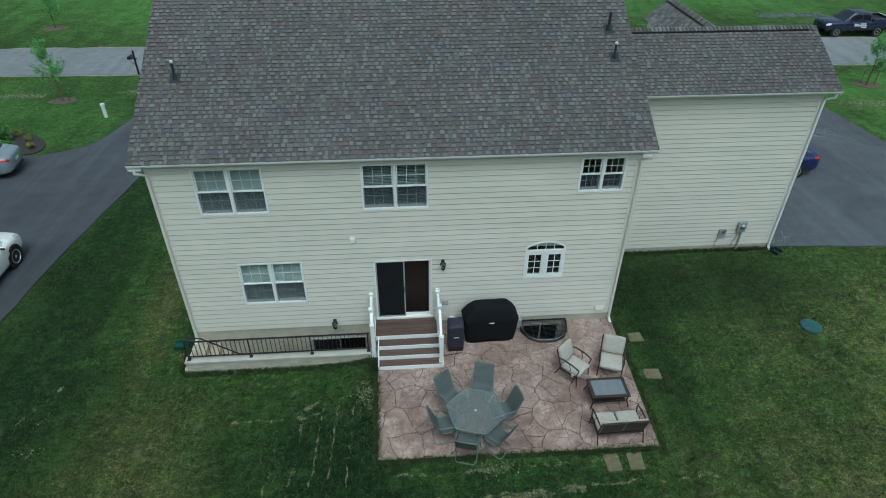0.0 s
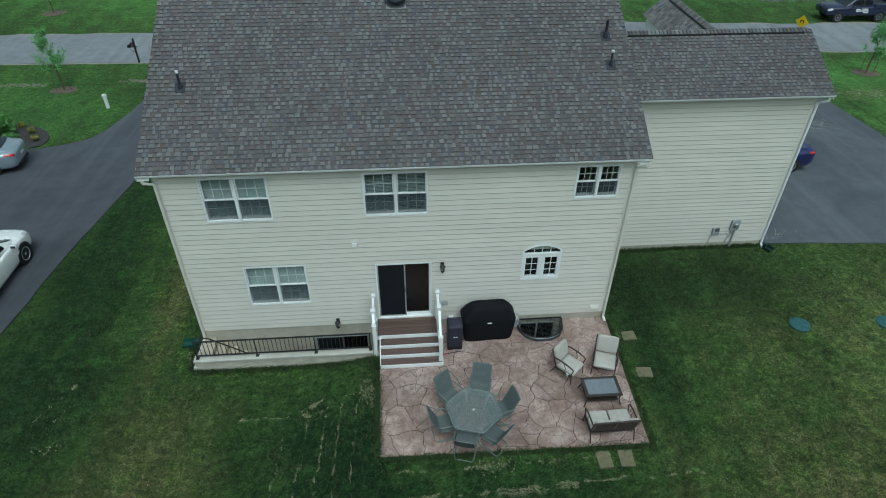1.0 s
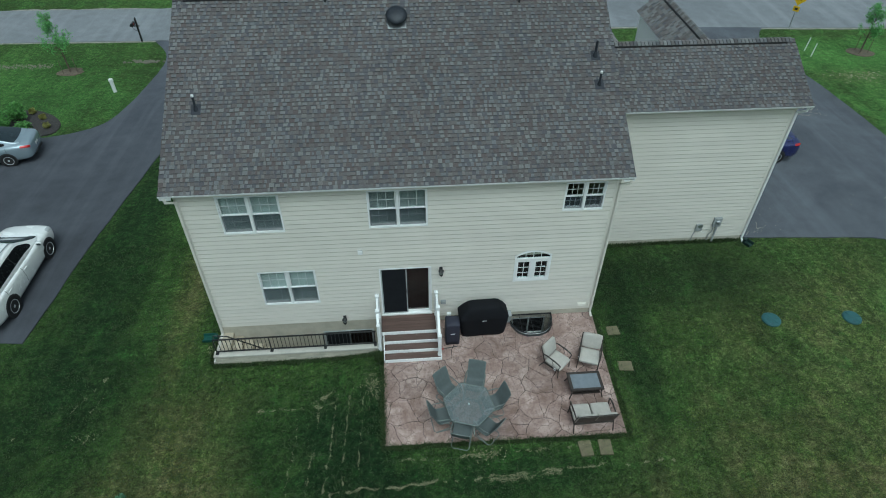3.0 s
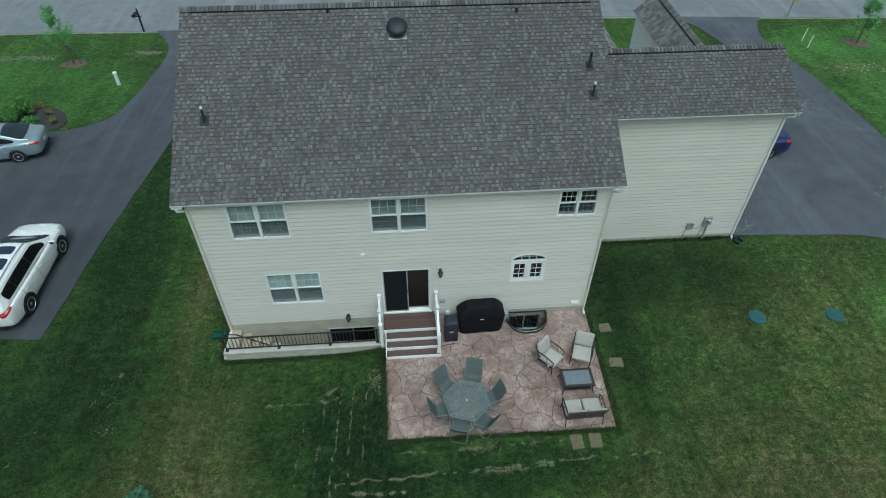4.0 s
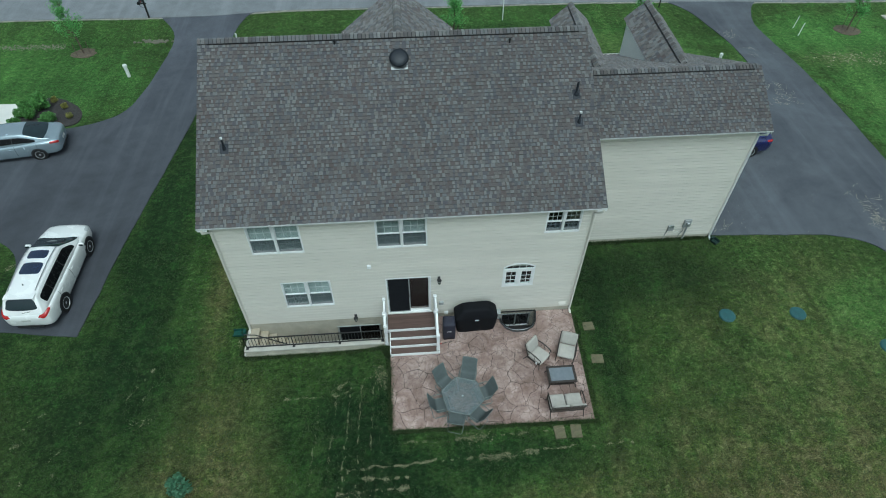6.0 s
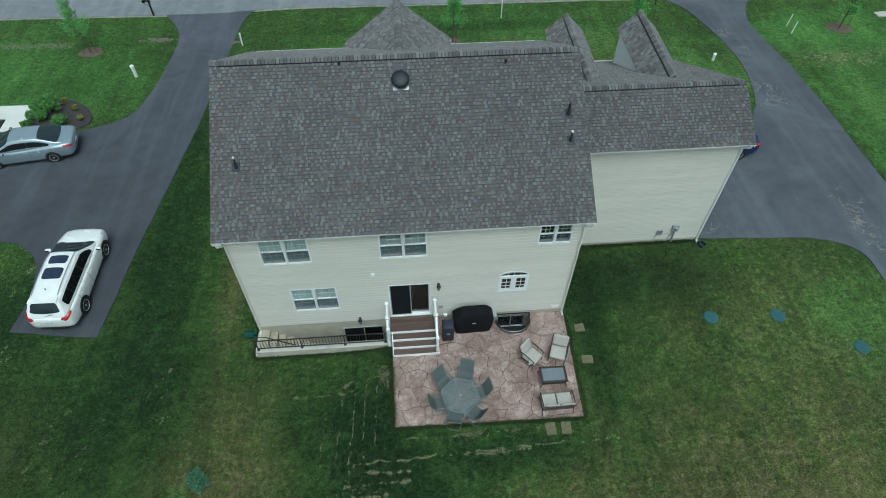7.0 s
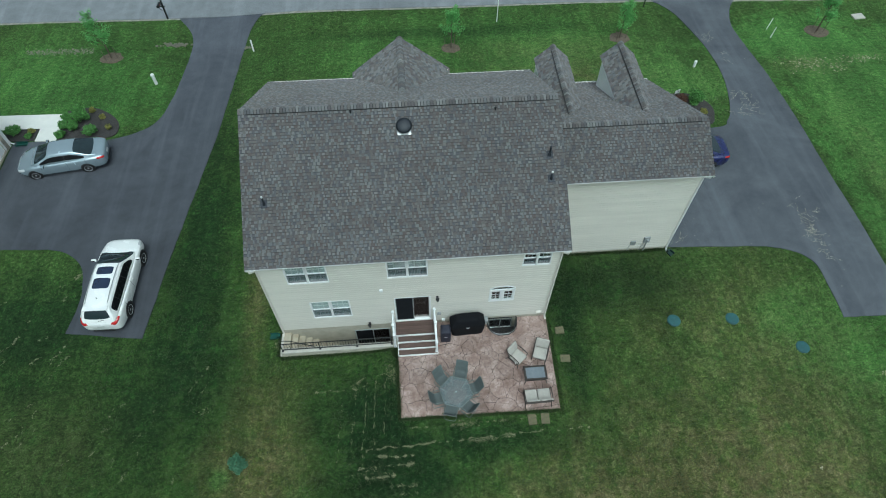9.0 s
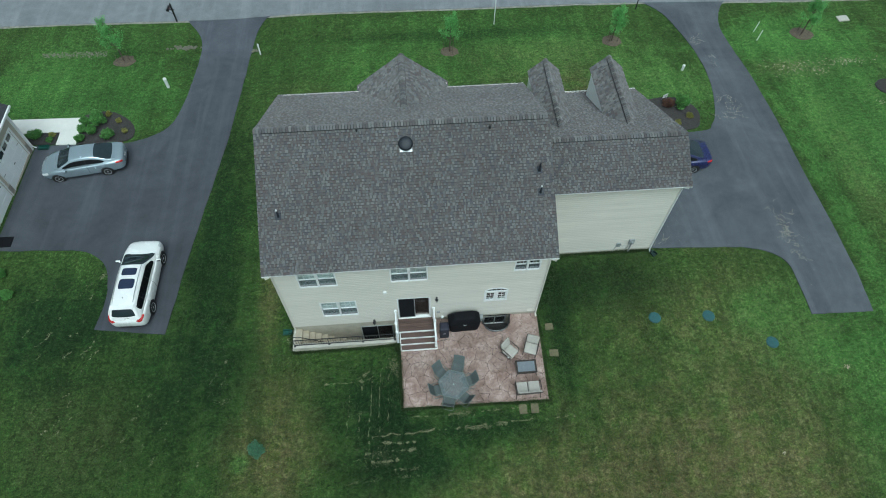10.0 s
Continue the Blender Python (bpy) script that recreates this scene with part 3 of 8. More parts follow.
right_drive = (catmull([(18.6, 26.25), (20.1, 24.4), (20.95, 20.7), (20.96, 17.0), (20.3, 14.0), (19.7, 12.85), (18.7, 12.2), (13.2, 11.9)], 5) + [(13.0, 3.5)]
               + catmull([(18.2, 3.24), (19.5, 2.86), (20.3, 2.1), (20.4, 0.84), (20.38, -1.03)], 5) + [(23.72, -1.05)]
               + catmull([(23.9, 1.4), (23.94, 4.6), (23.98, 8.95), (24.08, 12.4), (24.02, 17.05), (23.8, 22.4), (24.3, 24.8), (25.2, 26.15)], 4))
draped("driveway", ragged(right_drive, 4), 0.035, ASPHALT_OLD, 1.0, None, "dark asphalt driveway beside the garage with pale scuffs", "driveway")

# ---- patio of stamped concrete ----


def patio_z(y):
    return 0.315 + 0.036 * y


def clip_poly(poly, nx, ny, d):
    """Keeps the side of a polygon where nx * x + ny * y <= d."""
    out = []
    for i in range(len(poly)):
        a, b = poly[i - 1], poly[i]
        da, db = nx * a[0] + ny * a[1] - d, nx * b[0] + ny * b[1] - d
        if (da <= 0) != (db <= 0):
            t = da / (da - db)
            out.append((a[0] + (b[0] - a[0]) * t, a[1] + (b[1] - a[1]) * t))
        if db <= 0:
            out.append(b)
    return out


def inset(poly, d):
    """A smaller copy of a convex counter-clockwise polygon."""
    out = list(poly)
    for i in range(len(poly)):
        (ax, ay), (bx, by) = poly[i - 1], poly[i]
        ex, ey = bx - ax, by - ay
        ln = math.hypot(ex, ey)
        if ln < 1e-6:
            continue
        nx, ny = ey / ln, -ex / ln
        out = clip_poly(out, nx, ny, nx * ax + ny * ay - d)
        if len(out) < 3:
            return []
    return out


def stone(top, poly, rnd, gap, wx):
    """One pressed flagstone with uneven edges."""
    if len(poly) < 3:
        return
    poly = inset(poly, gap)
    if len(poly) < 3:
        return
    # uneven hand-cut edges
    wavy = []
    for i in range(len(poly)):
        a, b = poly[i], poly[(i + 1) % len(poly)]
        ln = math.hypot(b[0] - a[0], b[1] - a[1])
        steps = max(1, int(ln / 0.07))
        for q in range(steps):
            t = q / steps
            x, y = a[0] + (b[0] - a[0]) * t, a[1] + (b[1] - a[1]) * t
            edge = min(1.0, max(0.0, min(x + 0.78, 6.05 - x, y + 4.40, -0.03 - y) / 0.1))
            if abs(x - wx) < 0.95 and y > -1.0:
                edge = 0.0
            sway = lambda s: 0.085 * edge * noise.noise(Vector((x * 2.6, y * 2.6, s))) + 0.035 * edge * noise.noise(Vector((x * 7, y * 7, s + 3)))
            wavy.append((x + sway(1.0), y + sway(9.0)))
    low = wavy
    high = inset(poly, 0.010)
    if len(high) < 3:
        return
    g = Geo()
    n = len(low)
    mx, my = sum(p[0] for p in low) / n, sum(p[1] for p in low) / n
    lift = rnd.uniform(-0.002, 0.004)
    ring0 = [(x, y, patio_z(y) - 0.02) for x, y in low]
    ring1 = [(x + (mx - x) * 0.008, y + (my - y) * 0.008, patio_z(y) - 0.004 + lift) for x, y in low]
    ring2 = [(x + (mx - x) * 0.03, y + (my - y) * 0.03, patio_z(y) + 0.001 + lift) for x, y in low]
    g.add(ring0 + ring1 + ring2, [tuple(range(2 * n, 3 * n))] + [(i, (i + 1) % n, n + (i + 1) % n, n + i) for i in range(n)]
          + [(n + i, n + (i + 1) % n, 2 * n + (i + 1) % n, 2 * n + i) for i in range(n)])
    part("flagstone", g, FLAG, top)


def well_ring(rx, ry, n):
    """Half an oval against the wall, from its right end round to its left."""
    return [(4.07 + rx * math.copysign(abs(math.cos(a)) ** 0.8, math.cos(a)), -ry * abs(math.sin(a)) ** 0.85) for a in np.linspace(0, math.pi, n)]


WELL_RIM = well_ring(0.75, 0.92, 8)


def patio():
    top = tagged(new("patio"), "pinkish-brown stamped concrete patio with flagstone joints", "patio", kind="structure")
    wx = 4.07
    base = Geo()
    n = 40
    # bed: a slab with a round-fronted notch for the window well
    outline = [(-0.80, -4.41), (6.09, -4.50), (6.17, -0.005)] + [(x, min(y, -0.005)) for x, y in well_ring(0.735, 0.90, n)] + [(-0.80, -0.005)]
    bm = bmesh.new()
    vs = [bm.verts.new((x, y, patio_z(y) - 0.012)) for x, y in outline]
    es = [bm.edges.new((vs[i], vs[(i + 1) % len(vs)])) for i in range(len(vs))]
    bmesh.ops.triangle_fill(bm, edges=es, use_beauty=True)
    rim = [e for e in bm.edges if e.is_boundary]
    for q in bmesh.ops.extrude_edge_only(bm, edges=rim)["geom"]:
        if isinstance(q, bmesh.types.BMVert):
            q.co.z -= 0.35
    bmesh.ops.recalc_face_normals(bm, faces=bm.faces[:])
    part("slab", bm, FLAG_JOINT, top)
    rnd = random.Random(11)
    seeds = []
    gx, gy = 0.74, 0.66
    for j in range(-2, 9):
        for i in range(-2, 13):
            seeds.append((-1.0 + (i + 0.5 * (j % 2)) * gx + rnd.uniform(-0.25, 0.25), -4.7 + j * gy + rnd.uniform(-0.23, 0.23)))
    border = [(-0.80, -4.41), (6.09, -4.50), (6.17, -0.01), (-0.80, -0.01)]
    for k, (sx, sy) in enumerate(seeds):
        poly = [(sx - 1.6, sy - 1.6), (sx + 1.6, sy - 1.6), (sx + 1.6, sy + 1.6), (sx - 1.6, sy + 1.6)]
        for tx, ty in seeds:
            if (tx, ty) == (sx, sy) or abs(tx - sx) > 2 or abs(ty - sy) > 2:
                continue
            nx, ny = tx - sx, ty - sy
            poly = clip_poly(poly, nx, ny, (tx * tx + ty * ty - sx * sx - sy * sy) / 2)
        for i in range(4):
            (ax, ay), (bx, by) = border[i], border[(i + 1) % 4]
            nx, ny = by - ay, ax - bx
            poly = clip_poly(poly, nx, ny, nx * ax + ny * ay)
            if len(poly) < 3:
                break
        if len(poly) < 3:
            continue
        if rnd.random() < 0.3 and len(poly) > 3:
            cx = sum(p[0] for p in poly) / len(poly)
            cy = sum(p[1] for p in poly) / len(poly)
            ang = rnd.uniform(0, math.pi)
            nx, ny = math.cos(ang), math.sin(ang)
            d0 = nx * cx + ny * cy + rnd.uniform(-0.08, 0.08)
            halves = [clip_poly(poly, nx, ny, d0), clip_poly(poly, -nx, -ny, -d0)]
        else:
            halves = [poly]
        for piece in halves:
            # what lies outside the window well, side by side round it
            for (ax, ay), (bx, by) in zip(WELL_RIM, WELL_RIM[1:]):
                if len(piece) < 3 or min(math.hypot(p[0] - wx, p[1]) for p in piece) > 1.6:
                    break
                nx, ny = ay - by, bx - ax
                stone(top, clip_poly(piece, -nx, -ny, -nx * ax - ny * ay), rnd, 0.003, wx)
                piece = clip_poly(piece, nx, ny, nx * ax + ny * ay)
            else:
                continue
            stone(top, piece, rnd, 0.0065, wx)


patio()

# ---- the house ----
HX0, HX1, HY1 = -6.02, 6.07, 10.15          # main walls
WX1, WY0, WY1 = 12.92, 3.45, 11.55          # garage wing
EAVE = 6.04
house = thing("house", "two-storey house with cream vinyl siding and grey shingle roof", "house", kind="structure")


def wall_mesh(openings, x0, x1, z0, z1, thick):
    """A wall in the xz plane from y 0 to thick, with openings (x0, z0, x1, z1) right through it."""
    g = Geo()
    xs = sorted({x0, x1, *[o[0] for o in openings], *[o[2] for o in openings]})
    zs = sorted({z0, z1, *[o[1] for o in openings], *[o[3] for o in openings]})
    inside = lambda a, b: any(o[0] < a < o[2] and o[1] < b < o[3] for o in openings)
    for i in range(len(xs) - 1):
        for j in range(len(zs) - 1):
            if not inside((xs[i] + xs[i + 1]) / 2, (zs[j] + zs[j + 1]) / 2):
                g.box(xs[i], 0, zs[j], xs[i + 1], thick, zs[j + 1])
    return g


COURSE = 0.160


def clapboards(parent, m, x0, x1, z0, z1, openings, mat, gable=None):
    """Overlapping siding courses, cut round the openings; m lays the wall's plane into the world."""
    lap = lambda k: -0.031 + 0.010 * k if k < 0.87 else -0.005
    z = z0
    while z < z1 - 0.02:
        top = min(z + COURSE, z1)
        bands = sorted({z, top, *[q for o in openings for q in (o[1], o[3]) if z + 0.004 < q < top - 0.004]})
        for b0, b1 in zip(bands, bands[1:]):
            mid = (b0 + b1) / 2
            spans, a = [], x0
            for c0, c1 in sorted((o[0], o[2]) for o in openings if o[1] < mid < o[3]):
                if c0 > a:
                    spans.append((a, c0))
                a = max(a, c1)
            if a < x1:
                spans.append((a, x1))
            for s0, s1 in spans:
                if gable:
                    g0, g1 = gable(z)
                    s0, s1 = max(s0, g0), min(s1, g1)
                if s1 - s0 < 0.02:
                    continue
                # lapped profile: the foot stands proud, with a small return under it
                f0, f1 = (b0 - z) / COURSE, (b1 - z) / COURSE
                if b0 == z:
                    prof = [(-0.003, b0 + 0.012), (-0.029, b0), (-0.031, b0 + 0.004)]
                else:
                    prof = [(-0.003, b0), (lap(f0), b0)]
                if f0 < 0.87 < f1:
                    # the slot under the next board's foot
                    prof += [(-0.0223, z + 0.86 * COURSE), (-0.005, z + 0.875 * COURSE)]
                prof += [(lap(f1), b1 + 0.004), (-0.003, b1 + 0.004)]
                pts = [m @ Vector((x, y, zz)) for x in (s0 + 0.002, s1 - 0.002) for y, zz in prof]
                n = len(prof)
                g = Geo().add(pts, [tuple(range(n)), tuple(range(n, 2 * n))[::-1]] + [(i, i + n, (i + 1) % n + n, (i + 1) % n) for i in range(n)])
                part("clapboard", g, mat, parent)
        z += COURSE


# openings in the back wall: x0, z0, x1, z1 (outer edge of the frames)
WINDOWS = {
    "upper_left": (-4.99, 4.46, -3.31, 5.76), "upper_mid": (-0.96, 4.46, 0.71, 5.76), "upper_right": (4.56, 4.78, 5.73, 5.76), "lower_left": (-4.41, 1.50, -2.70, 2.90),
}
ARCH = (3.36, 2.02, 4.49, 3.08)
ARCH_TOP = 3.27
DOOR = (-0.80, 0.74, 0.80, 2.82)
SIDING_FOOT = 0.545
back_openings = [*WINDOWS.values(), ARCH, DOOR]
BASEMENT_DOOR = (-2.79, -1.92, -1.14, 0.05)
WELL_WINDOW = (3.5, -0.62, 4.62, 0.2)

back_wall = part("wall", wall_mesh(back_openings + [BASEMENT_DOOR, WELL_WINDOW], HX0, HX1, -2.2, EAVE + 0.1, 0.2), FOUNDATION, house, "back wall with cream siding over a cream block foundation")
flat = Matrix.Identity(4)
side_walls = Geo().box(HX0, 0.2, -2.2, HX0 + 0.2, HY1, EAVE + 0.1)
wall_l = part("wall", side_walls, FOUNDATION, house)
wall_r = part("wall", Geo().box(HX1 - 0.2, 0.2, -2.2, HX1, HY1, EAVE + 0.1), FOUNDATION, house)
part("wall", Geo().box(HX0, HY1, -2.2, HX1, HY1 + 0.2, EAVE + 0.1), SIDING, house)
# unseen floors and partition, coloured near black to keep the rooms dark
part("attic_floor", Geo().box(HX0 + 0.2, 0.2, EAVE - 0.2, HX1 - 0.2, HY1, EAVE - 0.05), DARK_ROOM, house)
part("floor_deck", Geo().box(HX0 + 0.2, 0.2, 3.2, HX1 - 0.2, HY1, 3.4), DARK_ROOM, house)
part("floor_deck", Geo().box(HX0 + 0.2, 0.2, 0.45, HX1 - 0.2, HY1, 0.72), DARK_ROOM, house)
part("partition", Geo().box(HX0 + 0.2, 3.0, -2.2, HX1 - 0.2, 3.1, EAVE - 0.05), DARK_ROOM, house)
part("basement_floor", Geo().box(HX0 + 0.2, 0.2, -2.2, HX1 - 0.2, HY1, -2.0), CONCRETE_DARK, house)

# wing
wing_back = part("wall", Geo().box(HX1, WY0, -0.5, WX1, WY0 + 0.2, EAVE + 0.1), FOUNDATION, house, "garage back wall with cream siding")
part("wall", Geo().prism([(WY0 + 0.2, -0.6), (WY1, -0.6), (WY1, 3.85), (5.35, 7.16), (WY0 + 0.2, 6.15)], WX1 - 0.2, WX1, "x"), SIDING, house)
wing_front = part("wall", Geo().box(HX1, WY1, -0.6, WX1, WY1 + 0.2, 3.95), SIDING, house)


def slope(parent, name, x0, x1, y0, z0, y1, z1, near=None, side=1, clip=None, tag="", rake=True):
    """A roof plane from its eave (y0, z0) to its ridge (y1, z1): a deck, and overlapping tabs in courses.
    near: a stretch (u0, u1, first course, last course) whose tabs are parts of their own. clip(x, y): keep a tab there."""
    run = Vector((0, y1 - y0, z1 - z0))
    length = run.length
    along = run.normalized()
    across = Vector((1, 0, 0))
    up = across.cross(along)
    if up.z < 0:
        up = -up
    base = Vector((0, y0, z0))
    deck = Geo()
    P = lambda u, s, h: base + across * u + along * s + up * h
    deck.add([P(u, s, h) for h in (-0.16, -0.012) for s in (0.02, length) for u in (x0 + 0.01, x1 - 0.01)], [(0, 2, 3, 1), (4, 5, 7, 6), (0, 1, 5, 4), (2, 6, 7, 3), (0, 4, 6, 2), (1, 3, 7, 5)])
    roof = part("roof", deck, SHINGLE, parent, tag) if clip is None else None
    field = Geo()
    singles, shade = [], []
    rnd = random.Random(hash_name(name))
    expo = 0.126
    courses = int(length / expo)
    for c in range(courses + 1):
        s0 = c * expo - 0.02
        s1 = min(s0 + expo + 0.045, length)
        u = x0 - rnd.uniform(0.0, 0.25)
        low = rnd.random() < 0.5
        while u < x1:
            low = not low
            w = rnd.choice([0.04, 0.06, 0.08, 0.11, 0.15]) if low else rnd.choice([0.06, 0.08, 0.09, 0.11, 0.13])
            a, b = max(u, x0), min(u + w, x1)
            u += w
            if b - a < 0.02:
                continue
            mid = P((a + b) / 2, (s0 + s1) / 2, 0)
            if clip is not None and not clip(mid.x, mid.y):
                continue
            h = 0.001 if low else rnd.choice([0.011, 0.015])
            dark = low
            d = rnd.uniform(-0.004, 0.004)
            v = [P(a, s0 + d, h + 0.004), P(b, s0 + d, h + 0.004), P(b, s1, -0.004), P(a, s1, -0.004), P(a, s0 + d, -0.014), P(b, s0 + d, -0.014)]
            v += [v[0].lerp(v[3], 0.56), v[1].lerp(v[2], 0.56)]
            f = [(0, 1, 7, 6), (4, 5, 1, 0), (4, 0, 6, 3), (5, 2, 7, 1), (6, 7, 2, 3)]
            if near and near[0] < a < near[1] and near[2] <= c < near[3]:
                singles.append((v, f, dark))
            else:
                field.add(v, f)
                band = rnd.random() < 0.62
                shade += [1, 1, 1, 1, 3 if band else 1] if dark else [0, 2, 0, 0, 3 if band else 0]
    def mesh_of(v, f, nm):
        me = bpy.data.meshes.new(nm)
        me.from_pydata([tuple(q) for q in v], [], f)
        me.materials.append(SHINGLE)
        return me
    root = roof if roof is not None else parent
    me = mesh_of(field.v, field.f, "shingle_field")
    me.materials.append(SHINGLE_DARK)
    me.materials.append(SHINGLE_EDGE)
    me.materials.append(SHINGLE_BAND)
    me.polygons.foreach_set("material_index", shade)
    part("shingle_field", me, SHINGLE, root, kind="stuff")
    for v, f, dark in singles:
        me = bpy.data.meshes.new("shingle")
        me.from_pydata([tuple(q) for q in v], [], f)
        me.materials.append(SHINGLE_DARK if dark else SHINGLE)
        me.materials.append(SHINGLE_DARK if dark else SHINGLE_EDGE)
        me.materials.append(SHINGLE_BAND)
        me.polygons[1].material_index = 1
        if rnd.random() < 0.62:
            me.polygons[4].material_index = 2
        part("shingle", me, SHINGLE, root)
    return roof


def hash_name(s):
    return sum(ord(c) * (i + 7) for i, c in enumerate(s))


RX0, RX1 = -6.31, 6.38
RIDGE_Y, RIDGE_Z = 5.10, 9.17
slope(house, "main_back", RX0, RX1, -0.24, EAVE, RIDGE_Y, RIDGE_Z, near=(-1.5, 1.5, 0, 12), tag="grey-brown laminated asphalt shingle roof")
slope(house, "main_front", RX0, RX1, 10.44, EAVE + 0.02, RIDGE_Y, RIDGE_Z)
WR0, WR1 = HX1, 13.24
WRIDGE_Y, WRIDGE_Z = 5.35, 7.28
slope(house, "wing_back", WR0, WR1, 3.14, EAVE, WRIDGE_Y, WRIDGE_Z)
slope(house, "wing_front", WR0, WR1, 11.85, 3.88, WRIDGE_Y, WRIDGE_Z)


def gable_ends():
    for x in (HX0, HX1 - 0.2):
        g = Geo().prism([(0.0, EAVE + 0.1), (HY1, EAVE + 0.1), (RIDGE_Y, RIDGE_Z - 0.14)], x, x + 0.2, "x")
        part("gable_wall", g, SIDING, house)


gable_ends()


def cross_gable(name, cx, half, y_front, z_low, z_ridge, y_back, y_low_back):
    """A small gable roof running to the front, its ridge level, its slopes ending on the roof behind."""
    top = part("dormer_roof", Geo().prism([(cx - half, z_low), (cx + half, z_low), (cx, z_ridge - 0.03)], y_front - 0.25, y_front - 0.15, "y"), SIDING, house)
    for s in (-1, 1):
        g = Geo()
        rnd = random.Random(hash_name(name) + s)
        a = Vector((cx, 0, z_ridge))
        b = Vector((cx + s * half, 0, z_low))
        down = (b - a).normalized()
        length = (b - a).length
        up = Vector((0, 1, 0)).cross(down)
        if up.z < 0:
            up = -up
        back = lambda d: y_back + (y_low_back - y_back) * d / length
        P = lambda d, y, h: a + down * d + Vector((0, y, 0)) + up * h
        deck = Geo().add([P(d, y, h) for h in (-0.09, -0.012) for d, y in ((0, y_front), (length, y_front), (length, back(length) - 0.05), (0, back(0) - 0.05))],
                         [(0, 1, 2, 3), (4, 7, 6, 5), (0, 4, 5, 1), (1, 5, 6, 2), (2, 6, 7, 3), (3, 7, 4, 0)])
        part("roof_deck", deck, SHINGLE, top)
        n = int(length / 0.14)
        edge = []
        for c in range(n + 1):
            d1 = length - c * 0.14 + 0.02
            d0 = max(d1 - 0.18, 0)
            y = y_front + 0.02
            end = back((d0 + d1) / 2)
            while y > end:
                w = rnd.choice([0.06, 0.08, 0.11, 0.14, 0.18])
                y2 = max(y - w, end - 0.05)
                h = rnd.choice([0.003, 0.016, 0.018])
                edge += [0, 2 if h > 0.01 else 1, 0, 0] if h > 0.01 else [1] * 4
                g.add([P(d1, y, h), P(d1, y2, h), P(d0, y2, -0.004), P(d0, y, -0.004), P(d1, y, -0.014), P(d1, y2, -0.014)], [(0, 1, 2, 3), (4, 5, 1, 0), (4, 0, 3), (5, 2, 1)])
                y = y2
        me = bpy.data.meshes.new("shingle_field")
        me.from_pydata([tuple(q) for q in g.v], [], g.f)
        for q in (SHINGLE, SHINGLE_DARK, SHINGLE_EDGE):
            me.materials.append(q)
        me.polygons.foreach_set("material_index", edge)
        part("shingle_field", me, SHINGLE, top, kind="stuff")
    pitch = abs(math.atan2(z_ridge - z_low, half))
    drop = math.tan(pitch)
    part("ridge_vent", Geo().prism([(cx + a, z_ridge + b) for a, b in ((-0.155, -0.155 * drop - 0.03), (0.155, -0.155 * drop - 0.03), (0.155, -0.155 * drop + 0.05), (0, 0.05), (-0.155, -0.155 * drop + 0.05))], y_back + 0.2, y_front - 0.2, "y"), BLACK_METAL, top)
    ridge_caps(top, Vector((cx, y_front, z_ridge + 0.045)), Vector((cx, y_back, z_ridge + 0.045)), pitch, 0.14)
    return top


def ridge_caps(parent, p, q, pitch, w=0.17, mat=None):
    """Bent cap shingles lapped along a ridge."""
    d = (q - p)
    length = d.length
    d.normalize()
    side = d.cross(Vector((0, 0, 1))).normalized()
    step = 0.125
    fall = math.tan(pitch) * w
    n = int(length / step)
    for k in range(n):
        a = p + d * (k * step)
        b = p + d * min(length, (k + 1) * step - 0.022)
        h0, h1 = 0.036, 0.026
        v = []
        for e, h in ((a, h0), (b, h1)):
            for s, f in ((-1, fall), (-0.25, fall * 0.22), (0.25, fall * 0.22), (1, fall)):
                v.append(e + side * (s * w) + Vector((0, 0, h - f)))
        v += [x - Vector((0, 0, 0.022)) for x in v[:4]]
        g = Geo().add(v, [(0, 1, 5, 4), (1, 2, 6, 5), (2, 3, 7, 6), (8, 9, 1, 0), (9, 10, 2, 1), (10, 11, 3, 2)])
        part("ridge_cap", g, mat or RIDGE_CAP, parent)


caps = part("ridge_vent", Geo().prism([(RIDGE_Y + a, RIDGE_Z + b) for a, b in ((-0.165, -0.12), (0.165, -0.12), (0.165, -0.06), (0, 0.03), (-0.165, -0.06))], RX0 + 0.3, RX1 - 0.3, "x"), BLACK_METAL, house)
ridge_caps(caps, Vector((RX0, RIDGE_Y, RIDGE_Z + 0.028)), Vector((RX1, RIDGE_Y, RIDGE_Z + 0.028)), math.atan2(RIDGE_Z - EAVE, RIDGE_Y + 0.24))
wcaps = part("ridge_vent", Geo().prism([(WRIDGE_Y + a, WRIDGE_Z + b) for a, b in ((-0.165, -0.12), (0.165, -0.12), (0.165, -0.06), (0, 0.03), (-0.165, -0.06))], WR0 + 0.1, WR1 - 0.3, "x"), BLACK_METAL, house)
ridge_caps(wcaps, Vector((WR0 + 0.06, WRIDGE_Y, WRIDGE_Z + 0.028)), Vector((WR1, WRIDGE_Y, WRIDGE_Z + 0.028)), math.atan2(1.1, 2.2))
cross_gable("porch_gable", 0.11, 2.34, 10.85, 6.06, 7.97, 7.1, 10.37)
cross_gable("dormer_a", 7.62, 0.83, 11.45, 5.92, 6.70, 6.5, 8.0)
cross_gable("dormer_b", 11.0, 0.86, 11.45, 5.90, 6.70, 6.5, 8.0)
for cx in (7.62, 11.0):
    for s in (-1, 1):
        x = cx + s * 0.76
        g = Geo().prism([(8.0, 5.7), (11.15, 4.05), (11.15, 5.9), (8.0, 5.9)], x - 0.05, x + 0.05, "x")
        part("dormer_cheek", g, CHEEK, house, "white dormer side wall")
    part("dormer_front", Geo().box(cx - 0.76, 11.1, 3.75, cx + 0.76, 11.2, 5.95), SIDING, house)

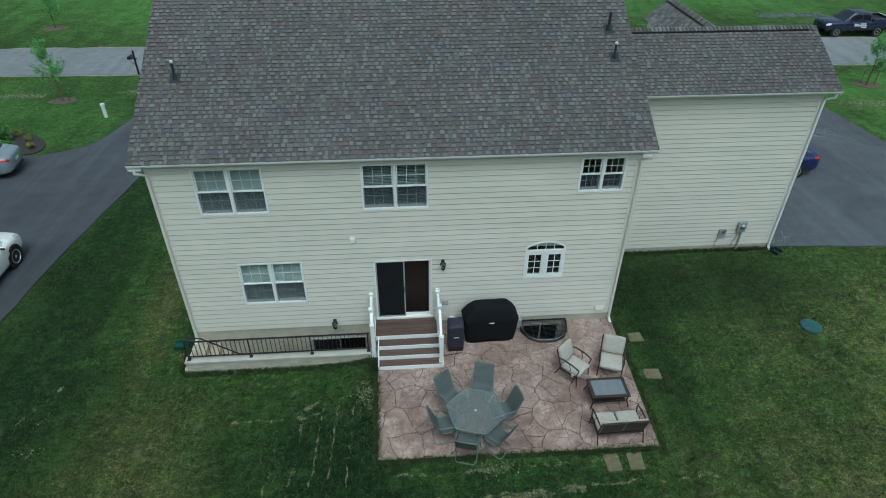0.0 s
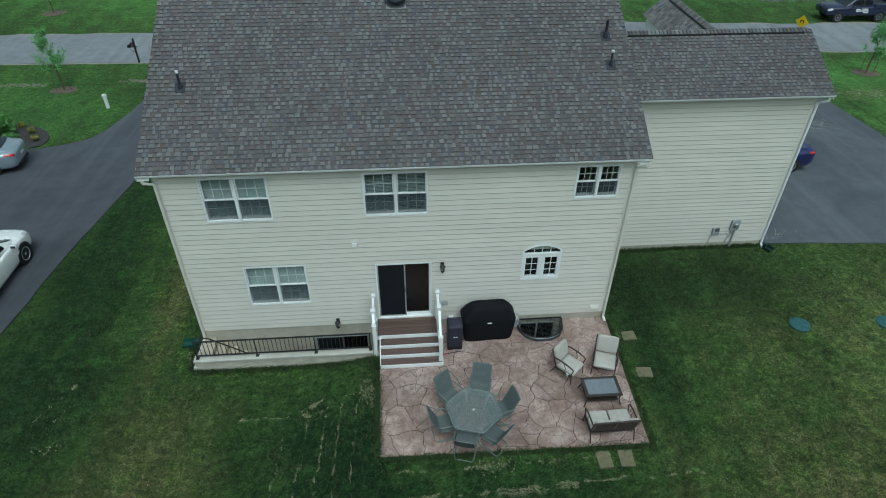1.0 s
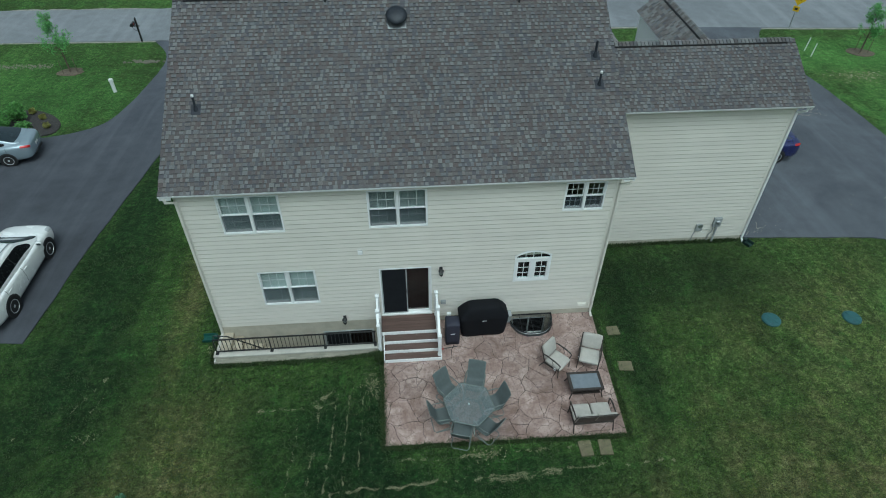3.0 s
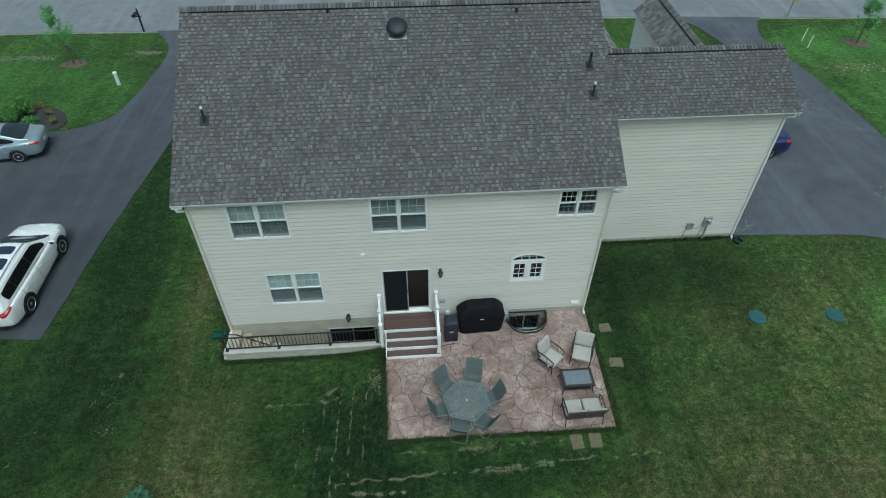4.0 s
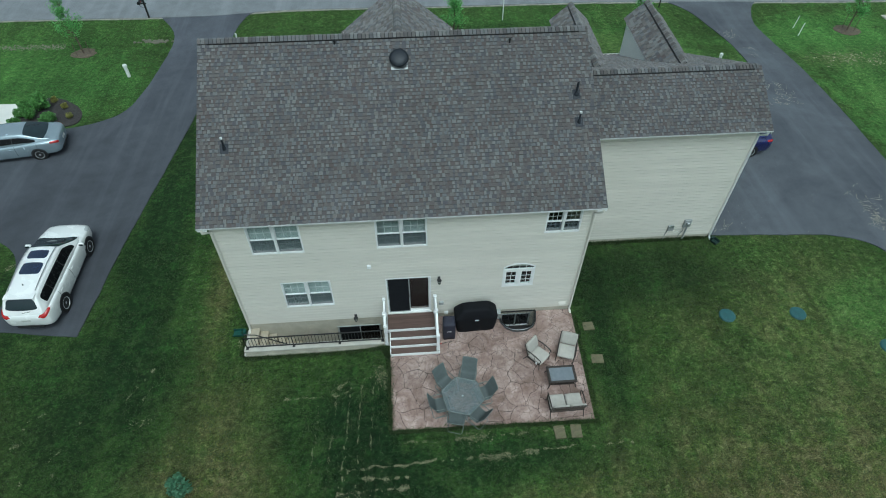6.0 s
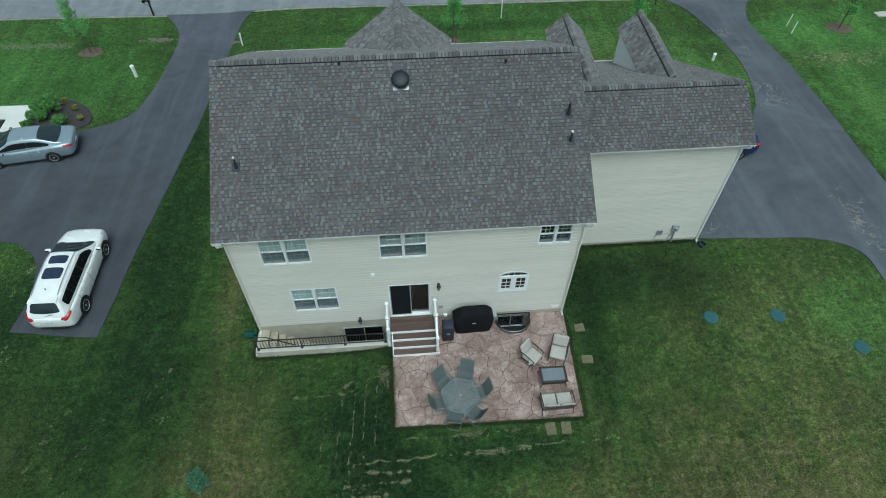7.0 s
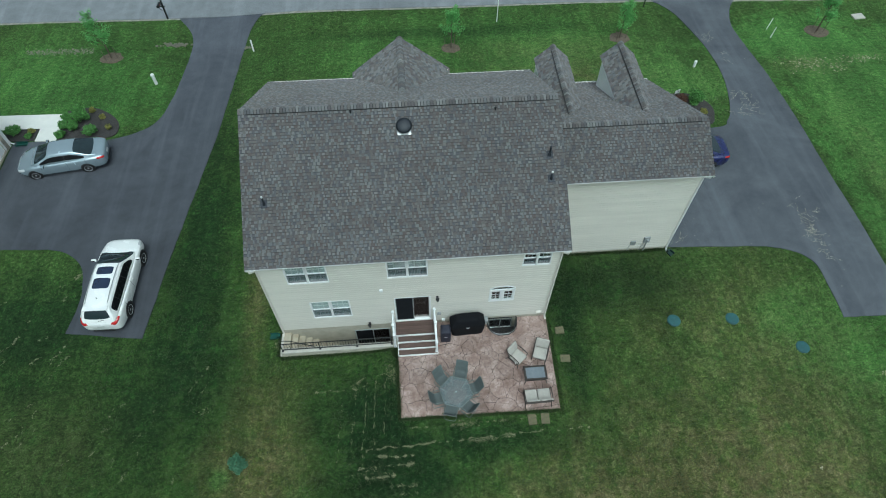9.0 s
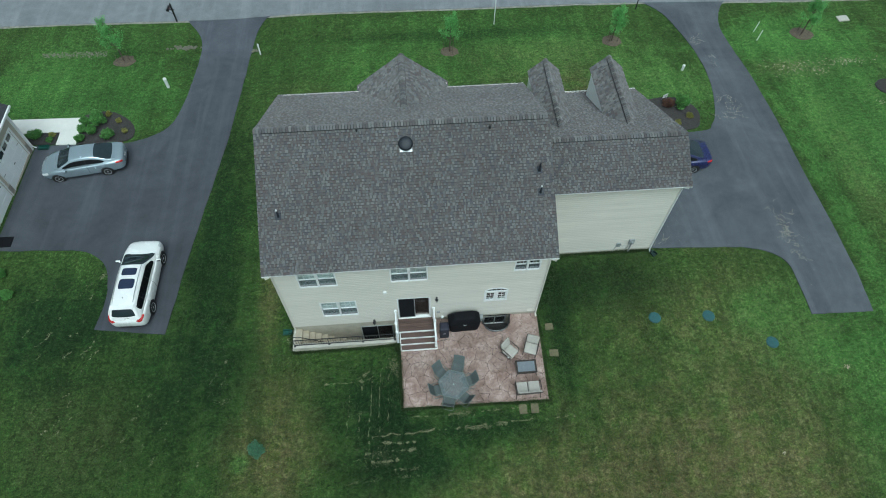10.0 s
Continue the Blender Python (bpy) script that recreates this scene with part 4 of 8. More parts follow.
# siding courses on the walls the camera sees
clapboards(back_wall, flat, HX0 + 0.09, HX1 - 0.09, SIDING_FOOT, EAVE - 0.02, [*[(o[0], o[1], o[2], o[3]) for o in WINDOWS.values()], ARCH, (ARCH[0] + 0.10, ARCH[3], ARCH[2] - 0.10, ARCH[3] + 0.04), (ARCH[0] + 0.22, ARCH[3], ARCH[2] - 0.22, ARCH[3] + 0.10), (ARCH[0] + 0.36, ARCH[3], ARCH[2] - 0.36, ARCH[3] + 0.15), DOOR], SIDING)
clapboards(wing_back, pose(0, WY0, 0), HX1 + 0.02, WX1 - 0.09, 0.33, EAVE - 0.02, [], SIDING)
clapboards(wall_l, pose(HX0, 0, 0, 0, 0, -90), -HY1, -0.09, SIDING_FOOT, EAVE + 0.05, [], SIDING)
clapboards(wall_r, pose(HX1, 0, 0, 0, 0, 90), 0.09, WY0, SIDING_FOOT, EAVE + 0.05, [], SIDING)

for x, y in ((HX0, 0), (HX1, 0), (WX1, WY0)):
    s = 1 if x < 0 else -1
    z0 = SIDING_FOOT if y == 0 else 0.33
    g = Geo().cbox(min(x - s * 0.02, x + s * 0.09), y - 0.03, z0, max(x - s * 0.02, x + s * 0.09), y + 0.0, EAVE - 0.05, 0.004)
    g.cbox(min(x - s * 0.03, x), y - 0.03, z0, max(x - s * 0.03, x), y + 0.09, EAVE - 0.05, 0.004)
    part("corner_board", g, SIDING, house)


def eave_trim(x0, x1, y_wall, y_edge, z):
    """Soffit, fascia and a white gutter with its hangers."""
    part("soffit", Geo().box(x0 + 0.02, y_edge + 0.04, z - 0.095, x1 - 0.02, y_wall, z - 0.078), VINYL_WHITE, house)
    part("fascia", Geo().box(x0 + 0.02, y_edge + 0.02, z - 0.098, x1 - 0.02, y_edge + 0.045, z - 0.02), TRIM, house)
    prof = [(0.0, 0.0), (-0.004, -0.056), (-0.044, -0.060), (-0.058, -0.036), (-0.062, -0.004), (-0.056, -0.004), (-0.052, -0.034), (-0.040, -0.050), (-0.012, -0.048), (-0.010, 0.0)]
    gut = part("gutter", Geo().prism([(y_edge + 0.018 + a, z - 0.008 + b) for a, b in prof], x0, x1, "x"), VINYL_WHITE, house, "white gutter")
    k = x0 + 0.4
    while k < x1:
        part("gutter_hanger", Geo().cbox(k - 0.012, y_edge - 0.055, z - 0.016, k + 0.012, y_edge + 0.01, z - 0.009, 0.002), VINYL_WHITE, gut)
        k += 0.9


eave_trim(RX0, RX1, 0.0, -0.24, EAVE)
eave_trim(WR0, WR1, WY0, 3.14, EAVE)
part("fascia", Geo().box(RX0, 10.42, EAVE - 0.17, RX1, 10.50, EAVE - 0.01), TRIM, house)
part("fascia", Geo().box(WR0, 11.84, 3.70, WR1, 11.92, 3.88), TRIM, house)
for x in (RX0, RX1):
    for y0, z0, y1, z1 in ((-0.24, EAVE, RIDGE_Y, RIDGE_Z), (10.44, EAVE, RIDGE_Y, RIDGE_Z)):
        s = -1 if x < 0 else 1
        g = Geo().prism([(y0, z0 - 0.17), (y0, z0 - 0.02), (y1, z1 - 0.02), (y1, z1 - 0.17)], min(x - s * 0.03, x - s * 0.005), max(x - s * 0.03, x - s * 0.005), "x")
        part("rake_board", g, TRIM, house)
        part("rake_soffit", Geo().prism([(y0, z0 - 0.17), (y0, z0 - 0.15), (y1, z1 - 0.15), (y1, z1 - 0.17)], min(x, x - s * 0.3), max(x, x - s * 0.3), "x"), TRIM, house)
for y0, z0 in ((3.14, EAVE), (11.85, 3.88)):
    g = Geo().prism([(y0, z0 - 0.17), (y0, z0 - 0.02), (WRIDGE_Y, WRIDGE_Z - 0.02), (WRIDGE_Y, WRIDGE_Z - 0.17)], WR1 - 0.03, WR1 - 0.005, "x")
    part("rake_board", g, TRIM, house)


def downspout(x, y, z_top, z_foot, s, mat=VINYL_WHITE):
    """A spout with two elbows from the gutter to the wall and a kicked-out foot."""
    g = Geo()
    pts = [(x + s * 0.18, y - 0.26, z_top), (x + s * 0.17, y - 0.26, z_top - 0.10), (x, y - 0.07, z_top - 0.26), (x, y - 0.07, z_foot + 0.12), (x + s * 0.03, y - 0.20, z_foot)]
    g.tube(pts, 0.042, 8)
    return part("downspout", g, mat, house, "white downspout")


downspout(HX0 + 0.03, 0, EAVE - 0.12, 0.22, -1, SIDING)
downspout(HX1 + 0.02, 0, EAVE - 0.12, 0.30, 1, SIDING)
downspout(WX1 + 0.03, WY0, EAVE - 0.12, 0.12, 1)

# ---- windows and doors of the house ----
GRID_GREY = plain("grey_glazing_bar", (0.66, 0.69, 0.69), 0.4, vary=0.05)


def bars_grid(win, x0, z0, x1, z1, nx, nz, y, mat=GRID_GREY, w=0.007):
    for i in range(1, nx):
        x = x0 + (x1 - x0) * i / nx
        part("muntin", Geo().box(x - w, y - 0.006, z0, x + w, y + 0.006, z1), mat, win)
    for j in range(1, nz):
        z = z0 + (z1 - z0) * j / nz
        part("muntin", Geo().box(x0, y - 0.005, z - w, x1, y + 0.005, z + w), mat, win)


def blinds(win, x0, z0, x1, z1, tilt, y=0.135):
    g = Geo()
    z = z1 - 0.05
    while z > z0 + 0.02:
        g.box(x0, -0.02, -0.0015, x1, 0.02, 0.0015, Matrix.Translation((0, y, z)) @ Matrix.Rotation(radians(tilt), 4, "X"))
        z -= 0.042
    g.box(x0, y - 0.025, z1 - 0.04, x1, y + 0.025, z1)
    part("blind", g, BLIND, win, "pale slatted blind")


def pane(win, x0, z0, x1, z1, y, mat=WINDOW_GLASS, name="pane"):
    ob = part(name, Geo().box(x0, y - 0.003, z0, x1, y + 0.003, z1), mat, win)
    ob.visible_shadow = False
    return ob


def frame_bar(g, x0, z0, x1, z1, y0, y1, b=0.006):
    g.cbox(x0, y0, z0, x1, y1, z1, b)


def twin_window(o, grid, tilt, blind_low):
    x0, z0, x1, z1 = o
    win = part("window", Geo().cbox(x0, -0.042, z0 - 0.018, x1, 0.03, z0 - 0.002, 0.004), TRIM, house, "white twin double-hung window")
    t = 0.042
    mid = (x0 + x1) / 2
    g = Geo()
    for a, b, c, d in ((x0, z0, x1, z0 + t), (x0, z1 - t, x1, z1), (x0, z0 + t, x0 + t, z1 - t), (x1 - t, z0 + t, x1, z1 - t)):
        frame_bar(g, a, b, c, d, -0.035, 0.15)
    part("frame", g, VINYL_WHITE, win)
    part("mullion", Geo().cbox(mid - 0.04, -0.038, z0 + t, mid + 0.04, 0.15, z1 - t, 0.006), VINYL_WHITE, win)
    half = (z0 + z1) / 2
    for a, b in ((x0 + t, mid - 0.045), (mid + 0.045, x1 - t)):
        s = 0.028
        up = Geo()
        frame_bar(up, a, half - 0.02, b, half + 0.014, -0.012, 0.05, 0.004)
        frame_bar(up, a, z1 - t - s, b, z1 - t, 0.0, 0.05, 0.004)
        frame_bar(up, a, half + 0.014, a + s, z1 - t - s, 0.0, 0.05, 0.004)
        frame_bar(up, b - s, half + 0.014, b, z1 - t - s, 0.0, 0.05, 0.004)
        part("sash", up, VINYL_WHITE, win)
        pane(win, a + s, half + 0.014, b - s, z1 - t - s, 0.03)
        bars_grid(win, a + s, half + 0.014, b - s, z1 - t - s, *grid, 0.022)
        lo = Geo()
        frame_bar(lo, a, z0 + t, b, z0 + t + 0.04, 0.05, 0.10, 0.004)
        frame_bar(lo, a, z0 + t + 0.04, a + s, half - 0.02, 0.05, 0.10, 0.004)
        frame_bar(lo, b - s, z0 + t + 0.04, b, half - 0.02, 0.05, 0.10, 0.004)
        part("sash", lo, VINYL_WHITE, win)
        pane(win, a + s, z0 + t + 0.04, b - s, half - 0.02, 0.08)
        pane(win, a + 0.005, z0 + t, b - 0.005, half - 0.02, 0.008, MESH_SCREEN, "screen")
        bars_grid(win, a + s, z0 + t + 0.04, b - s, half - 0.02, *grid, 0.072)
        if blind_low is not None:
            blinds(win, a, z0 + t + blind_low, b, z1 - t, tilt)
    return win


twin_window(WINDOWS["upper_left"], (3, 2), 44, 0.0)
twin_window(WINDOWS["upper_mid"], (3, 2), 8, 0.0)
twin_window(WINDOWS["upper_right"], (3, 2), -24, 0.80)
twin_window(WINDOWS["lower_left"], (3, 2), 44, 0.0)


def arch_z(x, lower=0.0):
    """Height of the flat arch over the casements at x, set in by a frame's width."""
    x0, x1 = ARCH[0], ARCH[2]
    half, rise = (x1 - x0) / 2, ARCH_TOP - ARCH[3]
    r = (half * half + rise * rise) / (2 * rise)
    d = x - (x0 + x1) / 2
    return ARCH_TOP - r + math.sqrt(max((r - lower) ** 2 - d * d, 0.0))


def arch_window():
    x0, z0, x1, z1 = ARCH
    cx = (x0 + x1) / 2
    win = part("window", Geo().cbox(x0 - 0.01, -0.05, z0 - 0.03, x1 + 0.01, 0.03, z0 - 0.002, 0.006), TRIM, house, "white twin casement window under a low arched light")
    t = 0.075
    tr0, tr1 = 2.845, 2.965
    g = Geo()
    for a, b, c, d in ((x0, z0, x1, z0 + t), (x0, tr0, x1, tr1), (x0, z0 + t, x0 + t, tr0), (x1 - t, z0 + t, x1, tr0), (cx - 0.06, z0 + t, cx + 0.06, tr0), (x0, tr1, x0 + t * 0.7, z1), (x1 - t * 0.7, tr1, x1, z1)):
        frame_bar(g, a, b, c, d, -0.042, 0.15)
    part("frame", g, VINYL_WHITE, win)
    n = 20
    band = [(x0 + (x1 - x0) * k / n, arch_z(x0 + (x1 - x0) * k / n)) for k in range(n, -1, -1)]
    ia, ib = x0 + 0.035, x1 - 0.035
    band += [(ia + (ib - ia) * k / n, arch_z(ia + (ib - ia) * k / n, t * 0.75)) for k in range(n + 1)]
    part("arch_frame", Geo().prism(band, -0.046, 0.02, "y"), VINYL_WHITE, win)
    light = [(ia, tr1 - 0.005), (ib, tr1 - 0.005)] + [(ia + (ib - ia) * k / n, arch_z(ia + (ib - ia) * k / n, t * 0.6)) for k in range(n, -1, -1)]
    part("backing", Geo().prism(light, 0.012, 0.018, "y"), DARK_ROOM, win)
    ob = part("pane", Geo().prism(light, -0.012, -0.008, "y"), WINDOW_GLASS, win)
    ob.visible_shadow = False
    for f in (-0.42, 0.0, 0.42):
        x = cx + f * (x1 - x0) / 2
        part("muntin", Geo().box(x - 0.010, -0.020, tr1, x + 0.010, -0.013, arch_z(x, t * 0.7)), GRID_GREY, win)
    for a, b in ((x0 + t, cx - 0.06), (cx + 0.06, x1 - t)):
        s = 0.04
        u = Geo()
        for p in ((a, z0 + t, b, z0 + t + s), (a, tr0 - s, b, tr0), (a, z0 + t + s, a + s, tr0 - s), (b - s, z0 + t + s, b, tr0 - s)):
            frame_bar(u, *p, -0.036, 0.03, 0.004)
        part("sash", u, VINYL_WHITE, win)
        pane(win, a + s, z0 + t + s, b - s, tr0 - s, -0.018)
        bars_grid(win, a + s, z0 + t + s, b - s, tr0 - s, 2, 3, -0.028, VINYL_WHITE, 0.009)
        # near-black sheet that paints the unlit room behind the casements
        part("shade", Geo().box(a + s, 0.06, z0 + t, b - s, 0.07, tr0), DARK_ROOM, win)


arch_window()


def sliding_door(o, label, screen, t=0.045, frame_mat=VINYL_WHITE):
    x0, z0, x1, z1 = o
    door = part("sliding_door", Geo().cbox(x0 - 0.01, -0.075, z0 - 0.02, x1 + 0.01, 0.15, z0 + 0.035, 0.008), TRIM, house, label)
    g = Geo()
    for p in ((x0, z1 - t, x1, z1), (x0, z0 + 0.035, x0 + t, z1 - t), (x1 - t, z0 + 0.035, x1, z1 - t)):
        frame_bar(g, *p, -0.04, 0.15)
    part("frame", g, frame_mat, door)
    mid = (x0 + x1) / 2
    for k, (a, b, y) in enumerate(((x0 + t, mid + 0.04, 0.0), (mid - 0.04, x1 - t, 0.055))):
        s = 0.035 if k == 0 else 0.045
        u = Geo()
        for p in ((a, z0 + 0.035, b, z0 + 0.035 + s * 1.4), (a, z1 - t - s, b, z1 - t), (a, z0 + 0.035 + s * 1.4, a + s, z1 - t - s), (b - s, z0 + 0.035 + s * 1.4, b, z1 - t - s)):
            frame_bar(u, *p, y - 0.018, y + 0.03, 0.004)
        part("panel", u, frame_mat if k else GREY_PLASTIC, door)
        pane(door, a + s, z0 + 0.035 + s * 1.4, b - s, z1 - t - s, y + 0.01, DOOR_GLASS)
        if k == 0 and screen:
            part("screen", Geo().box(a + s, y - 0.012, z0 + 0.035 + s * 1.4, b - s, y - 0.008, z1 - t - s), SCREEN, door, "dark insect screen")
    g = Geo().cbox(mid - 0.005, -0.055, z0 + 0.98, mid + 0.03, -0.015, z0 + 1.12, 0.008)
    part("handle", g, BLACK_METAL, door)
    # near-black sheet added close behind the glass as the unlit interior
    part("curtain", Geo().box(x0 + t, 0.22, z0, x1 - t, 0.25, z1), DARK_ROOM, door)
    return door


sliding_door(DOOR, "white sliding glass door with a dark screen", True)
# grey frame colour: white vinyl with the stair well's shade painted in
sliding_door(BASEMENT_DOOR, "white sliding basement door below ground", True, 0.028, GREY_PLASTIC)
x0, z0, x1, z1 = WELL_WINDOW
ww = part("window", Geo().cbox(x0, -0.03, z0, x1, 0.08, z0 + 0.05, 0.006), VINYL_WHITE, house, "white sliding basement window")
# frame bars in grey, so the white window carries its well's shade
for p in ((x0, z1 - 0.04, x1, z1), (x0, z0, x0 + 0.04, z1), (x1 - 0.04, z0, x1, z1), ((x0 + x1) / 2 - 0.022, z0, (x0 + x1) / 2 + 0.022, z1)):
    part("frame", Geo().cbox(p[0], -0.028, p[1], p[2], 0.075, p[3], 0.005), GREY_PLASTIC, ww)
pane(ww, x0 + 0.05, z0 + 0.05, x1 - 0.05, z1 - 0.05, 0.02, SIDE_GLASS)

# ---- roof fittings ----
PITCH = math.degrees(math.atan2(RIDGE_Z - EAVE, RIDGE_Y + 0.24))


def roof_z(y):
    return EAVE + (RIDGE_Z - EAVE) * (y + 0.24) / (RIDGE_Y + 0.24)


def vent_pipe(x, y, h, r, cap):
    m = Matrix.Translation((x, y, roof_z(y)))
    v = thing("vent_pipe", "dark plumbing vent pipe with a lead flashing on the roof", "vent pipe", m, "roof vents")
    tilt = Matrix.Rotation(radians(PITCH), 4, "X")
    part("flashing", Geo().cbox(-0.13, -0.16, 0.008, 0.13, 0.16, 0.02, 0.004, tilt), LEAD, v, "dark metal flashing plate")
    part("collar", Geo().lathe([(r * 2.2, -0.02), (r * 1.9, 0.05), (r * 1.25, 0.12), (r * 1.2, 0.13)], 16), LEAD, v)
    part("pipe", Geo().lathe([(r, 0.0), (r, h), (r * 0.8, h), (r * 0.8, h - 0.03)], 16), LEAD, v)
    if cap:
        part("rim", Geo().lathe([(r * 1.02, h - 0.05), (r * 1.12, h - 0.04), (r * 1.12, h + 0.008), (r * 0.8, h + 0.008)], 16), VINYL_WHITE, v, "pale pipe rim")


vent_pipe(-5.45, 1.90, 0.44, 0.034, True)
vent_pipe(5.77, 3.05, 0.44, 0.042, False)
vent_pipe(5.76, 2.23, 0.40, 0.034, True)
for x, y in ((-1.95, 4.85), (3.75, 4.70)):
    m = Matrix.Translation((x, y, roof_z(y)))
    v = thing("stub_vent", "small black stub vent near the ridge", "roof vent", m, "stub vents")
    part("stub", Geo().lathe([(0.035, -0.02), (0.035, 0.11), (0.025, 0.12)], 12), BLACK_METAL, v)
    part("hood", Geo().lathe([(0.02, 0.11), (0.055, 0.12), (0.045, 0.15), (0.02, 0.16)], 12), BLACK_METAL, v)
DOME = plain("dark_dome", (0.022, 0.026, 0.034), 0.5, metal=0.2, vary=0.2, scale=10)
m = Matrix.Translation((0.10, 4.28, roof_z(4.28)))
v = thing("roof_fan", "round dark domed roof ventilator on a pale flashing", "roof ventilator", m)
tilt = Matrix.Rotation(radians(PITCH), 4, "X")
part("flashing", Geo().cbox(-0.27, -0.335, 0.010, 0.27, 0.10, 0.022, 0.004, tilt), GALV, v, "pale metal flashing plate")
part("throat", Geo().lathe([(0.22, -0.05), (0.22, 0.16), (0.2, 0.17)], 24, tilt), LEAD, v)
part("dome", Geo().lathe([(0.20, 0.13), (0.30, 0.14), (0.315, 0.17), (0.30, 0.21), (0.22, 0.255), (0.10, 0.28), (0.02, 0.283)], 28, tilt), DOME, v, "dark metal dome", smooth=True)

# ---- fittings on the walls ----
def wall_lamp(x, z):
    v = thing("wall_lamp", "black lantern wall lamp with clear glass", "wall lamp", Matrix.Translation((x, -0.03, z)), "wall lamps")
    part("backplate", Geo().cbox(-0.05, -0.02, -0.10, 0.05, 0.005, 0.10, 0.012), BLACK_METAL, v)
    part("arm", Geo().tube([(0, -0.01, 0.02), (0, -0.07, 0.09), (0, -0.12, 0.10), (0, -0.13, 0.07)], 0.010, 8), BLACK_METAL, v)
    mm = Matrix.Translation((0, -0.13, 0))
    part("cap", Geo().lathe([(0.015, 0.14), (0.02, 0.10), (0.05, 0.08), (0.085, 0.045), (0.08, 0.035)], 12, mm), BLACK_METAL, v)
    part("glass", Geo().lathe([(0.072, 0.035), (0.045, -0.12)], 6, mm), WINDOW_GLASS, v)
    for k in range(6):
        a = math.pi * k / 3
        part("cage_bar", Geo().tube([(0.075 * math.cos(a), -0.13 + 0.075 * math.sin(a), 0.036), (0.047 * math.cos(a), -0.13 + 0.047 * math.sin(a), -0.12)], 0.006, 6), BLACK_METAL, v)
    part("base", Geo().lathe([(0.055, -0.115), (0.05, -0.135), (0.02, -0.16), (0.012, -0.20)], 12, mm), BLACK_METAL, v)


wall_lamp(1.09, 2.68)
wall_lamp(-2.02, 0.70)


def wall_box(name, label, cat, x, y, z, w, h, d, mat, lid=None):
    v = thing(name, label, cat, Matrix.Translation((x, y, z)))
    part("body", Geo().cbox(-w / 2, -d, -h / 2, w / 2, 0, h / 2, 0.012), mat, v)
    part("cover", Geo().cbox(-w * 0.38, -d - 0.014, -h * 0.36, w * 0.38, -d, h * 0.36, 0.006), lid or mat, v)
    return v


wall_box("wall_sensor", "small white box on the siding", "sensor", -1.29, -0.025, 3.56, 0.14, 0.14, 0.07, VINYL_WHITE)
wall_box("outlet_box", "grey covered outlet box on the siding", "outlet", 1.17, -0.025, 1.24, 0.17, 0.13, 0.07, GREY_PLASTIC)
wall_box("outlet_box", "white covered outlet box low on the wall", "outlet", 1.36, -0.025, 0.62, 0.14, 0.14, 0.08, VINYL_WHITE)
dv = wall_box("dryer_vent", "cream louvred vent on the siding", "vent", 5.76, -0.025, 0.76, 0.30, 0.13, 0.04, SIDING)
for k in range(3):
    part("louvre", Geo().cbox(-0.12, -0.07, -0.045 + k * 0.035, 0.12, -0.05, -0.025 + k * 0.035, 0.004), SIDING, dv)

em = thing("electric_meter", "grey electric meter with a round glass dial", "electric meter", Matrix.Translation((11.72, WY0 - 0.025, 1.10)))
part("box", Geo().cbox(-0.15, -0.10, -0.20, 0.15, 0, 0.20, 0.015), GREY_PLASTIC, em)
part("dial", Geo().lathe([(0.085, 0.0), (0.085, 0.05), (0.06, 0.085), (0.02, 0.09)], 20, Matrix.Translation((0, -0.10, 0.04)) @ Matrix.Rotation(radians(90), 4, "X")), GALV, em, "round dial under glass")
part("conduit", Geo().tube([(0.05, -0.05, -0.20), (0.05, -0.05, -0.95)], 0.035, 10), GREY_PLASTIC, em, "grey conduit")
part("conduit", Geo().tube([(-0.08, -0.05, -0.20), (-0.08, -0.05, -0.45), (-0.16, -0.04, -0.62), (-0.16, -0.04, -0.9)], 0.016, 8), GREY_PLASTIC, em)
cb = thing("cable_box", "grey cable box with loose wires on the siding", "cable box", Matrix.Translation((11.08, WY0 - 0.025, 0.86)))
part("box", Geo().cbox(-0.12, -0.09, -0.14, 0.12, 0, 0.14, 0.012), GREY_PLASTIC, cb)
part("cover", Geo().cbox(-0.05, -0.105, 0.02, 0.11, -0.085, 0.17, 0.01), GALV, cb)
part("conduit", Geo().tube([(-0.09, -0.04, -0.14), (-0.14, -0.04, -0.35), (-0.15, -0.03, -0.72)], 0.014, 8), GREY_PLASTIC, cb)
part("wire", Geo().tube([(0.12, -0.03, -0.08), (0.28, -0.03, -0.16), (0.42, -0.03, -0.10), (0.50, -0.03, -0.22)], 0.008, 6), GREY_PLASTIC, cb)
part("wire", Geo().tube([(0.10, -0.03, -0.14), (0.24, -0.03, -0.30), (0.38, -0.03, -0.26), (0.46, -0.03, -0.34)], 0.008, 6), VINYL_WHITE, cb)

# ---- back steps ----
st = thing("back_steps", "white-trimmed back steps with dark brown composite treads", "steps")
LZ, GZ = 0.72, 0.255
SX0, SX1 = -0.78, 1.02
LX0, LX1 = -0.84, 0.90
for k in range(5):
    y1 = -0.06 - k * 0.137
    part("landing_board", Geo().cbox(LX0, y1 - 0.132, LZ - 0.03, LX1, y1, LZ, 0.004), DECK, st)
part("fascia", Geo().cbox(LX0 - 0.03, -0.775, LZ - 0.16, LX1 + 0.03, -0.752, LZ + 0.004, 0.004), VINYL_WHITE, st)
for x in (LX0 - 0.032, LX1 + 0.008):
    part("side_skirt", Geo().cbox(x, -0.75, 0.18, x + 0.024, -0.05, LZ - 0.002, 0.004), VINYL_WHITE, st)
rise = (LZ - GZ) / 4
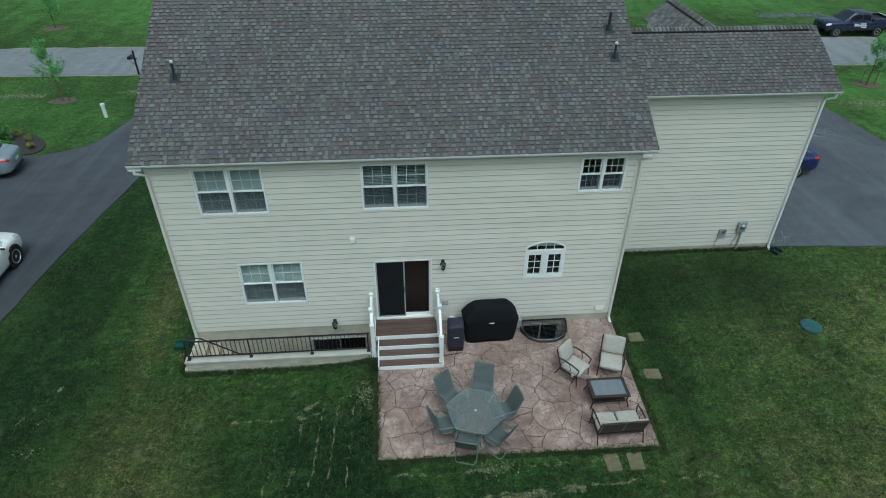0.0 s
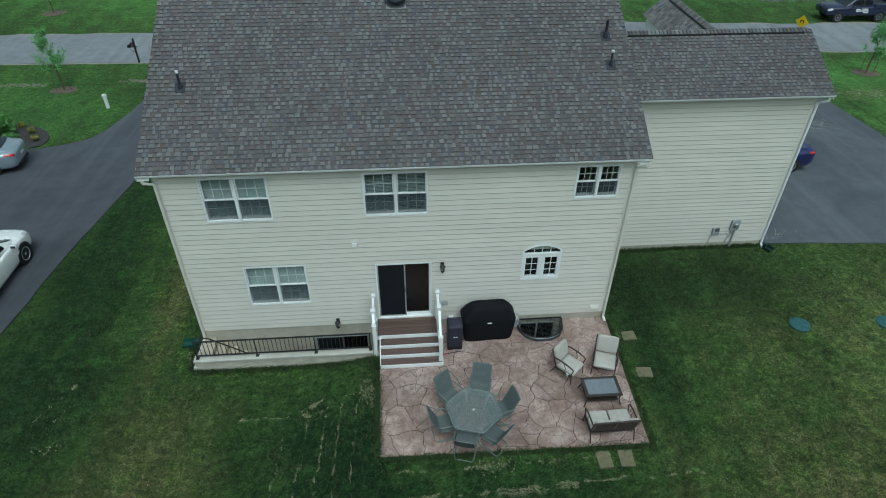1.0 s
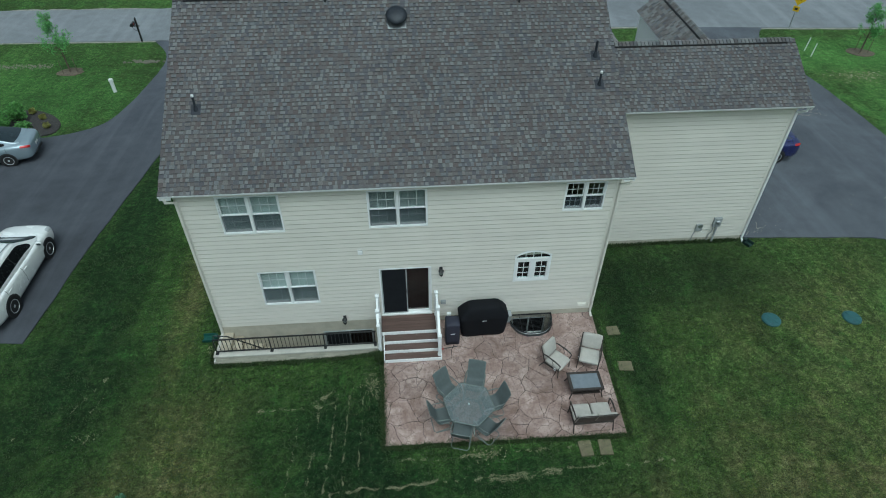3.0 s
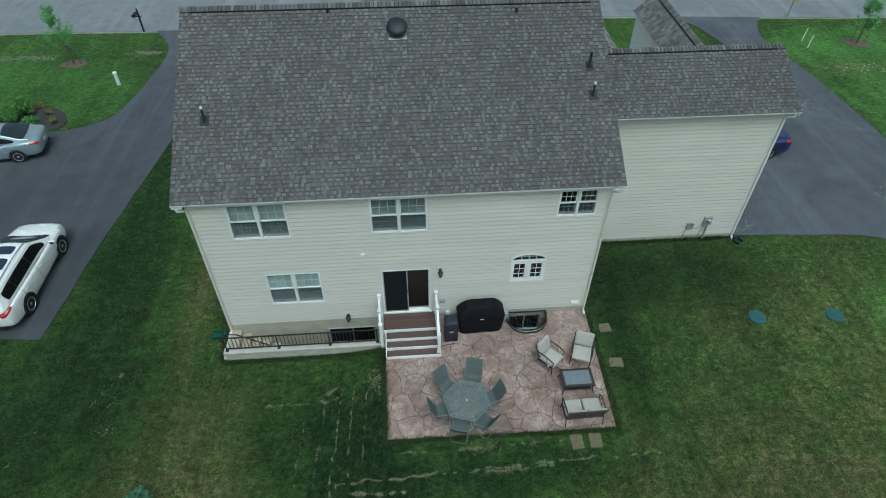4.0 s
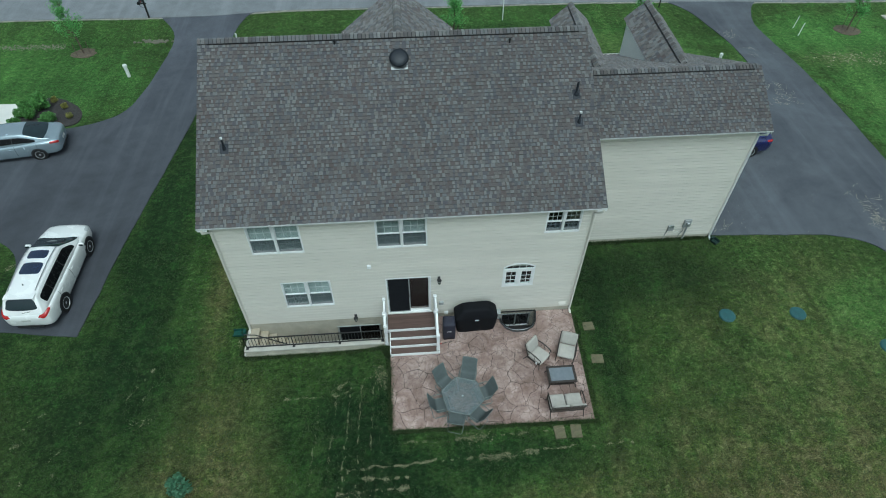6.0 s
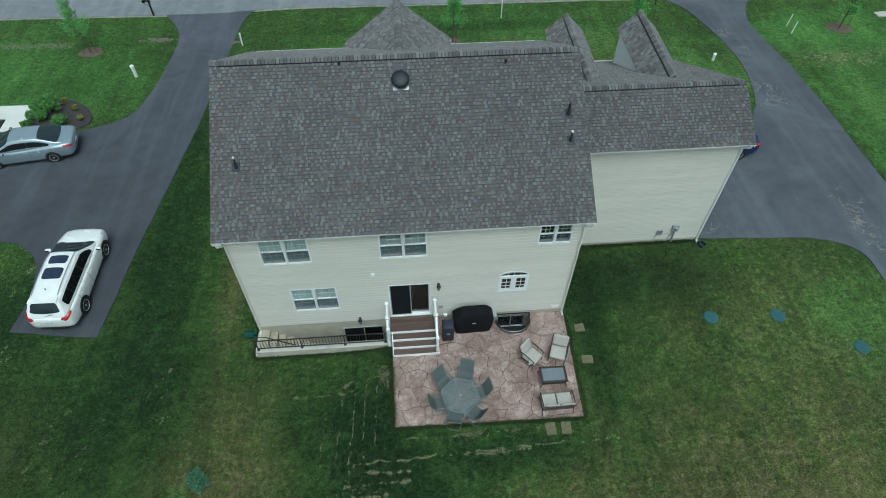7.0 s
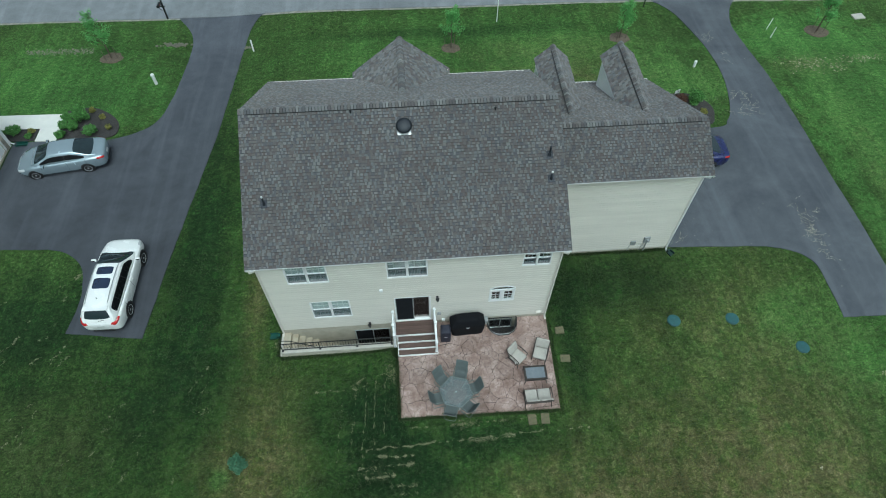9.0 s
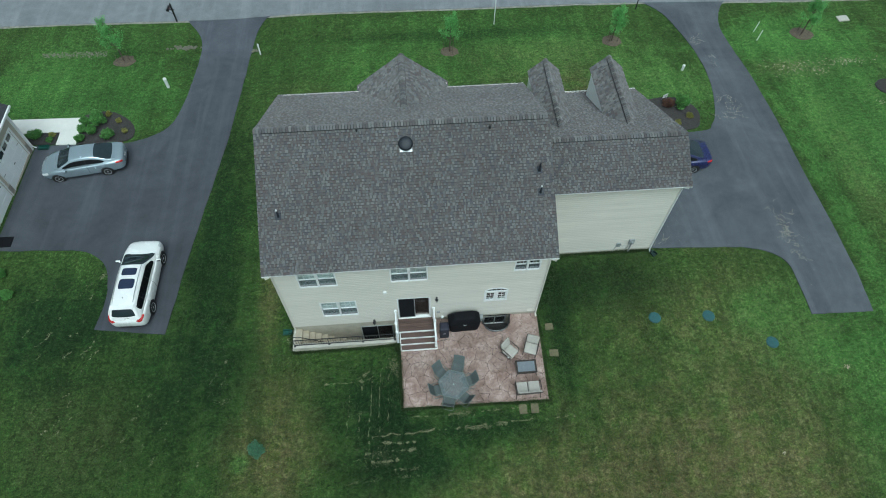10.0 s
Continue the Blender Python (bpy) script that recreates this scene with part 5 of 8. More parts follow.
for k in range(3):
    zt = LZ - rise * (k + 1)
    y0 = -0.775 - 0.272 * k
    for j in range(2):
        part("tread", Geo().cbox(SX0 + 0.025, y0 - 0.134 * (j + 1) + 0.004, zt - 0.028, SX1 - 0.025, y0 - 0.134 * j, zt, 0.004), DECK, st)
    part("riser", Geo().cbox(SX0 + 0.02, y0 - 0.292, zt - rise + 0.0, SX1 - 0.02, y0 - 0.266, zt + 0.004, 0.004), VINYL_WHITE, st)
for x in (SX0, SX1 - 0.025):
    prof = [(-0.775, GZ - 0.12), (-0.775, LZ - 0.02), (-0.80, LZ - 0.02), (-1.60, GZ + rise * 1.0), (-1.60, GZ - 0.15)]
    part("stringer", Geo().prism(prof, x, x + 0.025, "x"), VINYL_WHITE, st)


def post(x, y, z0, z1):
    g = Geo().cbox(x - 0.05, y - 0.05, z0, x + 0.05, y + 0.05, z1 - 0.06, 0.008)
    p = part("post", g, VINYL_WHITE, st)
    part("post_cap", Geo().cbox(x - 0.062, y - 0.062, z1 - 0.065, x + 0.062, y + 0.062, z1 - 0.03, 0.008).lathe([(0.05, 0.0), (0.03, 0.02), (0.005, 0.03)], 8, Matrix.Translation((x, y, z1 - 0.03))), VINYL_WHITE, p)
    part("post_foot", Geo().cbox(x - 0.064, y - 0.064, z0, x + 0.064, y + 0.064, z0 + 0.05, 0.01), VINYL_WHITE, p)
    return p


def rail(x, ya, za, yb, zb, n):
    """Top and bottom rail with balusters between two posts; za, zb: heights of the top rail."""
    for dz, hh in ((0.0, 0.045), (-0.80, 0.04)):
        g = Geo().prism([(yb, zb + dz - hh), (ya, za + dz - hh), (ya, za + dz + 0.012), (yb, zb + dz + 0.012)], x - 0.034, x + 0.034, "x")
        part("rail", g, VINYL_WHITE, st)
    for i in range(n):
        t = (i + 1) / (n + 1)
        y, z = ya + (yb - ya) * t, za + (zb - za) * t
        part("baluster", Geo().box(x - 0.016, y - 0.016, z - 0.80, x + 0.016, y + 0.016, z - 0.03), VINYL_WHITE, st)


post(-0.92, -0.10, LZ - 0.02, 1.78)
post(0.94, -0.10, LZ - 0.02, 1.80)
post(-0.92, -0.74, 0.25, 1.78)
post(0.95, -0.74, 0.25, 1.80)
post(-0.90, -1.10, 0.30, 1.52)
post(0.955, -1.49, GZ + rise, 1.34)
rail(-0.92, -0.15, 1.66, -0.69, 1.66, 4)
rail(0.945, -0.15, 1.68, -0.69, 1.68, 4)
rail(-0.91, -0.79, 1.62, -1.05, 1.42, 2)
rail(0.953, -0.79, 1.62, -1.44, 1.22, 5)
part("tread_light", Geo().cbox(0.90, -0.80, 0.47, 0.94, -0.775, 0.60, 0.006), BLACK_METAL, st)

# ---- basement stair well ----
well = tagged(new("stair_well"), "sunken concrete basement stair behind a low painted wall", "stair well", kind="structure")
WT = 0.46


def blocks_wall(parent, x0, x1, y0, y1, z0, z1):
    part("core", Geo().box(x0, y0 + 0.012, z0, x1, y1, z1 - 0.06), FOUNDATION, parent)
    z, row = z1 - 0.06, 0
    while z > z1 - 0.50:
        x = x0 - (0.2 if row % 2 else 0.0)
        while x < x1:
            a, b = max(x, x0), min(x + 0.4, x1)
            if b - a > 0.03:
                part("block", Geo().cbox(a + 0.003, y0, z - 0.098, b - 0.003, y0 + 0.02, z - 0.004, 0.004), FOUNDATION, parent)
            x += 0.4
        z -= 0.1
        row += 1


blocks_wall(well, -6.02, -0.98, -1.13, -0.93, -2.1, WT)
part("coping", Geo().cbox(-6.05, -1.155, WT - 0.065, -0.975, -0.905, WT, 0.012), CONCRETE, well, "cream painted coping")
part("end_wall", Geo().box(-0.98, -1.13, -2.1, -0.80, 0.0, 0.28), FOUNDATION, well)
part("floor", Geo().box(-6.0, -0.93, -2.1, -0.98, 0.0, -1.95), CONCRETE_DARK, well)
n = 10
for k in range(n):
    zt = 0.24 - k * 0.205
    xa = -6.0 if k == 0 else -5.66 + (k - 1) * 0.285
    xb = -5.66 + k * 0.285
    part("step", Geo().cbox(xa, -0.925, zt - 0.6, xb, -0.005, zt, 0.012), STEP_TAN, well)
part("sill", Geo().box(-6.12, -1.10, -0.4, -6.0, 0.0, 0.14), CONCRETE, well)

fence = thing("railing", "black metal railing on the stair well wall", "railing")
RT = 1.13
for x in (-5.94, -4.27, -2.61, -1.05):
    p = part("post", Geo().box(x - 0.016, -1.046, WT - 0.01, x + 0.016, -1.014, RT), BLACK_METAL, fence)
    part("post_foot", Geo().cbox(x - 0.05, -1.08, WT, x + 0.05, -0.98, WT + 0.012, 0.004), BLACK_METAL, p)
for z, h in ((RT, 0.03), (WT + 0.12, 0.025)):
    part("rail", Geo().cbox(-5.95, -1.052, z - h, -1.0, -1.008, z, 0.006), BLACK_METAL, fence)
x = -5.80
while x < -1.05:
    if min(abs(x - q) for q in (-5.94, -4.27, -2.61, -1.05)) > 0.05:
        part("baluster", Geo().box(x - 0.008, -1.038, WT + 0.10, x + 0.008, -1.022, RT - 0.02), BLACK_METAL, fence)
    x += 0.118
hr = thing("handrail", "black metal handrail down the basement stair", "handrail")
part("rail", Geo().tube([(-5.95, -0.86, 1.12), (-5.55, -0.86, 1.06), (-3.6, -0.86, -0.30), (-3.0, -0.86, -0.85), (-2.8, -0.86, -0.85)], 0.02, 8), BLACK_METAL, hr)
for x, z in ((-5.5, 1.06), (-4.4, 0.27), (-3.2, -0.67)):
    part("bracket", Geo().tube([(x, -0.86, z), (x, -0.86, z - 0.06), (x, -0.93, z - 0.08)], 0.01, 6), BLACK_METAL, hr)

# ---- window well with its grate ----
wl = thing("window_well", "galvanised window well with a dark metal grate on top", "window well")
cx, rx, ry, wz = 4.07, 0.71, 0.87, 0.36
ring = [(x, min(y, -0.02)) for x, y in well_ring(rx, ry, 29)]
g = Geo()
zs = [wz - k * 0.1 for k in range(11)]
verts, faces = [], []
for j, z in enumerate(zs):
    for i, (x, y) in enumerate(ring):
        k = 0.018 if j % 2 else 0.0
        verts.append((cx + (x - cx) * (1 - k), y * (1 - k), z))
for j in range(len(zs) - 1):
    for i in range(len(ring) - 1):
        a = j * len(ring) + i
        faces.append((a, a + 1, a + 1 + len(ring), a + len(ring)))
part("shell", Geo().add(verts, faces), GALV, wl, "corrugated galvanised shell", smooth=True)
part("rim", Geo().tube([(x, y, wz) for x, y in ring], 0.016, 8), GALV, wl)
part("grate_frame", Geo().tube([(x, y * 0.98, wz + 0.022) for x, y in ring] + [(cx - rx, -0.035, wz + 0.022), (cx + rx, -0.035, wz + 0.022)], 0.021, 6), BLACK_METAL, wl)
reach = lambda y: rx * math.cos(math.asin(min(1.0, abs(y) / ry) ** (1 / 0.85))) ** 0.8
y = -0.06
while y > -ry + 0.06:
    part("grate_bar", Geo().box(cx - reach(y), y - 0.003, wz + 0.016, cx + reach(y), y + 0.003, wz + 0.024), BLACK_METAL, wl)
    y -= 0.052
for x in (cx - 0.36, cx, cx + 0.36):
    part("cross_bar", Geo().box(x - 0.006, -ry * 0.9, wz + 0.004, x + 0.006, -0.035, wz + 0.014), BLACK_METAL, wl)
part("wall_bar", Geo().box(cx - rx, -0.05, wz, cx + rx, -0.03, wz + 0.05), BLACK_METAL, wl)
part("gravel_floor", Geo().box(cx - rx, -ry, -0.75, cx + rx, 0, -0.68), MULCH, wl)

# ---- things on the patio ----
def at_patio(x, y, rz=0, dz=0.0):
    return pose(x, y, patio_z(y) + dz, 0, 0, rz)


def sling_chair():
    """A spring rocker: sloping sling on a bent tube frame, on a flat hoop base. Faces +y."""
    c = thing("patio_chair", "grey sling patio chair with a grey-green metal spring base", "chair", at_patio(0, 0), "chairs round the patio table")
    w = 0.27
    side = [(-0.50, 1.00), (-0.44, 0.90), (-0.31, 0.60), (-0.24, 0.46), (-0.15, 0.405), (0.05, 0.42), (0.22, 0.445), (0.265, 0.42)]
    pts = catmull(side, 5)
    for s in (-1, 1):
        part("side_tube", Geo().tube([(s * w, y, z) for y, z in pts], 0.014, 8), ALU_GREY, c)
        part("arm", Geo().tube([(s * (w + 0.005), -0.335, 0.66), (s * (w + 0.035), -0.22, 0.655), (s * (w + 0.04), 0.05, 0.645), (s * (w + 0.04), 0.17, 0.625), (s * (w + 0.035), 0.20, 0.56), (s * (w + 0.01), 0.15, 0.435)], [0.013, 0.016, 0.019, 0.018, 0.014, 0.012], 8), ALU_GREY, c)
    n = len(pts)
    upper, lower = [], []
    for k, (y, z) in enumerate(pts):
        a = pts[min(k + 1, n - 1)]
        b = pts[max(k - 1, 0)]
        ny, nz = -(a[1] - b[1]), a[0] - b[0]
        ln = math.hypot(ny, nz)
        for u in (-1, -0.5, 0, 0.5, 1):
            sag = 0.018 * (1 - u * u)
            for side, off in ((upper, sag - 0.005), (lower, sag + 0.005)):
                side.append((u * (w - 0.004), y - ny / ln * off, z - nz / ln * off))
    q = len(upper)
    faces = [(i * 5 + j, i * 5 + j + 1, (i + 1) * 5 + j + 1, (i + 1) * 5 + j) for i in range(n - 1) for j in range(4)]
    faces += [tuple(v + q for v in f[::-1]) for f in faces]
    rim = [(j, j + 1) for j in range(4)] + [(i * 5 + 4, i * 5 + 9) for i in range(n - 1)] + [((n - 1) * 5 + 4 - j, (n - 1) * 5 + 3 - j) for j in range(4)] + [((n - 1 - i) * 5, (n - 2 - i) * 5) for i in range(n - 1)]
    faces += [(a, b, b + q, a + q) for a, b in rim]
    part("sling", Geo().add(upper + lower, faces), SLING, c, "grey woven sling")
    part("head_bar", Geo().tube([(-w, -0.50, 1.0), (-w * 0.5, -0.515, 1.015), (w * 0.5, -0.515, 1.015), (w, -0.50, 1.0)], 0.014, 8), ALU_GREY, c)
    part("front_bar", Geo().tube([(-w, 0.265, 0.42), (w, 0.265, 0.42)], 0.013, 8), ALU_GREY, c)
    hoop = [(-0.27, 0.22, 0.014), (-0.25, 0.29, 0.014), (-0.12, 0.31, 0.014), (0.12, 0.31, 0.014), (0.25, 0.29, 0.014), (0.27, 0.22, 0.014), (0.27, -0.30, 0.014), (0.22, -0.37, 0.014), (-0.22, -0.37, 0.014), (-0.27, -0.30, 0.014)]
    part("base_hoop", Geo().tube(hoop, 0.014, 8, True), ALU_GREY, c)
    for s in (-1, 1):
        part("spring_leg", Geo().tube([(s * 0.27, -0.30, 0.02), (s * 0.265, -0.1, 0.05), (s * 0.26, 0.10, 0.10), (s * 0.255, 0.16, 0.20), (s * 0.255, 0.08, 0.33), (s * 0.262, -0.05, 0.40)], 0.014, 8), ALU_GREY, c)
    part("cross_bar", Geo().tube([(-0.26, 0.0, 0.385), (0.26, 0.0, 0.385)], 0.012, 8), ALU_GREY, c)
    return c


TX, TY = 1.62, -3.68
TABLE_TURN = -17
chair = sling_chair()
seats = [(2.31, -3.50, 13), (1.88, -2.84, 74), (1.12, -3.03, 128), (0.91, -3.80, 190), (1.37, -4.33, 254), (2.06, -4.21, 316)]
for k, (x, y, a) in enumerate(seats):
    m = at_patio(x, y, a + 90)
    if k == 0:
        chair.matrix_basis = m @ Matrix.Diagonal((0.93, 0.90, 0.95, 1))
    else:
        copy_thing(chair, m)

LEG_GREY = plain("pale_grey_metal", (0.48, 0.51, 0.50), 0.42, metal=0.1, vary=0.12, scale=10)
tb = thing("patio_table", "hexagonal patio table with a frosted glass top", "table", at_patio(TX, TY, TABLE_TURN))
hexa = lambda r: [(r * math.cos(math.pi * k / 3), r * math.sin(math.pi * k / 3)) for k in range(6)]


def rounded(poly, r):
    out = []
    for i, p in enumerate(poly):
        a, b = Vector(poly[i - 1]), Vector(poly[(i + 1) % len(poly)])
        p = Vector(p)
        d0, d1 = (a - p).normalized() * r, (b - p).normalized() * r
        for t in (0, 0.33, 0.67, 1):
            q = (p + d0) * (1 - t) ** 2 + p * 2 * t * (1 - t) + (p + d1) * t ** 2
            out.append((q.x, q.y))
    return out


top = part("glass_top", Geo().prism(rounded(hexa(0.735), 0.07), 0.700, 0.708), TABLE_GLASS, tb, "frosted greenish glass top")
part("rim", Geo().tube([(x, y, 0.702) for x, y in rounded(hexa(0.745), 0.07)], 0.016, 8, True), ALU_GREY, tb)
part("hub", Geo().lathe([(0.028, 0.69), (0.028, 0.714), (0.018, 0.718)], 14), LEG_GREY, tb, "pale umbrella plug")
for k in range(6):
    a = math.pi * k / 3
    c, s = math.cos(a), math.sin(a)
    part("leg", Geo().tube([(0.70 * c, 0.70 * s, 0.685), (0.60 * c, 0.60 * s, 0.66), (0.46 * c, 0.46 * s, 0.52), (0.44 * c, 0.44 * s, 0.30), (0.52 * c, 0.52 * s, 0.08), (0.56 * c, 0.56 * s, 0.0)], 0.019, 8), LEG_GREY, tb)
part("stretcher_ring", Geo().tube([(x, y, 0.30) for x, y in rounded(hexa(0.45), 0.1)], 0.012, 8, True), ALU_GREY, tb)


def cushion(x0, y0, z0, x1, y1, z1, m=None, puff=0.03):
    """A soft box: bulging faces and round edges."""
    bm = bmesh.new()
    bmesh.ops.create_cube(bm, size=1)
    bmesh.ops.subdivide_edges(bm, edges=bm.edges[:], cuts=5, use_grid_fill=True)
    for v in bm.verts:
        p = v.co * 2
        k = (1 - p.x ** 4) * (1 - p.y ** 4) * (1 - p.z ** 6)
        r = [abs(c) for c in p]
        shrink = 1 - 0.035 * (max(0, r[0] - 0.6) * max(0, r[1] - 0.6) + max(0, r[0] - 0.6) * max(0, r[2] - 0.6) + max(0, r[1] - 0.6) * max(0, r[2] - 0.6)) * 5
        v.co = Vector(((p.x * shrink + 1) / 2 * (x1 - x0) + x0, (p.y * shrink + 1) / 2 * (y1 - y0) + y0, (p.z * (0.9 + 0.1 * (1 - p.x ** 6) * (1 - p.y ** 6)) + 1) / 2 * (z1 - z0) + z0))
    return Geo().take(bm, m)


def arm_chair(name, label, cat, m, w, seats_n, group=""):
    """Dark tube-frame lounge seat with curved arms, splayed legs and cream cushions. Faces +y."""
    c = thing(name, label, cat, m, group)
    h = w / 2
    for s in (-1, 1):
        x = s * h
        part("leg", Geo().tube([(x, 0.30, 0.0), (x, 0.27, 0.25), (x, 0.26, 0.40), (x, 0.30, 0.54), (x * 1.01, 0.27, 0.60)], 0.016, 8), BRONZE, c)
        part("leg", Geo().tube([(x, -0.40, 0.0), (x, -0.30, 0.22), (x, -0.25, 0.36), (x, -0.33, 0.62), (x, -0.42, 0.86)], 0.016, 8), BRONZE, c)
        part("arm", Geo().tube([(x, -0.345, 0.64), (x * 1.02, -0.18, 0.665), (x * 1.03, 0.08, 0.645), (x * 1.02, 0.25, 0.60), (x * 1.01, 0.31, 0.565)], [0.014, 0.022, 0.024, 0.022, 0.014], 8), BRONZE, c)
        part("side_rail", Geo().tube([(x, 0.27, 0.30), (x, -0.27, 0.27)], 0.015, 8), BRONZE, c)
        part("arm_brace", Geo().tube([(x, 0.0, 0.29), (x, 0.06, 0.45), (x * 1.02, -0.02, 0.645)], 0.010, 6), BRONZE, c)
    for y, z in ((0.27, 0.30), (-0.27, 0.27)):
        part("seat_bar", Geo().tube([(-h, y, z), (h, y, z)], 0.015, 8), BRONZE, c)
    part("top_bar", Geo().tube([(-h, -0.42, 0.86), (-h * 0.5, -0.43, 0.885), (0, -0.43, 0.87 if seats_n > 1 else 0.89), (h * 0.5, -0.43, 0.885), (h, -0.42, 0.86)], 0.017, 8), BRONZE, c)
    part("deck", Geo().box(-h, -0.27, 0.275, h, 0.27, 0.295), BRONZE, c)
    back_m = Matrix.Translation((0, -0.275, 0.40)) @ Matrix.Rotation(radians(17), 4, "X")
    each = w / seats_n
    for k in range(seats_n):
        a = -h + k * each
        part("back_panel", Geo().cbox(a + 0.02, -0.035, 0.0, a + each - 0.02, -0.022, 0.50, 0.006, back_m), BRONZE, c, "dark woven back panel")
        part("seat_cushion", cushion(a + 0.015, -0.25, 0.30, a + each - 0.015, 0.31, 0.40), CUSHION, c, "cream cushion", smooth=True)
        part("back_cushion", cushion(a + 0.015, -0.02, 0.02, a + each - 0.015, 0.075, 0.53 if seats_n == 1 else 0.47, back_m), CUSHION, c, "cream cushion", smooth=True)
    part("tag", Geo().cbox(h - 0.02, 0.10, 0.24, h + 0.01, 0.17, 0.33, 0.004), VINYL_WHITE, c, "white care tag") if seats_n == 1 else None
    return c


arm_chair("lounge_chair", "dark metal lounge chair with cream cushions", "chair", at_patio(4.51, -2.12, -137), 0.60, 1, "lounge chairs")
arm_chair("lounge_chair", "dark metal lounge chair with cream cushions", "chair", at_patio(5.55, -2.02, 160), 0.62, 1, "lounge chairs")
arm_chair("loveseat", "dark metal two-seat sofa with cream cushions", "sofa", at_patio(5.12, -4.0, 1), 1.14, 2)

ct = thing("coffee_table", "dark coffee table with a pale glass top and lower shelf", "table", at_patio(5.18, -2.96, 0))
part("glass_top", Geo().box(-0.41, -0.25, 0.405, 0.41, 0.25, 0.412), frosted("pale_table_glass", (0.20, 0.225, 0.25), 0.9, 0.12, 0.5), ct, "pale glass top")
part("top_panel", Geo().box(-0.42, -0.26, 0.385, 0.42, 0.26, 0.400), GREY_PLASTIC, ct)
for p in ((-0.50, -0.33, 0.50, -0.25), (-0.50, 0.25, 0.50, 0.33), (-0.50, -0.25, -0.41, 0.25), (0.41, -0.25, 0.50, 0.25)):
    part("top_rail", Geo().cbox(p[0], p[1], 0.375, p[2], p[3], 0.415, 0.008), BRONZE, ct)
for sx in (-1, 1):
    for sy in (-1, 1):
        part("leg", Geo().tube([(sx * 0.45, sy * 0.29, 0.385), (sx * 0.44, sy * 0.28, 0.2), (sx * 0.50, sy * 0.33, 0.0)], [0.022, 0.018, 0.018], 8), BRONZE, ct)
part("shelf", Geo().cbox(-0.43, -0.27, 0.14, 0.43, 0.27, 0.16, 0.006), BRONZE, ct)


def draped_cover(name, label, cat, m, rings, mat, badge):
    """A fabric cover: loops of a rounded box from the floor to the top, with folds."""
    c = thing(name, label, cat, m)
    n = 48
    rnd = random.Random(3)
    ph = [rnd.uniform(0, 6.28) for _ in range(6)]
    g = Geo()
    verts = []
    for j, (z, hx, hy, p, fold) in enumerate(rings):
        for k in range(n):
            a = 2 * math.pi * k / n
            ca, sa = math.cos(a), math.sin(a)
            r = 1 / (abs(ca) ** p + abs(sa) ** p) ** (1 / p)
            f = 1 + fold * (math.sin(7 * a + ph[0]) * 0.6 + math.sin(13 * a + ph[1]) * 0.4 + math.sin(3 * a + ph[2] + z * 3) * 0.5)
            verts.append((hx * r * ca * f, hy * r * sa * f, z + 0.012 * math.sin(5 * a + ph[3]) * (1 if j == 0 else 0.4)))
    faces = [(j * n + k, j * n + (k + 1) % n, (j + 1) * n + (k + 1) % n, (j + 1) * n + k) for j in range(len(rings) - 1) for k in range(n)]
    faces.append(tuple(range((len(rings) - 1) * n, len(rings) * n)))
    faces.append(tuple(range(n))[::-1])
    part("cover", g.add(verts, faces), mat, c, smooth=True)
    if badge:
        part("badge", Geo().cbox(*badge, 0.004), VINYL_WHITE, c, "small white mark")
    return c


draped_cover("covered_grill", "large grill under a black fabric cover", "grill", at_patio(2.41, -0.46, 2),
             [(0.02, 0.69, 0.31, 8, 0.022), (0.12, 0.71, 0.32, 8, 0.018), (0.40, 0.75, 0.33, 9, 0.009), (0.72, 0.78, 0.335, 10, 0.004), (0.80, 0.79, 0.335, 10, 0.003), (0.83, 0.77, 0.33, 9, 0.003), (0.98, 0.68, 0.29, 8, 0.003), (1.15, 0.53, 0.225, 7, 0.003), (1.185, 0.49, 0.20, 6, 0.003), (1.195, 0.32, 0.12, 4, 0)], COVER_BLACK, (-0.07, -0.35, 0.74, 0.07, -0.335, 0.765))
draped_cover("covered_smoker", "small cabinet smoker under a dark blue cover", "smoker", at_patio(1.40, -0.84, 0),
             [(0.02, 0.22, 0.22, 12, 0.008), (0.2, 0.222, 0.222, 12, 0.006), (0.55, 0.225, 0.225, 12, 0.004), (0.86, 0.225, 0.225, 12, 0.002), (0.90, 0.215, 0.215, 12, 0.002), (0.935, 0.16, 0.17, 8, 0.002), (0.945, 0.10, 0.10, 4, 0)], COVER_NAVY, (-0.07, -0.236, 0.52, 0.07, -0.226, 0.545))
ac = thing("grey_box", "small grey box against the wall beside the grill", "box", at_patio(3.30, -0.16, 0))
part("body", Geo().cbox(-0.10, -0.13, 0, 0.10, 0.12, 0.30, 0.015), GREY_PLASTIC, ac)
part("lid", Geo().cbox(-0.11, -0.14, 0.30, 0.11, 0.12, 0.33, 0.01), GREY_PLASTIC, ac)
ho = thing("tool", "short dark rod lying by the smoker", "tool", at_patio(1.30, -1.18, 8))
part("rod", Geo().tube([(-0.28, 0, 0.015), (0.26, 0.02, 0.015)], 0.012, 8), BLACK_METAL, ho)
part("grip", Geo().tube([(-0.28, 0, 0.018), (-0.19, 0, 0.018)], 0.02, 8), plain("red_plastic", (0.35, 0.02, 0.02), 0.4), ho, "red grip")

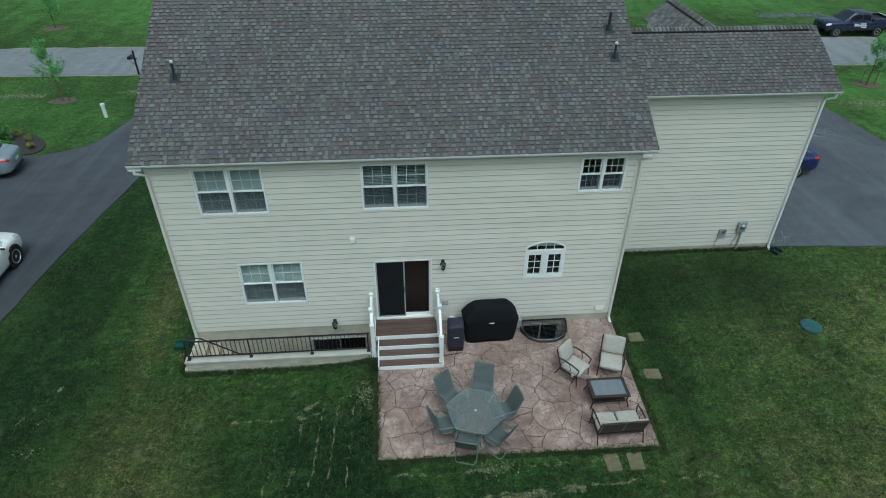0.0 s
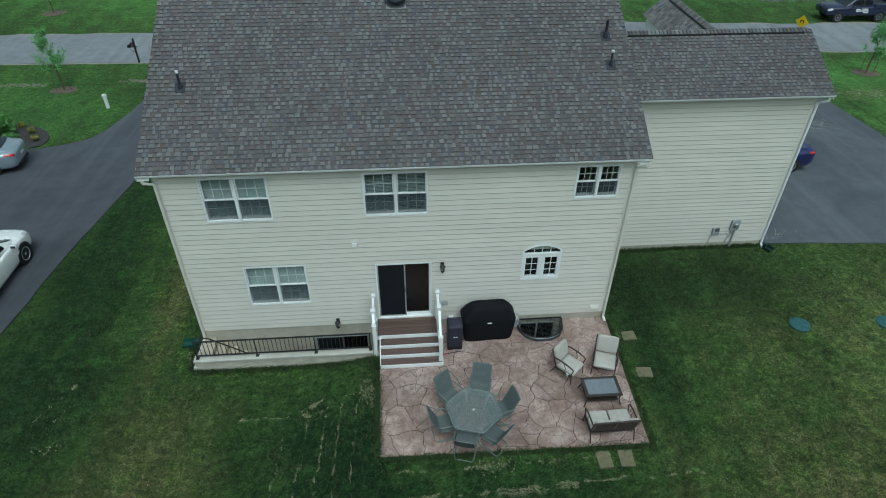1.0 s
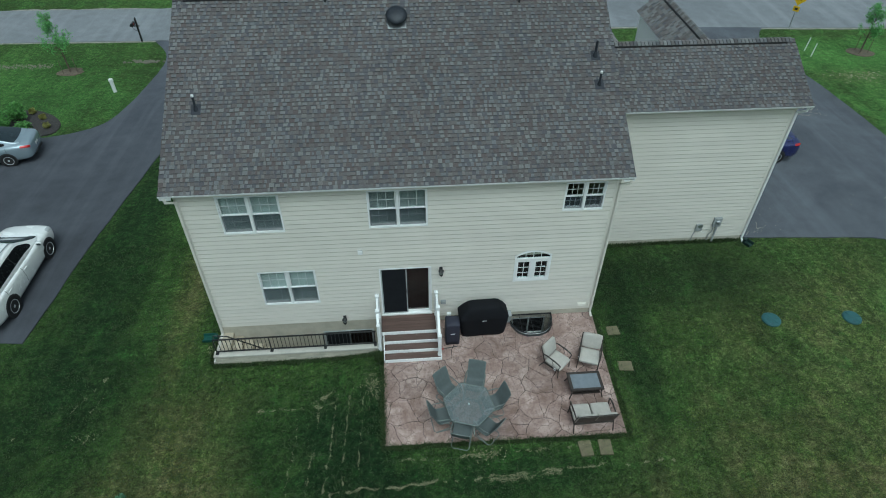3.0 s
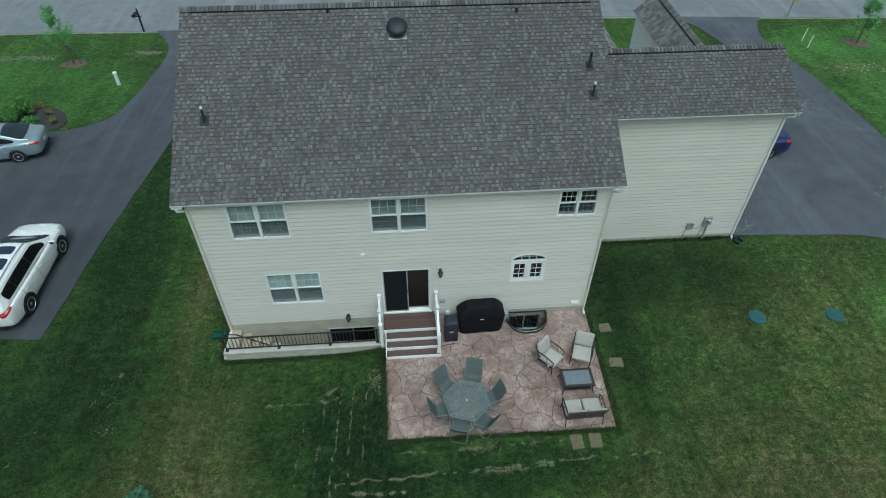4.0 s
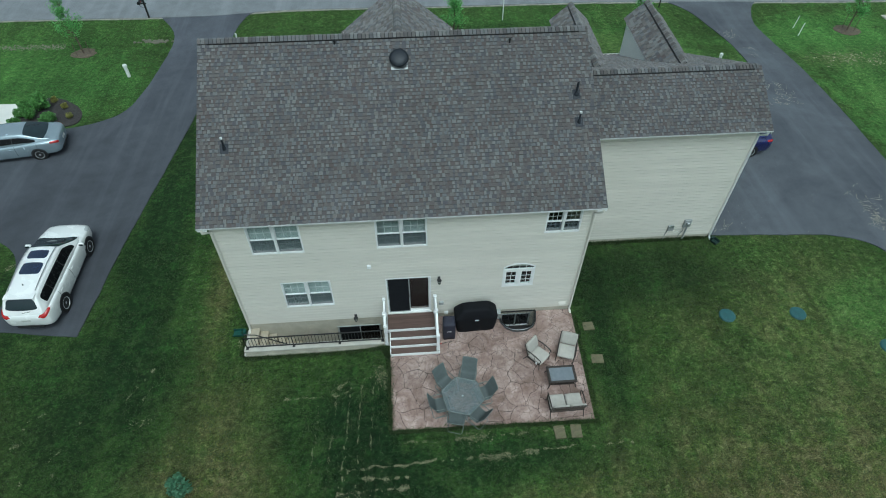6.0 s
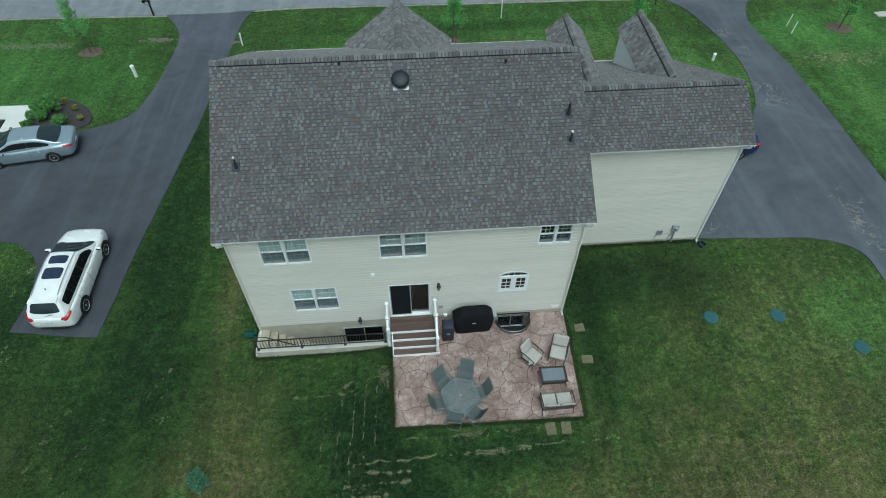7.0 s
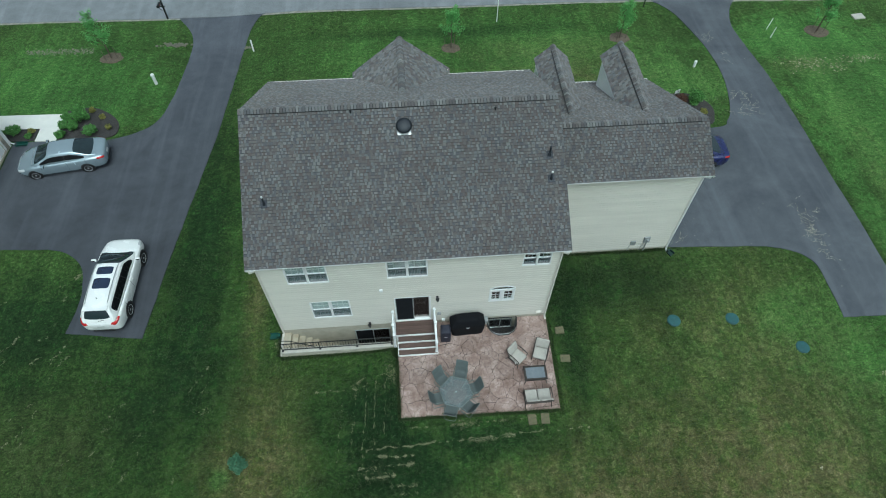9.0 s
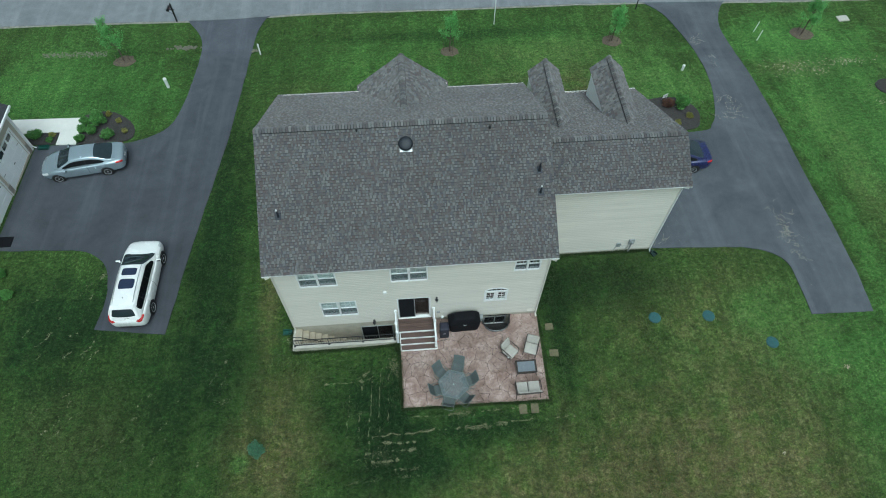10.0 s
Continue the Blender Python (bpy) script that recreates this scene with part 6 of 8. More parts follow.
# ---- things in the back lawn ----
for k, (x, y, w, d, a) in enumerate(((6.70, -0.80, 0.42, 0.36, 3), (6.72, -2.20, 0.44, 0.36, -4), (4.80, -4.86, 0.36, 0.46, 2), (5.36, -4.86, 0.36, 0.46, -3))):
    g = Geo().cbox(-w / 2, -d / 2, -0.06, w / 2, d / 2, 0.02, 0.012)
    tagged(part("paver", g, PAVER, None, m=pose(x, y, ground_z(x, y) + 0.005, 0, 0, a)), "tan concrete paver sunk in the grass", "paver", "lawn pavers")
for x, y in ((12.18, -0.69), (14.97, -0.78), (17.77, -2.41)):
    v = thing("septic_lid", "round blue-green plastic septic lid in the lawn", "septic lid", pose(x, y, ground_z(x, y)), "septic lids")
    part("riser", Geo().lathe([(0.31, -0.1), (0.31, 0.03), (0.28, 0.035)], 32), LID_GREEN, v)
    part("cover", Geo().lathe([(0.295, 0.025), (0.295, 0.045), (0.26, 0.06), (0.10, 0.068), (0.01, 0.07)], 32), LID_GREEN, v)
    for k in range(6):
        a = math.pi * k / 3
        part("rib", Geo().box(0.08, -0.010, 0.05, 0.26, 0.010, 0.072, Matrix.Rotation(a, 4, "Z")), LID_GREEN, v)
for x, y, a, l, hue in ((-6.25, -0.10, 180, 0.40, SPOUT_GREEN), (13.05, 3.2, -60, 0.26, SPOUT_DARK)):
    v = thing("splash_spout", "green plastic downspout extension on the grass", "downspout extension", pose(x, y, ground_z(x, y) + 0.02, 0, 0, a), "downspout extensions")
    part("trough", Geo().prism([(-0.13, 0.0), (0.13, 0.0), (0.15, 0.12), (0.13, 0.12), (0.115, 0.015), (-0.115, 0.015), (-0.13, 0.12), (-0.15, 0.12)], 0.0, l, "x"), hue, v)
    part("collar", Geo().cbox(-0.08, -0.08, 0.0, 0.02, 0.08, 0.18, 0.012), hue, v)

# ---- vehicles ----
PAINT_WHITE = plain("white_car_paint", (0.88, 0.885, 0.875), 0.25, vary=0.02, scale=2, bumps=0, coat=0.9)
PAINT_SILVER = plain("silver_blue_paint", (0.37, 0.445, 0.495), 0.22, metal=0.5, vary=0.03, scale=2, bumps=0, coat=0.9)
PAINT_BLUE = plain("blue_car_paint", (0.010, 0.015, 0.095), 0.28, metal=0.2, vary=0.03, scale=2, bumps=0, coat=0.9)
PAINT_NAVY = plain("navy_truck_paint", (0.010, 0.015, 0.055), 0.28, metal=0.2, vary=0.03, scale=2, bumps=0, coat=0.9)
TYRE = plain("tyre_rubber", (0.012, 0.012, 0.013), 0.85, vary=0.2, scale=10)
RIM = plain("alloy_rim", (0.66, 0.67, 0.68), 0.36, metal=0.6, vary=0.08, scale=10, bumps=0)
BLACK_PLASTIC = plain("black_plastic", (0.018, 0.018, 0.019), 0.6, vary=0.2, scale=8)
TAIL = plain("red_tail_lens", (0.42, 0.012, 0.015), 0.15, vary=0.1, bumps=0, coat=0.7)
LAMP_CLEAR = plain("clear_lamp_lens", (0.55, 0.57, 0.58), 0.12, vary=0.1, bumps=0, coat=0.8)
# the blue of the reflected sky is put into this glass colour
SUNROOF = plain("sunroof_glass", (0.016, 0.026, 0.062), 0.04, vary=0.1, bumps=0, coat=0.8)
PLATE = plain("pale_plate", (0.55, 0.56, 0.55), 0.4)


def interp_rows(rows, y):
    ys = [r[0] for r in rows]
    return [float(np.interp(y, ys, [r[k] for r in rows])) for k in range(1, len(rows[0]))]


def row_at(rows, t):
    """Values at a fractional row number, on a smooth curve through the rows."""
    i = max(0, min(int(t), len(rows) - 2))
    f = t - i
    p = [np.array(rows[max(0, min(len(rows) - 1, k))], float) for k in (i - 1, i, i + 1, i + 2)]
    lin = p[1] + (p[2] - p[1]) * f
    cub = 0.5 * (2 * p[1] + (p[2] - p[0]) * f + (2 * p[0] - 5 * p[1] + 4 * p[2] - p[3]) * f * f + (3 * p[1] - p[0] - 3 * p[2] + p[3]) * f ** 3)
    return lin * 0.35 + cub * 0.65


def row_of(rows, y):
    """The fractional row number at a place along the car."""
    ys = [r[0] for r in rows]
    return float(np.interp(y, ys, range(len(rows))))


def body_section(w, zl, zs, zt):
    return [(0.0, zl), (w * 0.82, zl), (w * 0.95, zl + 0.05), (w * 0.985, zl + 0.16), (w, zl + (zs - zl) * 0.55), (w * 0.992, zs - 0.10), (w * 0.97, zs - 0.03), (w * 0.93, zs + 0.012), (w * 0.80, zs + (zt - zs) * 0.55), (w * 0.5, zs + (zt - zs) * 0.92), (0.0, zt)]


def cab_section(wb, zb, wr, zt):
    """Half profile of the cabin: side, rounded shoulder, crowned roof."""
    h = max(zt - zb, 0.002)
    lean = (wb - wr) * min(1.0, h / 0.62)
    w = wb - lean
    r = min(0.12, h * 0.35)
    crown = min(0.05, h * 0.12)
    pts = [(wb, zb), (wb - lean * 0.30, zb + (h - r - crown) * 0.33), (wb - lean * 0.64, zb + (h - r - crown) * 0.68), (w, zt - r - crown)]
    for q in (0.3, 0.65, 1.0):
        a = q * math.pi / 2
        pts.append((w - r * 1.25 * (1 - math.cos(a)), zt - crown - r + r * math.sin(a)))
    x = pts[-1][0]
    return pts + [(x * 0.66, zt - crown * 0.44), (x * 0.33, zt - crown * 0.11), (0.0, zt)]


def surface_point(rows, section, t, q):
    """q runs along the half profile; its sign picks the side."""
    a = row_at(rows, t)
    half = section(*a[1:])
    i = max(0, min(int(abs(q)), len(half) - 2))
    f = abs(q) - i
    x = half[i][0] + (half[i + 1][0] - half[i][0]) * f
    z = half[i][1] + (half[i + 1][1] - half[i][1]) * f
    return Vector((x if q >= 0 else -x, a[0], z))


def shell(rows, section, per=4):
    g = Geo()
    count = (len(rows) - 1) * per
    for k in range(count + 1):
        a = row_at(rows, k / per)
        half = section(*a[1:])
        ring = half + [(-x, z) for x, z in half[::-1] if x > 1e-6]
        n = len(ring)
        g.v += [(x, a[0], z) for x, z in ring]
    for i in range(count):
        for k in range(n):
            g.f.append((i * n + k, i * n + (k + 1) % n, (i + 1) * n + (k + 1) % n, (i + 1) * n + k))
    g.f.append(tuple(range(n)))
    g.f.append(tuple(range(len(g.v) - n, len(g.v)))[::-1])
    return g


def sheet(name, rows, section, edge, mat, parent, label="", n=10, m=10, lift=0.006):
    """A panel laid just over a shell; edge(u, v) gives its (t, q) for u, v from 0 to 1. Rounded at its corners."""
    e = 0.02
    bm = bmesh.new()
    grid = []
    for i in range(n + 1):
        line = []
        for j in range(m + 1):
            u, v = i / n, j / m
            # round the corners of the square
            cu, cv = 2 * u - 1, 2 * v - 1
            k = 1 - 0.10 * (abs(cu) ** 4) * (abs(cv) ** 4)
            u, v = (cu * k + 1) / 2, (cv * k + 1) / 2
            P = lambda a, b: surface_point(rows, section, *edge(a, b))
            p = P(u, v)
            d1 = P(min(u + e, 1), v) - P(max(u - e, 0), v)
            d2 = P(u, min(v + e, 1)) - P(u, max(v - e, 0))
            nor = d1.cross(d2)
            nor = nor.normalized() if nor.length > 1e-9 else Vector((0, 0, 1))
            if nor.dot(p - Vector((0, p.y * 0.75, 0.6))) < 0:
                nor = -nor
            line.append(bm.verts.new(p + nor * lift))
        grid.append(line)
    for i in range(n):
        for j in range(m):
            bm.faces.new((grid[i][j], grid[i + 1][j], grid[i + 1][j + 1], grid[i][j + 1]))
    bmesh.ops.recalc_face_normals(bm, faces=bm.faces[:])
    return part(name, bm, mat, parent, label, smooth=True)


def wheel(car, x, y, r, w):
    s = 1 if x > 0 else -1
    m = Matrix.Translation((x, y, r)) @ Matrix.Rotation(radians(90 * s), 4, "Y")
    t = part("wheel", Geo().lathe([(r * 0.62, -w), (r * 0.92, -w), (r, -w * 0.75), (r, -w * 0.05), (r * 0.94, 0.0), (r * 0.66, 0.0), (r * 0.64, -0.03)], 28, m), TYRE, car, smooth=True)
    part("rim", Geo().lathe([(r * 0.65, -0.05), (r * 0.65, -0.01), (r * 0.60, -0.005), (r * 0.57, -0.04), (0.02, -0.045)], 28, m), BLACK_PLASTIC, t)
    for k in range(10):
        part("spoke", Geo().box(0.03, -0.022, -0.045, r * 0.60, 0.022, -0.016, m @ Matrix.Rotation(2 * math.pi * k / 10 + 0.06 * (-1) ** k, 4, "Z")), RIM, t)
    part("rim_edge", Geo().lathe([(r * 0.57, -0.03), (r * 0.66, -0.012), (r * 0.66, 0.002), (r * 0.60, 0.002), (r * 0.57, -0.03)], 28, m, False), RIM, t)
    part("hub", Geo().lathe([(r * 0.16, -0.05), (r * 0.16, -0.012), (r * 0.1, -0.004)], 14, m), RIM, t)


def car(name, label, cat, m, rows, cab, paint, axles, wheel_r, screen, rear, sides, rear_half=6.0, sunroofs=(), rails=False):
    """rows: body stations (y, half width, sill, shoulder, top). cab: cabin stations (y, waist half width, waist z, roof half width, roof z), tail first.
    screen, rear: (row of the foot, row of the head). sides: spans of rows for the side windows."""
    c = thing(name, label, cat, m)
    part("body", shell(rows, body_section), paint, c, smooth=True)
    cabin = part("cabin", shell(cab, cab_section, 5), paint, c, smooth=True)
    B, C = (rows, body_section), (cab, cab_section)
    span = lambda a, b: (lambda u: a + (b - a) * u)
    q_w = lambda v, lo: lo + (9.0 - lo) * (1 - abs(2 * v - 1))
    across = lambda v, lo: (1 if v >= 0.5 else -1) * (lo + (9.0 - lo) * (1 - abs(2 * v - 1)))
    for nm, (foot, head), lo, text in (("windscreen", screen, 4.6, "dark windscreen"), ("rear_window", rear, rear_half, "dark rear window")):
        def edge(u, v, foot=foot, head=head, lo=lo):
            bow = 0.25 * (abs(2 * v - 1) ** 2)
            f = foot + (head - foot) * bow * 0.5
            return f + (head - f) * u, across(v, lo)
        sheet(nm, *C, edge, CAR_GLASS, c, text, 10, 16)
    for s in (1, -1):
        sheet("window_surround", *C, lambda u, v, s=s: (sides[0][0] - 0.06 + (sides[-1][1] - sides[0][0] + 0.12) * u, s * (0.86 + 1.98 * v)), BLACK_PLASTIC, c, "", 24, 6, 0.003)
        for a, b in sides:
            sheet("side_window", *C, lambda u, v, a=a, b=b, s=s: (a + (b - a) * u, s * (0.94 + 1.82 * v)), SIDE_GLASS, c, "", 10, 6)
        y = row_at(cab, screen[0])[0] - 0.50
        w, zs = interp_rows(rows, y)[0], interp_rows(rows, y)[2]
        arm = part("mirror", Geo().cbox(min(s * w * 0.97, s * (w + 0.20)), y - 0.05, zs + 0.02, max(s * w * 0.97, s * (w + 0.20)), y + 0.07, zs + 0.16, 0.045), paint, c, smooth=True)
        part("mirror_glass", Geo().cbox(min(s * (w + 0.03), s * (w + 0.18)), y - 0.056, zs + 0.05, max(s * (w + 0.03), s * (w + 0.18)), y - 0.048, zs + 0.14, 0.003), CAR_GLASS, arm)
        for a, b in sides[-2:]:
            y = row_at(cab, a)[0] + 0.14
            w, zs = interp_rows(rows, y)[0], interp_rows(rows, y)[2]
            part("door_handle", Geo().cbox(min(s * (w * 0.97), s * (w + 0.018)), y - 0.09, zs - 0.15, max(s * (w * 0.97), s * (w + 0.018)), y + 0.09, zs - 0.12, 0.006), paint, c)
            # the joint behind each door
            t = row_of(rows, row_at(cab, a)[0] - 0.03)
            sheet("door_joint", *B, lambda u, v, t=t, s=s: (t + 0.006 * u * (len(rows) - 1) / 5, s * (3.0 + 4.0 * v)), BLACK_PLASTIC, c, "", 1, 8, 0.002)
        for ay in axles:
            w = interp_rows(rows, ay)[0]
            part("wheel_arch", Geo().lathe([(wheel_r * 1.12, -0.30), (wheel_r * 1.12, 0.004), (wheel_r * 1.06, 0.006), (0.01, 0.003)], 28, Matrix.Translation((s * w * 0.998, ay, wheel_r + 0.02)) @ Matrix.Rotation(radians(90 * s), 4, "Y")), BLACK_PLASTIC, c)
            wheel(c, s * (w + 0.012), ay, wheel_r, 0.21)
    for y0, y1, half in sunroofs:
        t0, t1 = row_of(cab, y0), row_of(cab, y1)
        sheet("sunroof", *C, lambda u, v, t0=t0, t1=t1: (t0 + (t1 - t0) * u, across(v, half)), SUNROOF, c, "dark sunroof glass", 8, 12, 0.007)
    if rails:
        for s in (-1, 1):
            t0, t1 = rails
            pts = [surface_point(*C, t0 + (t1 - t0) * k / 8, s * 5.6) + Vector((0, 0, 0.015 + 0.05 * min(1, 4 * (k / 8) * (1 - k / 8)))) for k in range(9)]
            part("roof_rail", Geo().tube(pts, 0.016, 6), GALV, c)
    return c


def lamps(c, rows, tail, head, plate_z):
    """tail, head: y from, y to, q from, q to on the body's shell."""
    B = (rows, body_section)
    y0, y1 = rows[0][0], rows[-1][0]
    for s in (-1, 1):
        for nm, (a, b, p, q), mat, text in (("tail_lamp", tail, TAIL, "red tail lamp"), ("headlamp", head, LAMP_CLEAR, "clear headlamp")):
            ta, tb = row_of(rows, a), row_of(rows, b)
            sheet(nm, *B, lambda u, v, ta=ta, tb=tb, p=p, q=q, s=s: (ta + (tb - ta) * u, s * (p + (q - p) * v)), mat, c, text, 8, 6, 0.006)
    part("number_plate", Geo().cbox(-0.17, y0 - 0.012, plate_z, 0.17, y0 + 0.05, plate_z + 0.11, 0.006), PLATE, c)
    zf = rows[-1][4]
    part("grille", Geo().cbox(-0.26, y1 - 0.06, zf - 0.16, 0.26, y1 + 0.006, zf - 0.03, 0.02), BLACK_PLASTIC, c)
    part("bumper_insert", Geo().cbox(-0.5, y0 + 0.0, 0.28, 0.5, y0 + 0.12, 0.38, 0.02), BLACK_PLASTIC, c)


def stand(x, y, rz):
    return pose(x, y, ground_z(x, y) + 0.036, 0, 0, rz)


suv_rows = [(-2.50, 0.58, 0.46, 0.82, 0.86), (-2.47, 0.74, 0.38, 0.88, 0.93), (-2.40, 0.84, 0.32, 0.95, 1.00), (-2.25, 0.90, 0.27, 1.02, 1.06), (-1.9, 0.955, 0.25, 1.06, 1.10), (-1.3, 0.97, 0.24, 1.05, 1.10), (-0.5, 0.965, 0.23, 1.03, 1.07), (0.4, 0.965, 0.23, 1.00, 1.05), (1.1, 0.965, 0.24, 0.98, 1.08),
            (1.6, 0.955, 0.25, 0.93, 1.06), (1.95, 0.915, 0.27, 0.86, 0.99), (2.2, 0.88, 0.28, 0.80, 0.92), (2.36, 0.79, 0.31, 0.73, 0.83), (2.45, 0.67, 0.34, 0.66, 0.73), (2.49, 0.53, 0.38, 0.58, 0.64), (2.50, 0.42, 0.42, 0.52, 0.57)]
suv_cab = [(-2.43, 0.64, 0.98, 0.62, 1.00), (-2.38, 0.73, 1.00, 0.64, 1.10), (-2.24, 0.81, 1.02, 0.64, 1.36), (-2.08, 0.86, 1.03, 0.63, 1.60), (-1.90, 0.87, 1.03, 0.62, 1.665), (-1.4, 0.885, 1.02, 0.63, 1.70), (-0.6, 0.89, 1.01, 0.64, 1.715), (0.05, 0.89, 1.00, 0.64, 1.70), (0.42, 0.885, 0.99, 0.63, 1.655), (0.80, 0.875, 0.99, 0.63, 1.44), (1.15, 0.86, 1.00, 0.64, 1.20), (1.42, 0.80, 1.00, 0.66, 1.055), (1.60, 0.70, 0.98, 0.66, 1.03)]
suv = car("suv", "white family suv with two sunroofs, parked on the driveway", "car", stand(-14.36, 3.36, -1), suv_rows, suv_cab, PAINT_WHITE, (1.50, -1.45), 0.375, (11.3, 7.95), (1.25, 2.9), ((3.7, 5.02), (5.05, 6.52), (6.55, 9.2)), 6.1, ((0.17, -0.27, 6.7), (-0.47, -1.03, 6.6)), (4.3, 8.0))
lamps(suv, suv_rows, (-2.485, -2.13, 5.7, 8.3), (2.36, 1.92, 5.6, 7.6), 0.66)
part("spoiler", Geo().cbox(-0.56, -2.16, 1.60, 0.56, -1.92, 1.64, 0.018), PAINT_WHITE, suv)
part("antenna", Geo().lathe([(0.028, -0.02), (0.014, 0.04), (0.004, 0.08)], 8, Matrix.Translation((0, -1.55, 1.70))), BLACK_PLASTIC, suv)
part("rear_wiper", Geo().tube([(0.0, -2.42, 1.09), (0.30, -2.39, 1.13)], 0.010, 6), BLACK_PLASTIC, suv)

sedan_rows = [(-2.42, 0.52, 0.46, 0.78, 0.84), (-2.39, 0.68, 0.38, 0.85, 0.93), (-2.30, 0.80, 0.30, 0.91, 1.01), (-2.05, 0.88, 0.25, 0.94, 1.05), (-1.5, 0.915, 0.22, 0.95, 1.05), (-0.9, 0.915, 0.20, 0.93, 1.00), (0.0, 0.915, 0.20, 0.91, 0.96), (0.9, 0.915, 0.20, 0.89, 0.97),
              (1.3, 0.91, 0.20, 0.87, 0.97), (1.65, 0.89, 0.22, 0.82, 0.92), (1.95, 0.84, 0.24, 0.75, 0.85), (2.18, 0.75, 0.27, 0.67, 0.76), (2.32, 0.62, 0.31, 0.60, 0.67), (2.40, 0.46, 0.35, 0.54, 0.60), (2.42, 0.32, 0.40, 0.50, 0.55)]
sedan_cab = [(-2.02, 0.64, 0.99, 0.58, 1.04), (-1.78, 0.72, 0.97, 0.58, 1.10), (-1.45, 0.79, 0.95, 0.57, 1.22), (-1.10, 0.815, 0.93, 0.565, 1.35), (-0.75, 0.825, 0.92, 0.565, 1.425), (-0.35, 0.83, 0.91, 0.575, 1.455), (0.15, 0.83, 0.90, 0.58, 1.45), (0.48, 0.825, 0.90, 0.58, 1.40), (0.85, 0.82, 0.90, 0.58, 1.23), (1.20, 0.80, 0.90, 0.60, 1.05), (1.45, 0.72, 0.90, 0.60, 0.975)]
def four_door(label, m, paint):
    v = car("sedan", label, "car", m, sedan_rows, sedan_cab, paint, (1.45, -1.34), 0.325, (9.3, 7.0), (0.75, 3.6), ((2.2, 4.93), (4.97, 8.3)), 5.0)
    lamps(v, sedan_rows, (-2.38, -2.0, 5.4, 7.2), (2.30, 1.85, 5.4, 7.4), 0.62)
    return v


four_door("silver-blue four-door sedan parked on the driveway", stand(-19.34, 12.27, 97.8), PAINT_SILVER)
four_door("dark blue sedan parked nose to the garage", stand(15.68, 9.62, 90), PAINT_BLUE)

truck_rows = [(-2.62, 0.84, 0.52, 1.02, 1.04), (-2.58, 0.90, 0.48, 1.08, 1.09), (-1.8, 0.93, 0.44, 1.10, 1.11), (-0.9, 0.94, 0.42, 1.09, 1.11), (0.2, 0.94, 0.42, 1.07, 1.10), (1.0, 0.94, 0.42, 1.06, 1.13), (1.5, 0.935, 0.44, 1.04, 1.15), (2.1, 0.92, 0.46, 1.00, 1.12), (2.42, 0.88, 0.48, 0.95, 1.07), (2.56, 0.80, 0.50, 0.90, 1.01), (2.62, 0.70, 0.54, 0.85, 0.94)]
truck_cab = [(-1.02, 0.84, 1.06, 0.74, 1.08), (-0.98, 0.86, 1.06, 0.73, 1.38), (-0.90, 0.87, 1.06, 0.70, 1.66), (-0.60, 0.88, 1.06, 0.69, 1.74), (0.0, 0.885, 1.05, 0.69, 1.77), (0.40, 0.885, 1.05, 0.69, 1.74), (0.66, 0.88, 1.05, 0.69, 1.59), (0.95, 0.86, 1.05, 0.70, 1.34), (1.25, 0.82, 1.05, 0.70, 1.13)]
truck = car("pickup_truck", "dark blue pickup truck with pale lettering on its door", "truck", stand(35.34, 32.72, 90), truck_rows, truck_cab, PAINT_NAVY, (1.64, -1.64), 0.36, (7.9, 5.3), (0.4, 1.9), ((2.3, 3.7), (3.78, 6.3)), 5.2)
lamps(truck, truck_rows, (-2.60, -2.45, 4.6, 6.6), (2.56, 2.2, 5.0, 7.3), 0.72)
part("bed_floor", Geo().cbox(-0.72, -2.5, 1.06, 0.72, -1.04, 1.125, 0.01), BLACK_PLASTIC, truck)
for s in (-1, 1):
    part("bed_rail", Geo().cbox(min(s * 0.74, s * 0.925), -2.58, 1.02, max(s * 0.74, s * 0.925), -1.02, 1.28, 0.03), PAINT_NAVY, truck)
part("tailgate", Geo().cbox(-0.80, -2.62, 0.96, 0.80, -2.54, 1.28, 0.02), PAINT_NAVY, truck)
part("tailgate_cap", Geo().cbox(-0.78, -2.60, 1.28, 0.78, -2.50, 1.305, 0.008), VINYL_WHITE, truck, "pale tailgate cap")
for y0, y1, z in ((0.42, 0.05, 0.88), (-0.02, -0.50, 0.91), (0.40, -0.58, 0.78), (-0.20, -0.60, 0.66)):
    part("lettering_bar", Geo().cbox(-0.948, min(y0, y1), z, -0.930, max(y0, y1), z + 0.075, 0.003), VINYL_WHITE, truck, "pale lettering bar")
# ---- neighbouring garage, its walk and planting ----
TAN = plain("tan_siding", (0.50, 0.45, 0.37), 0.6, vary=0.06, scale=2, grain=80, bumps=0.1, piece=0.03)
STONE_VENEER = plain("stone_veneer", (0.33, 0.30, 0.26), 0.85, vary=0.3, scale=8, grain=40, bumps=0.6, dist=0.01, piece=0.2)
DARK_ROOF = plain("dark_shingle", (0.045, 0.047, 0.055), 0.9, vary=0.3, scale=5, grain=50, bumps=0.6, dist=0.005)
DOOR_WHITE = plain("white_door_paint", (0.88, 0.89, 0.89), 0.4, vary=0.03, scale=2, grain=100, bumps=0.03)
ng = thing("garage", "tan neighbouring garage with two white panelled doors", "garage", kind="structure")
GX, GF = -23.2, -0.62
doors = [(10.75, 13.55), (7.45, 10.30)]
ops = [(a, GF, b, GF + 2.15) for a, b in doors]
gm = pose(GX, 0, 0, 0, 0, 90)
wm = wall_mesh(ops, 5.9, 14.1, -1.4, 2.55, 0.2)
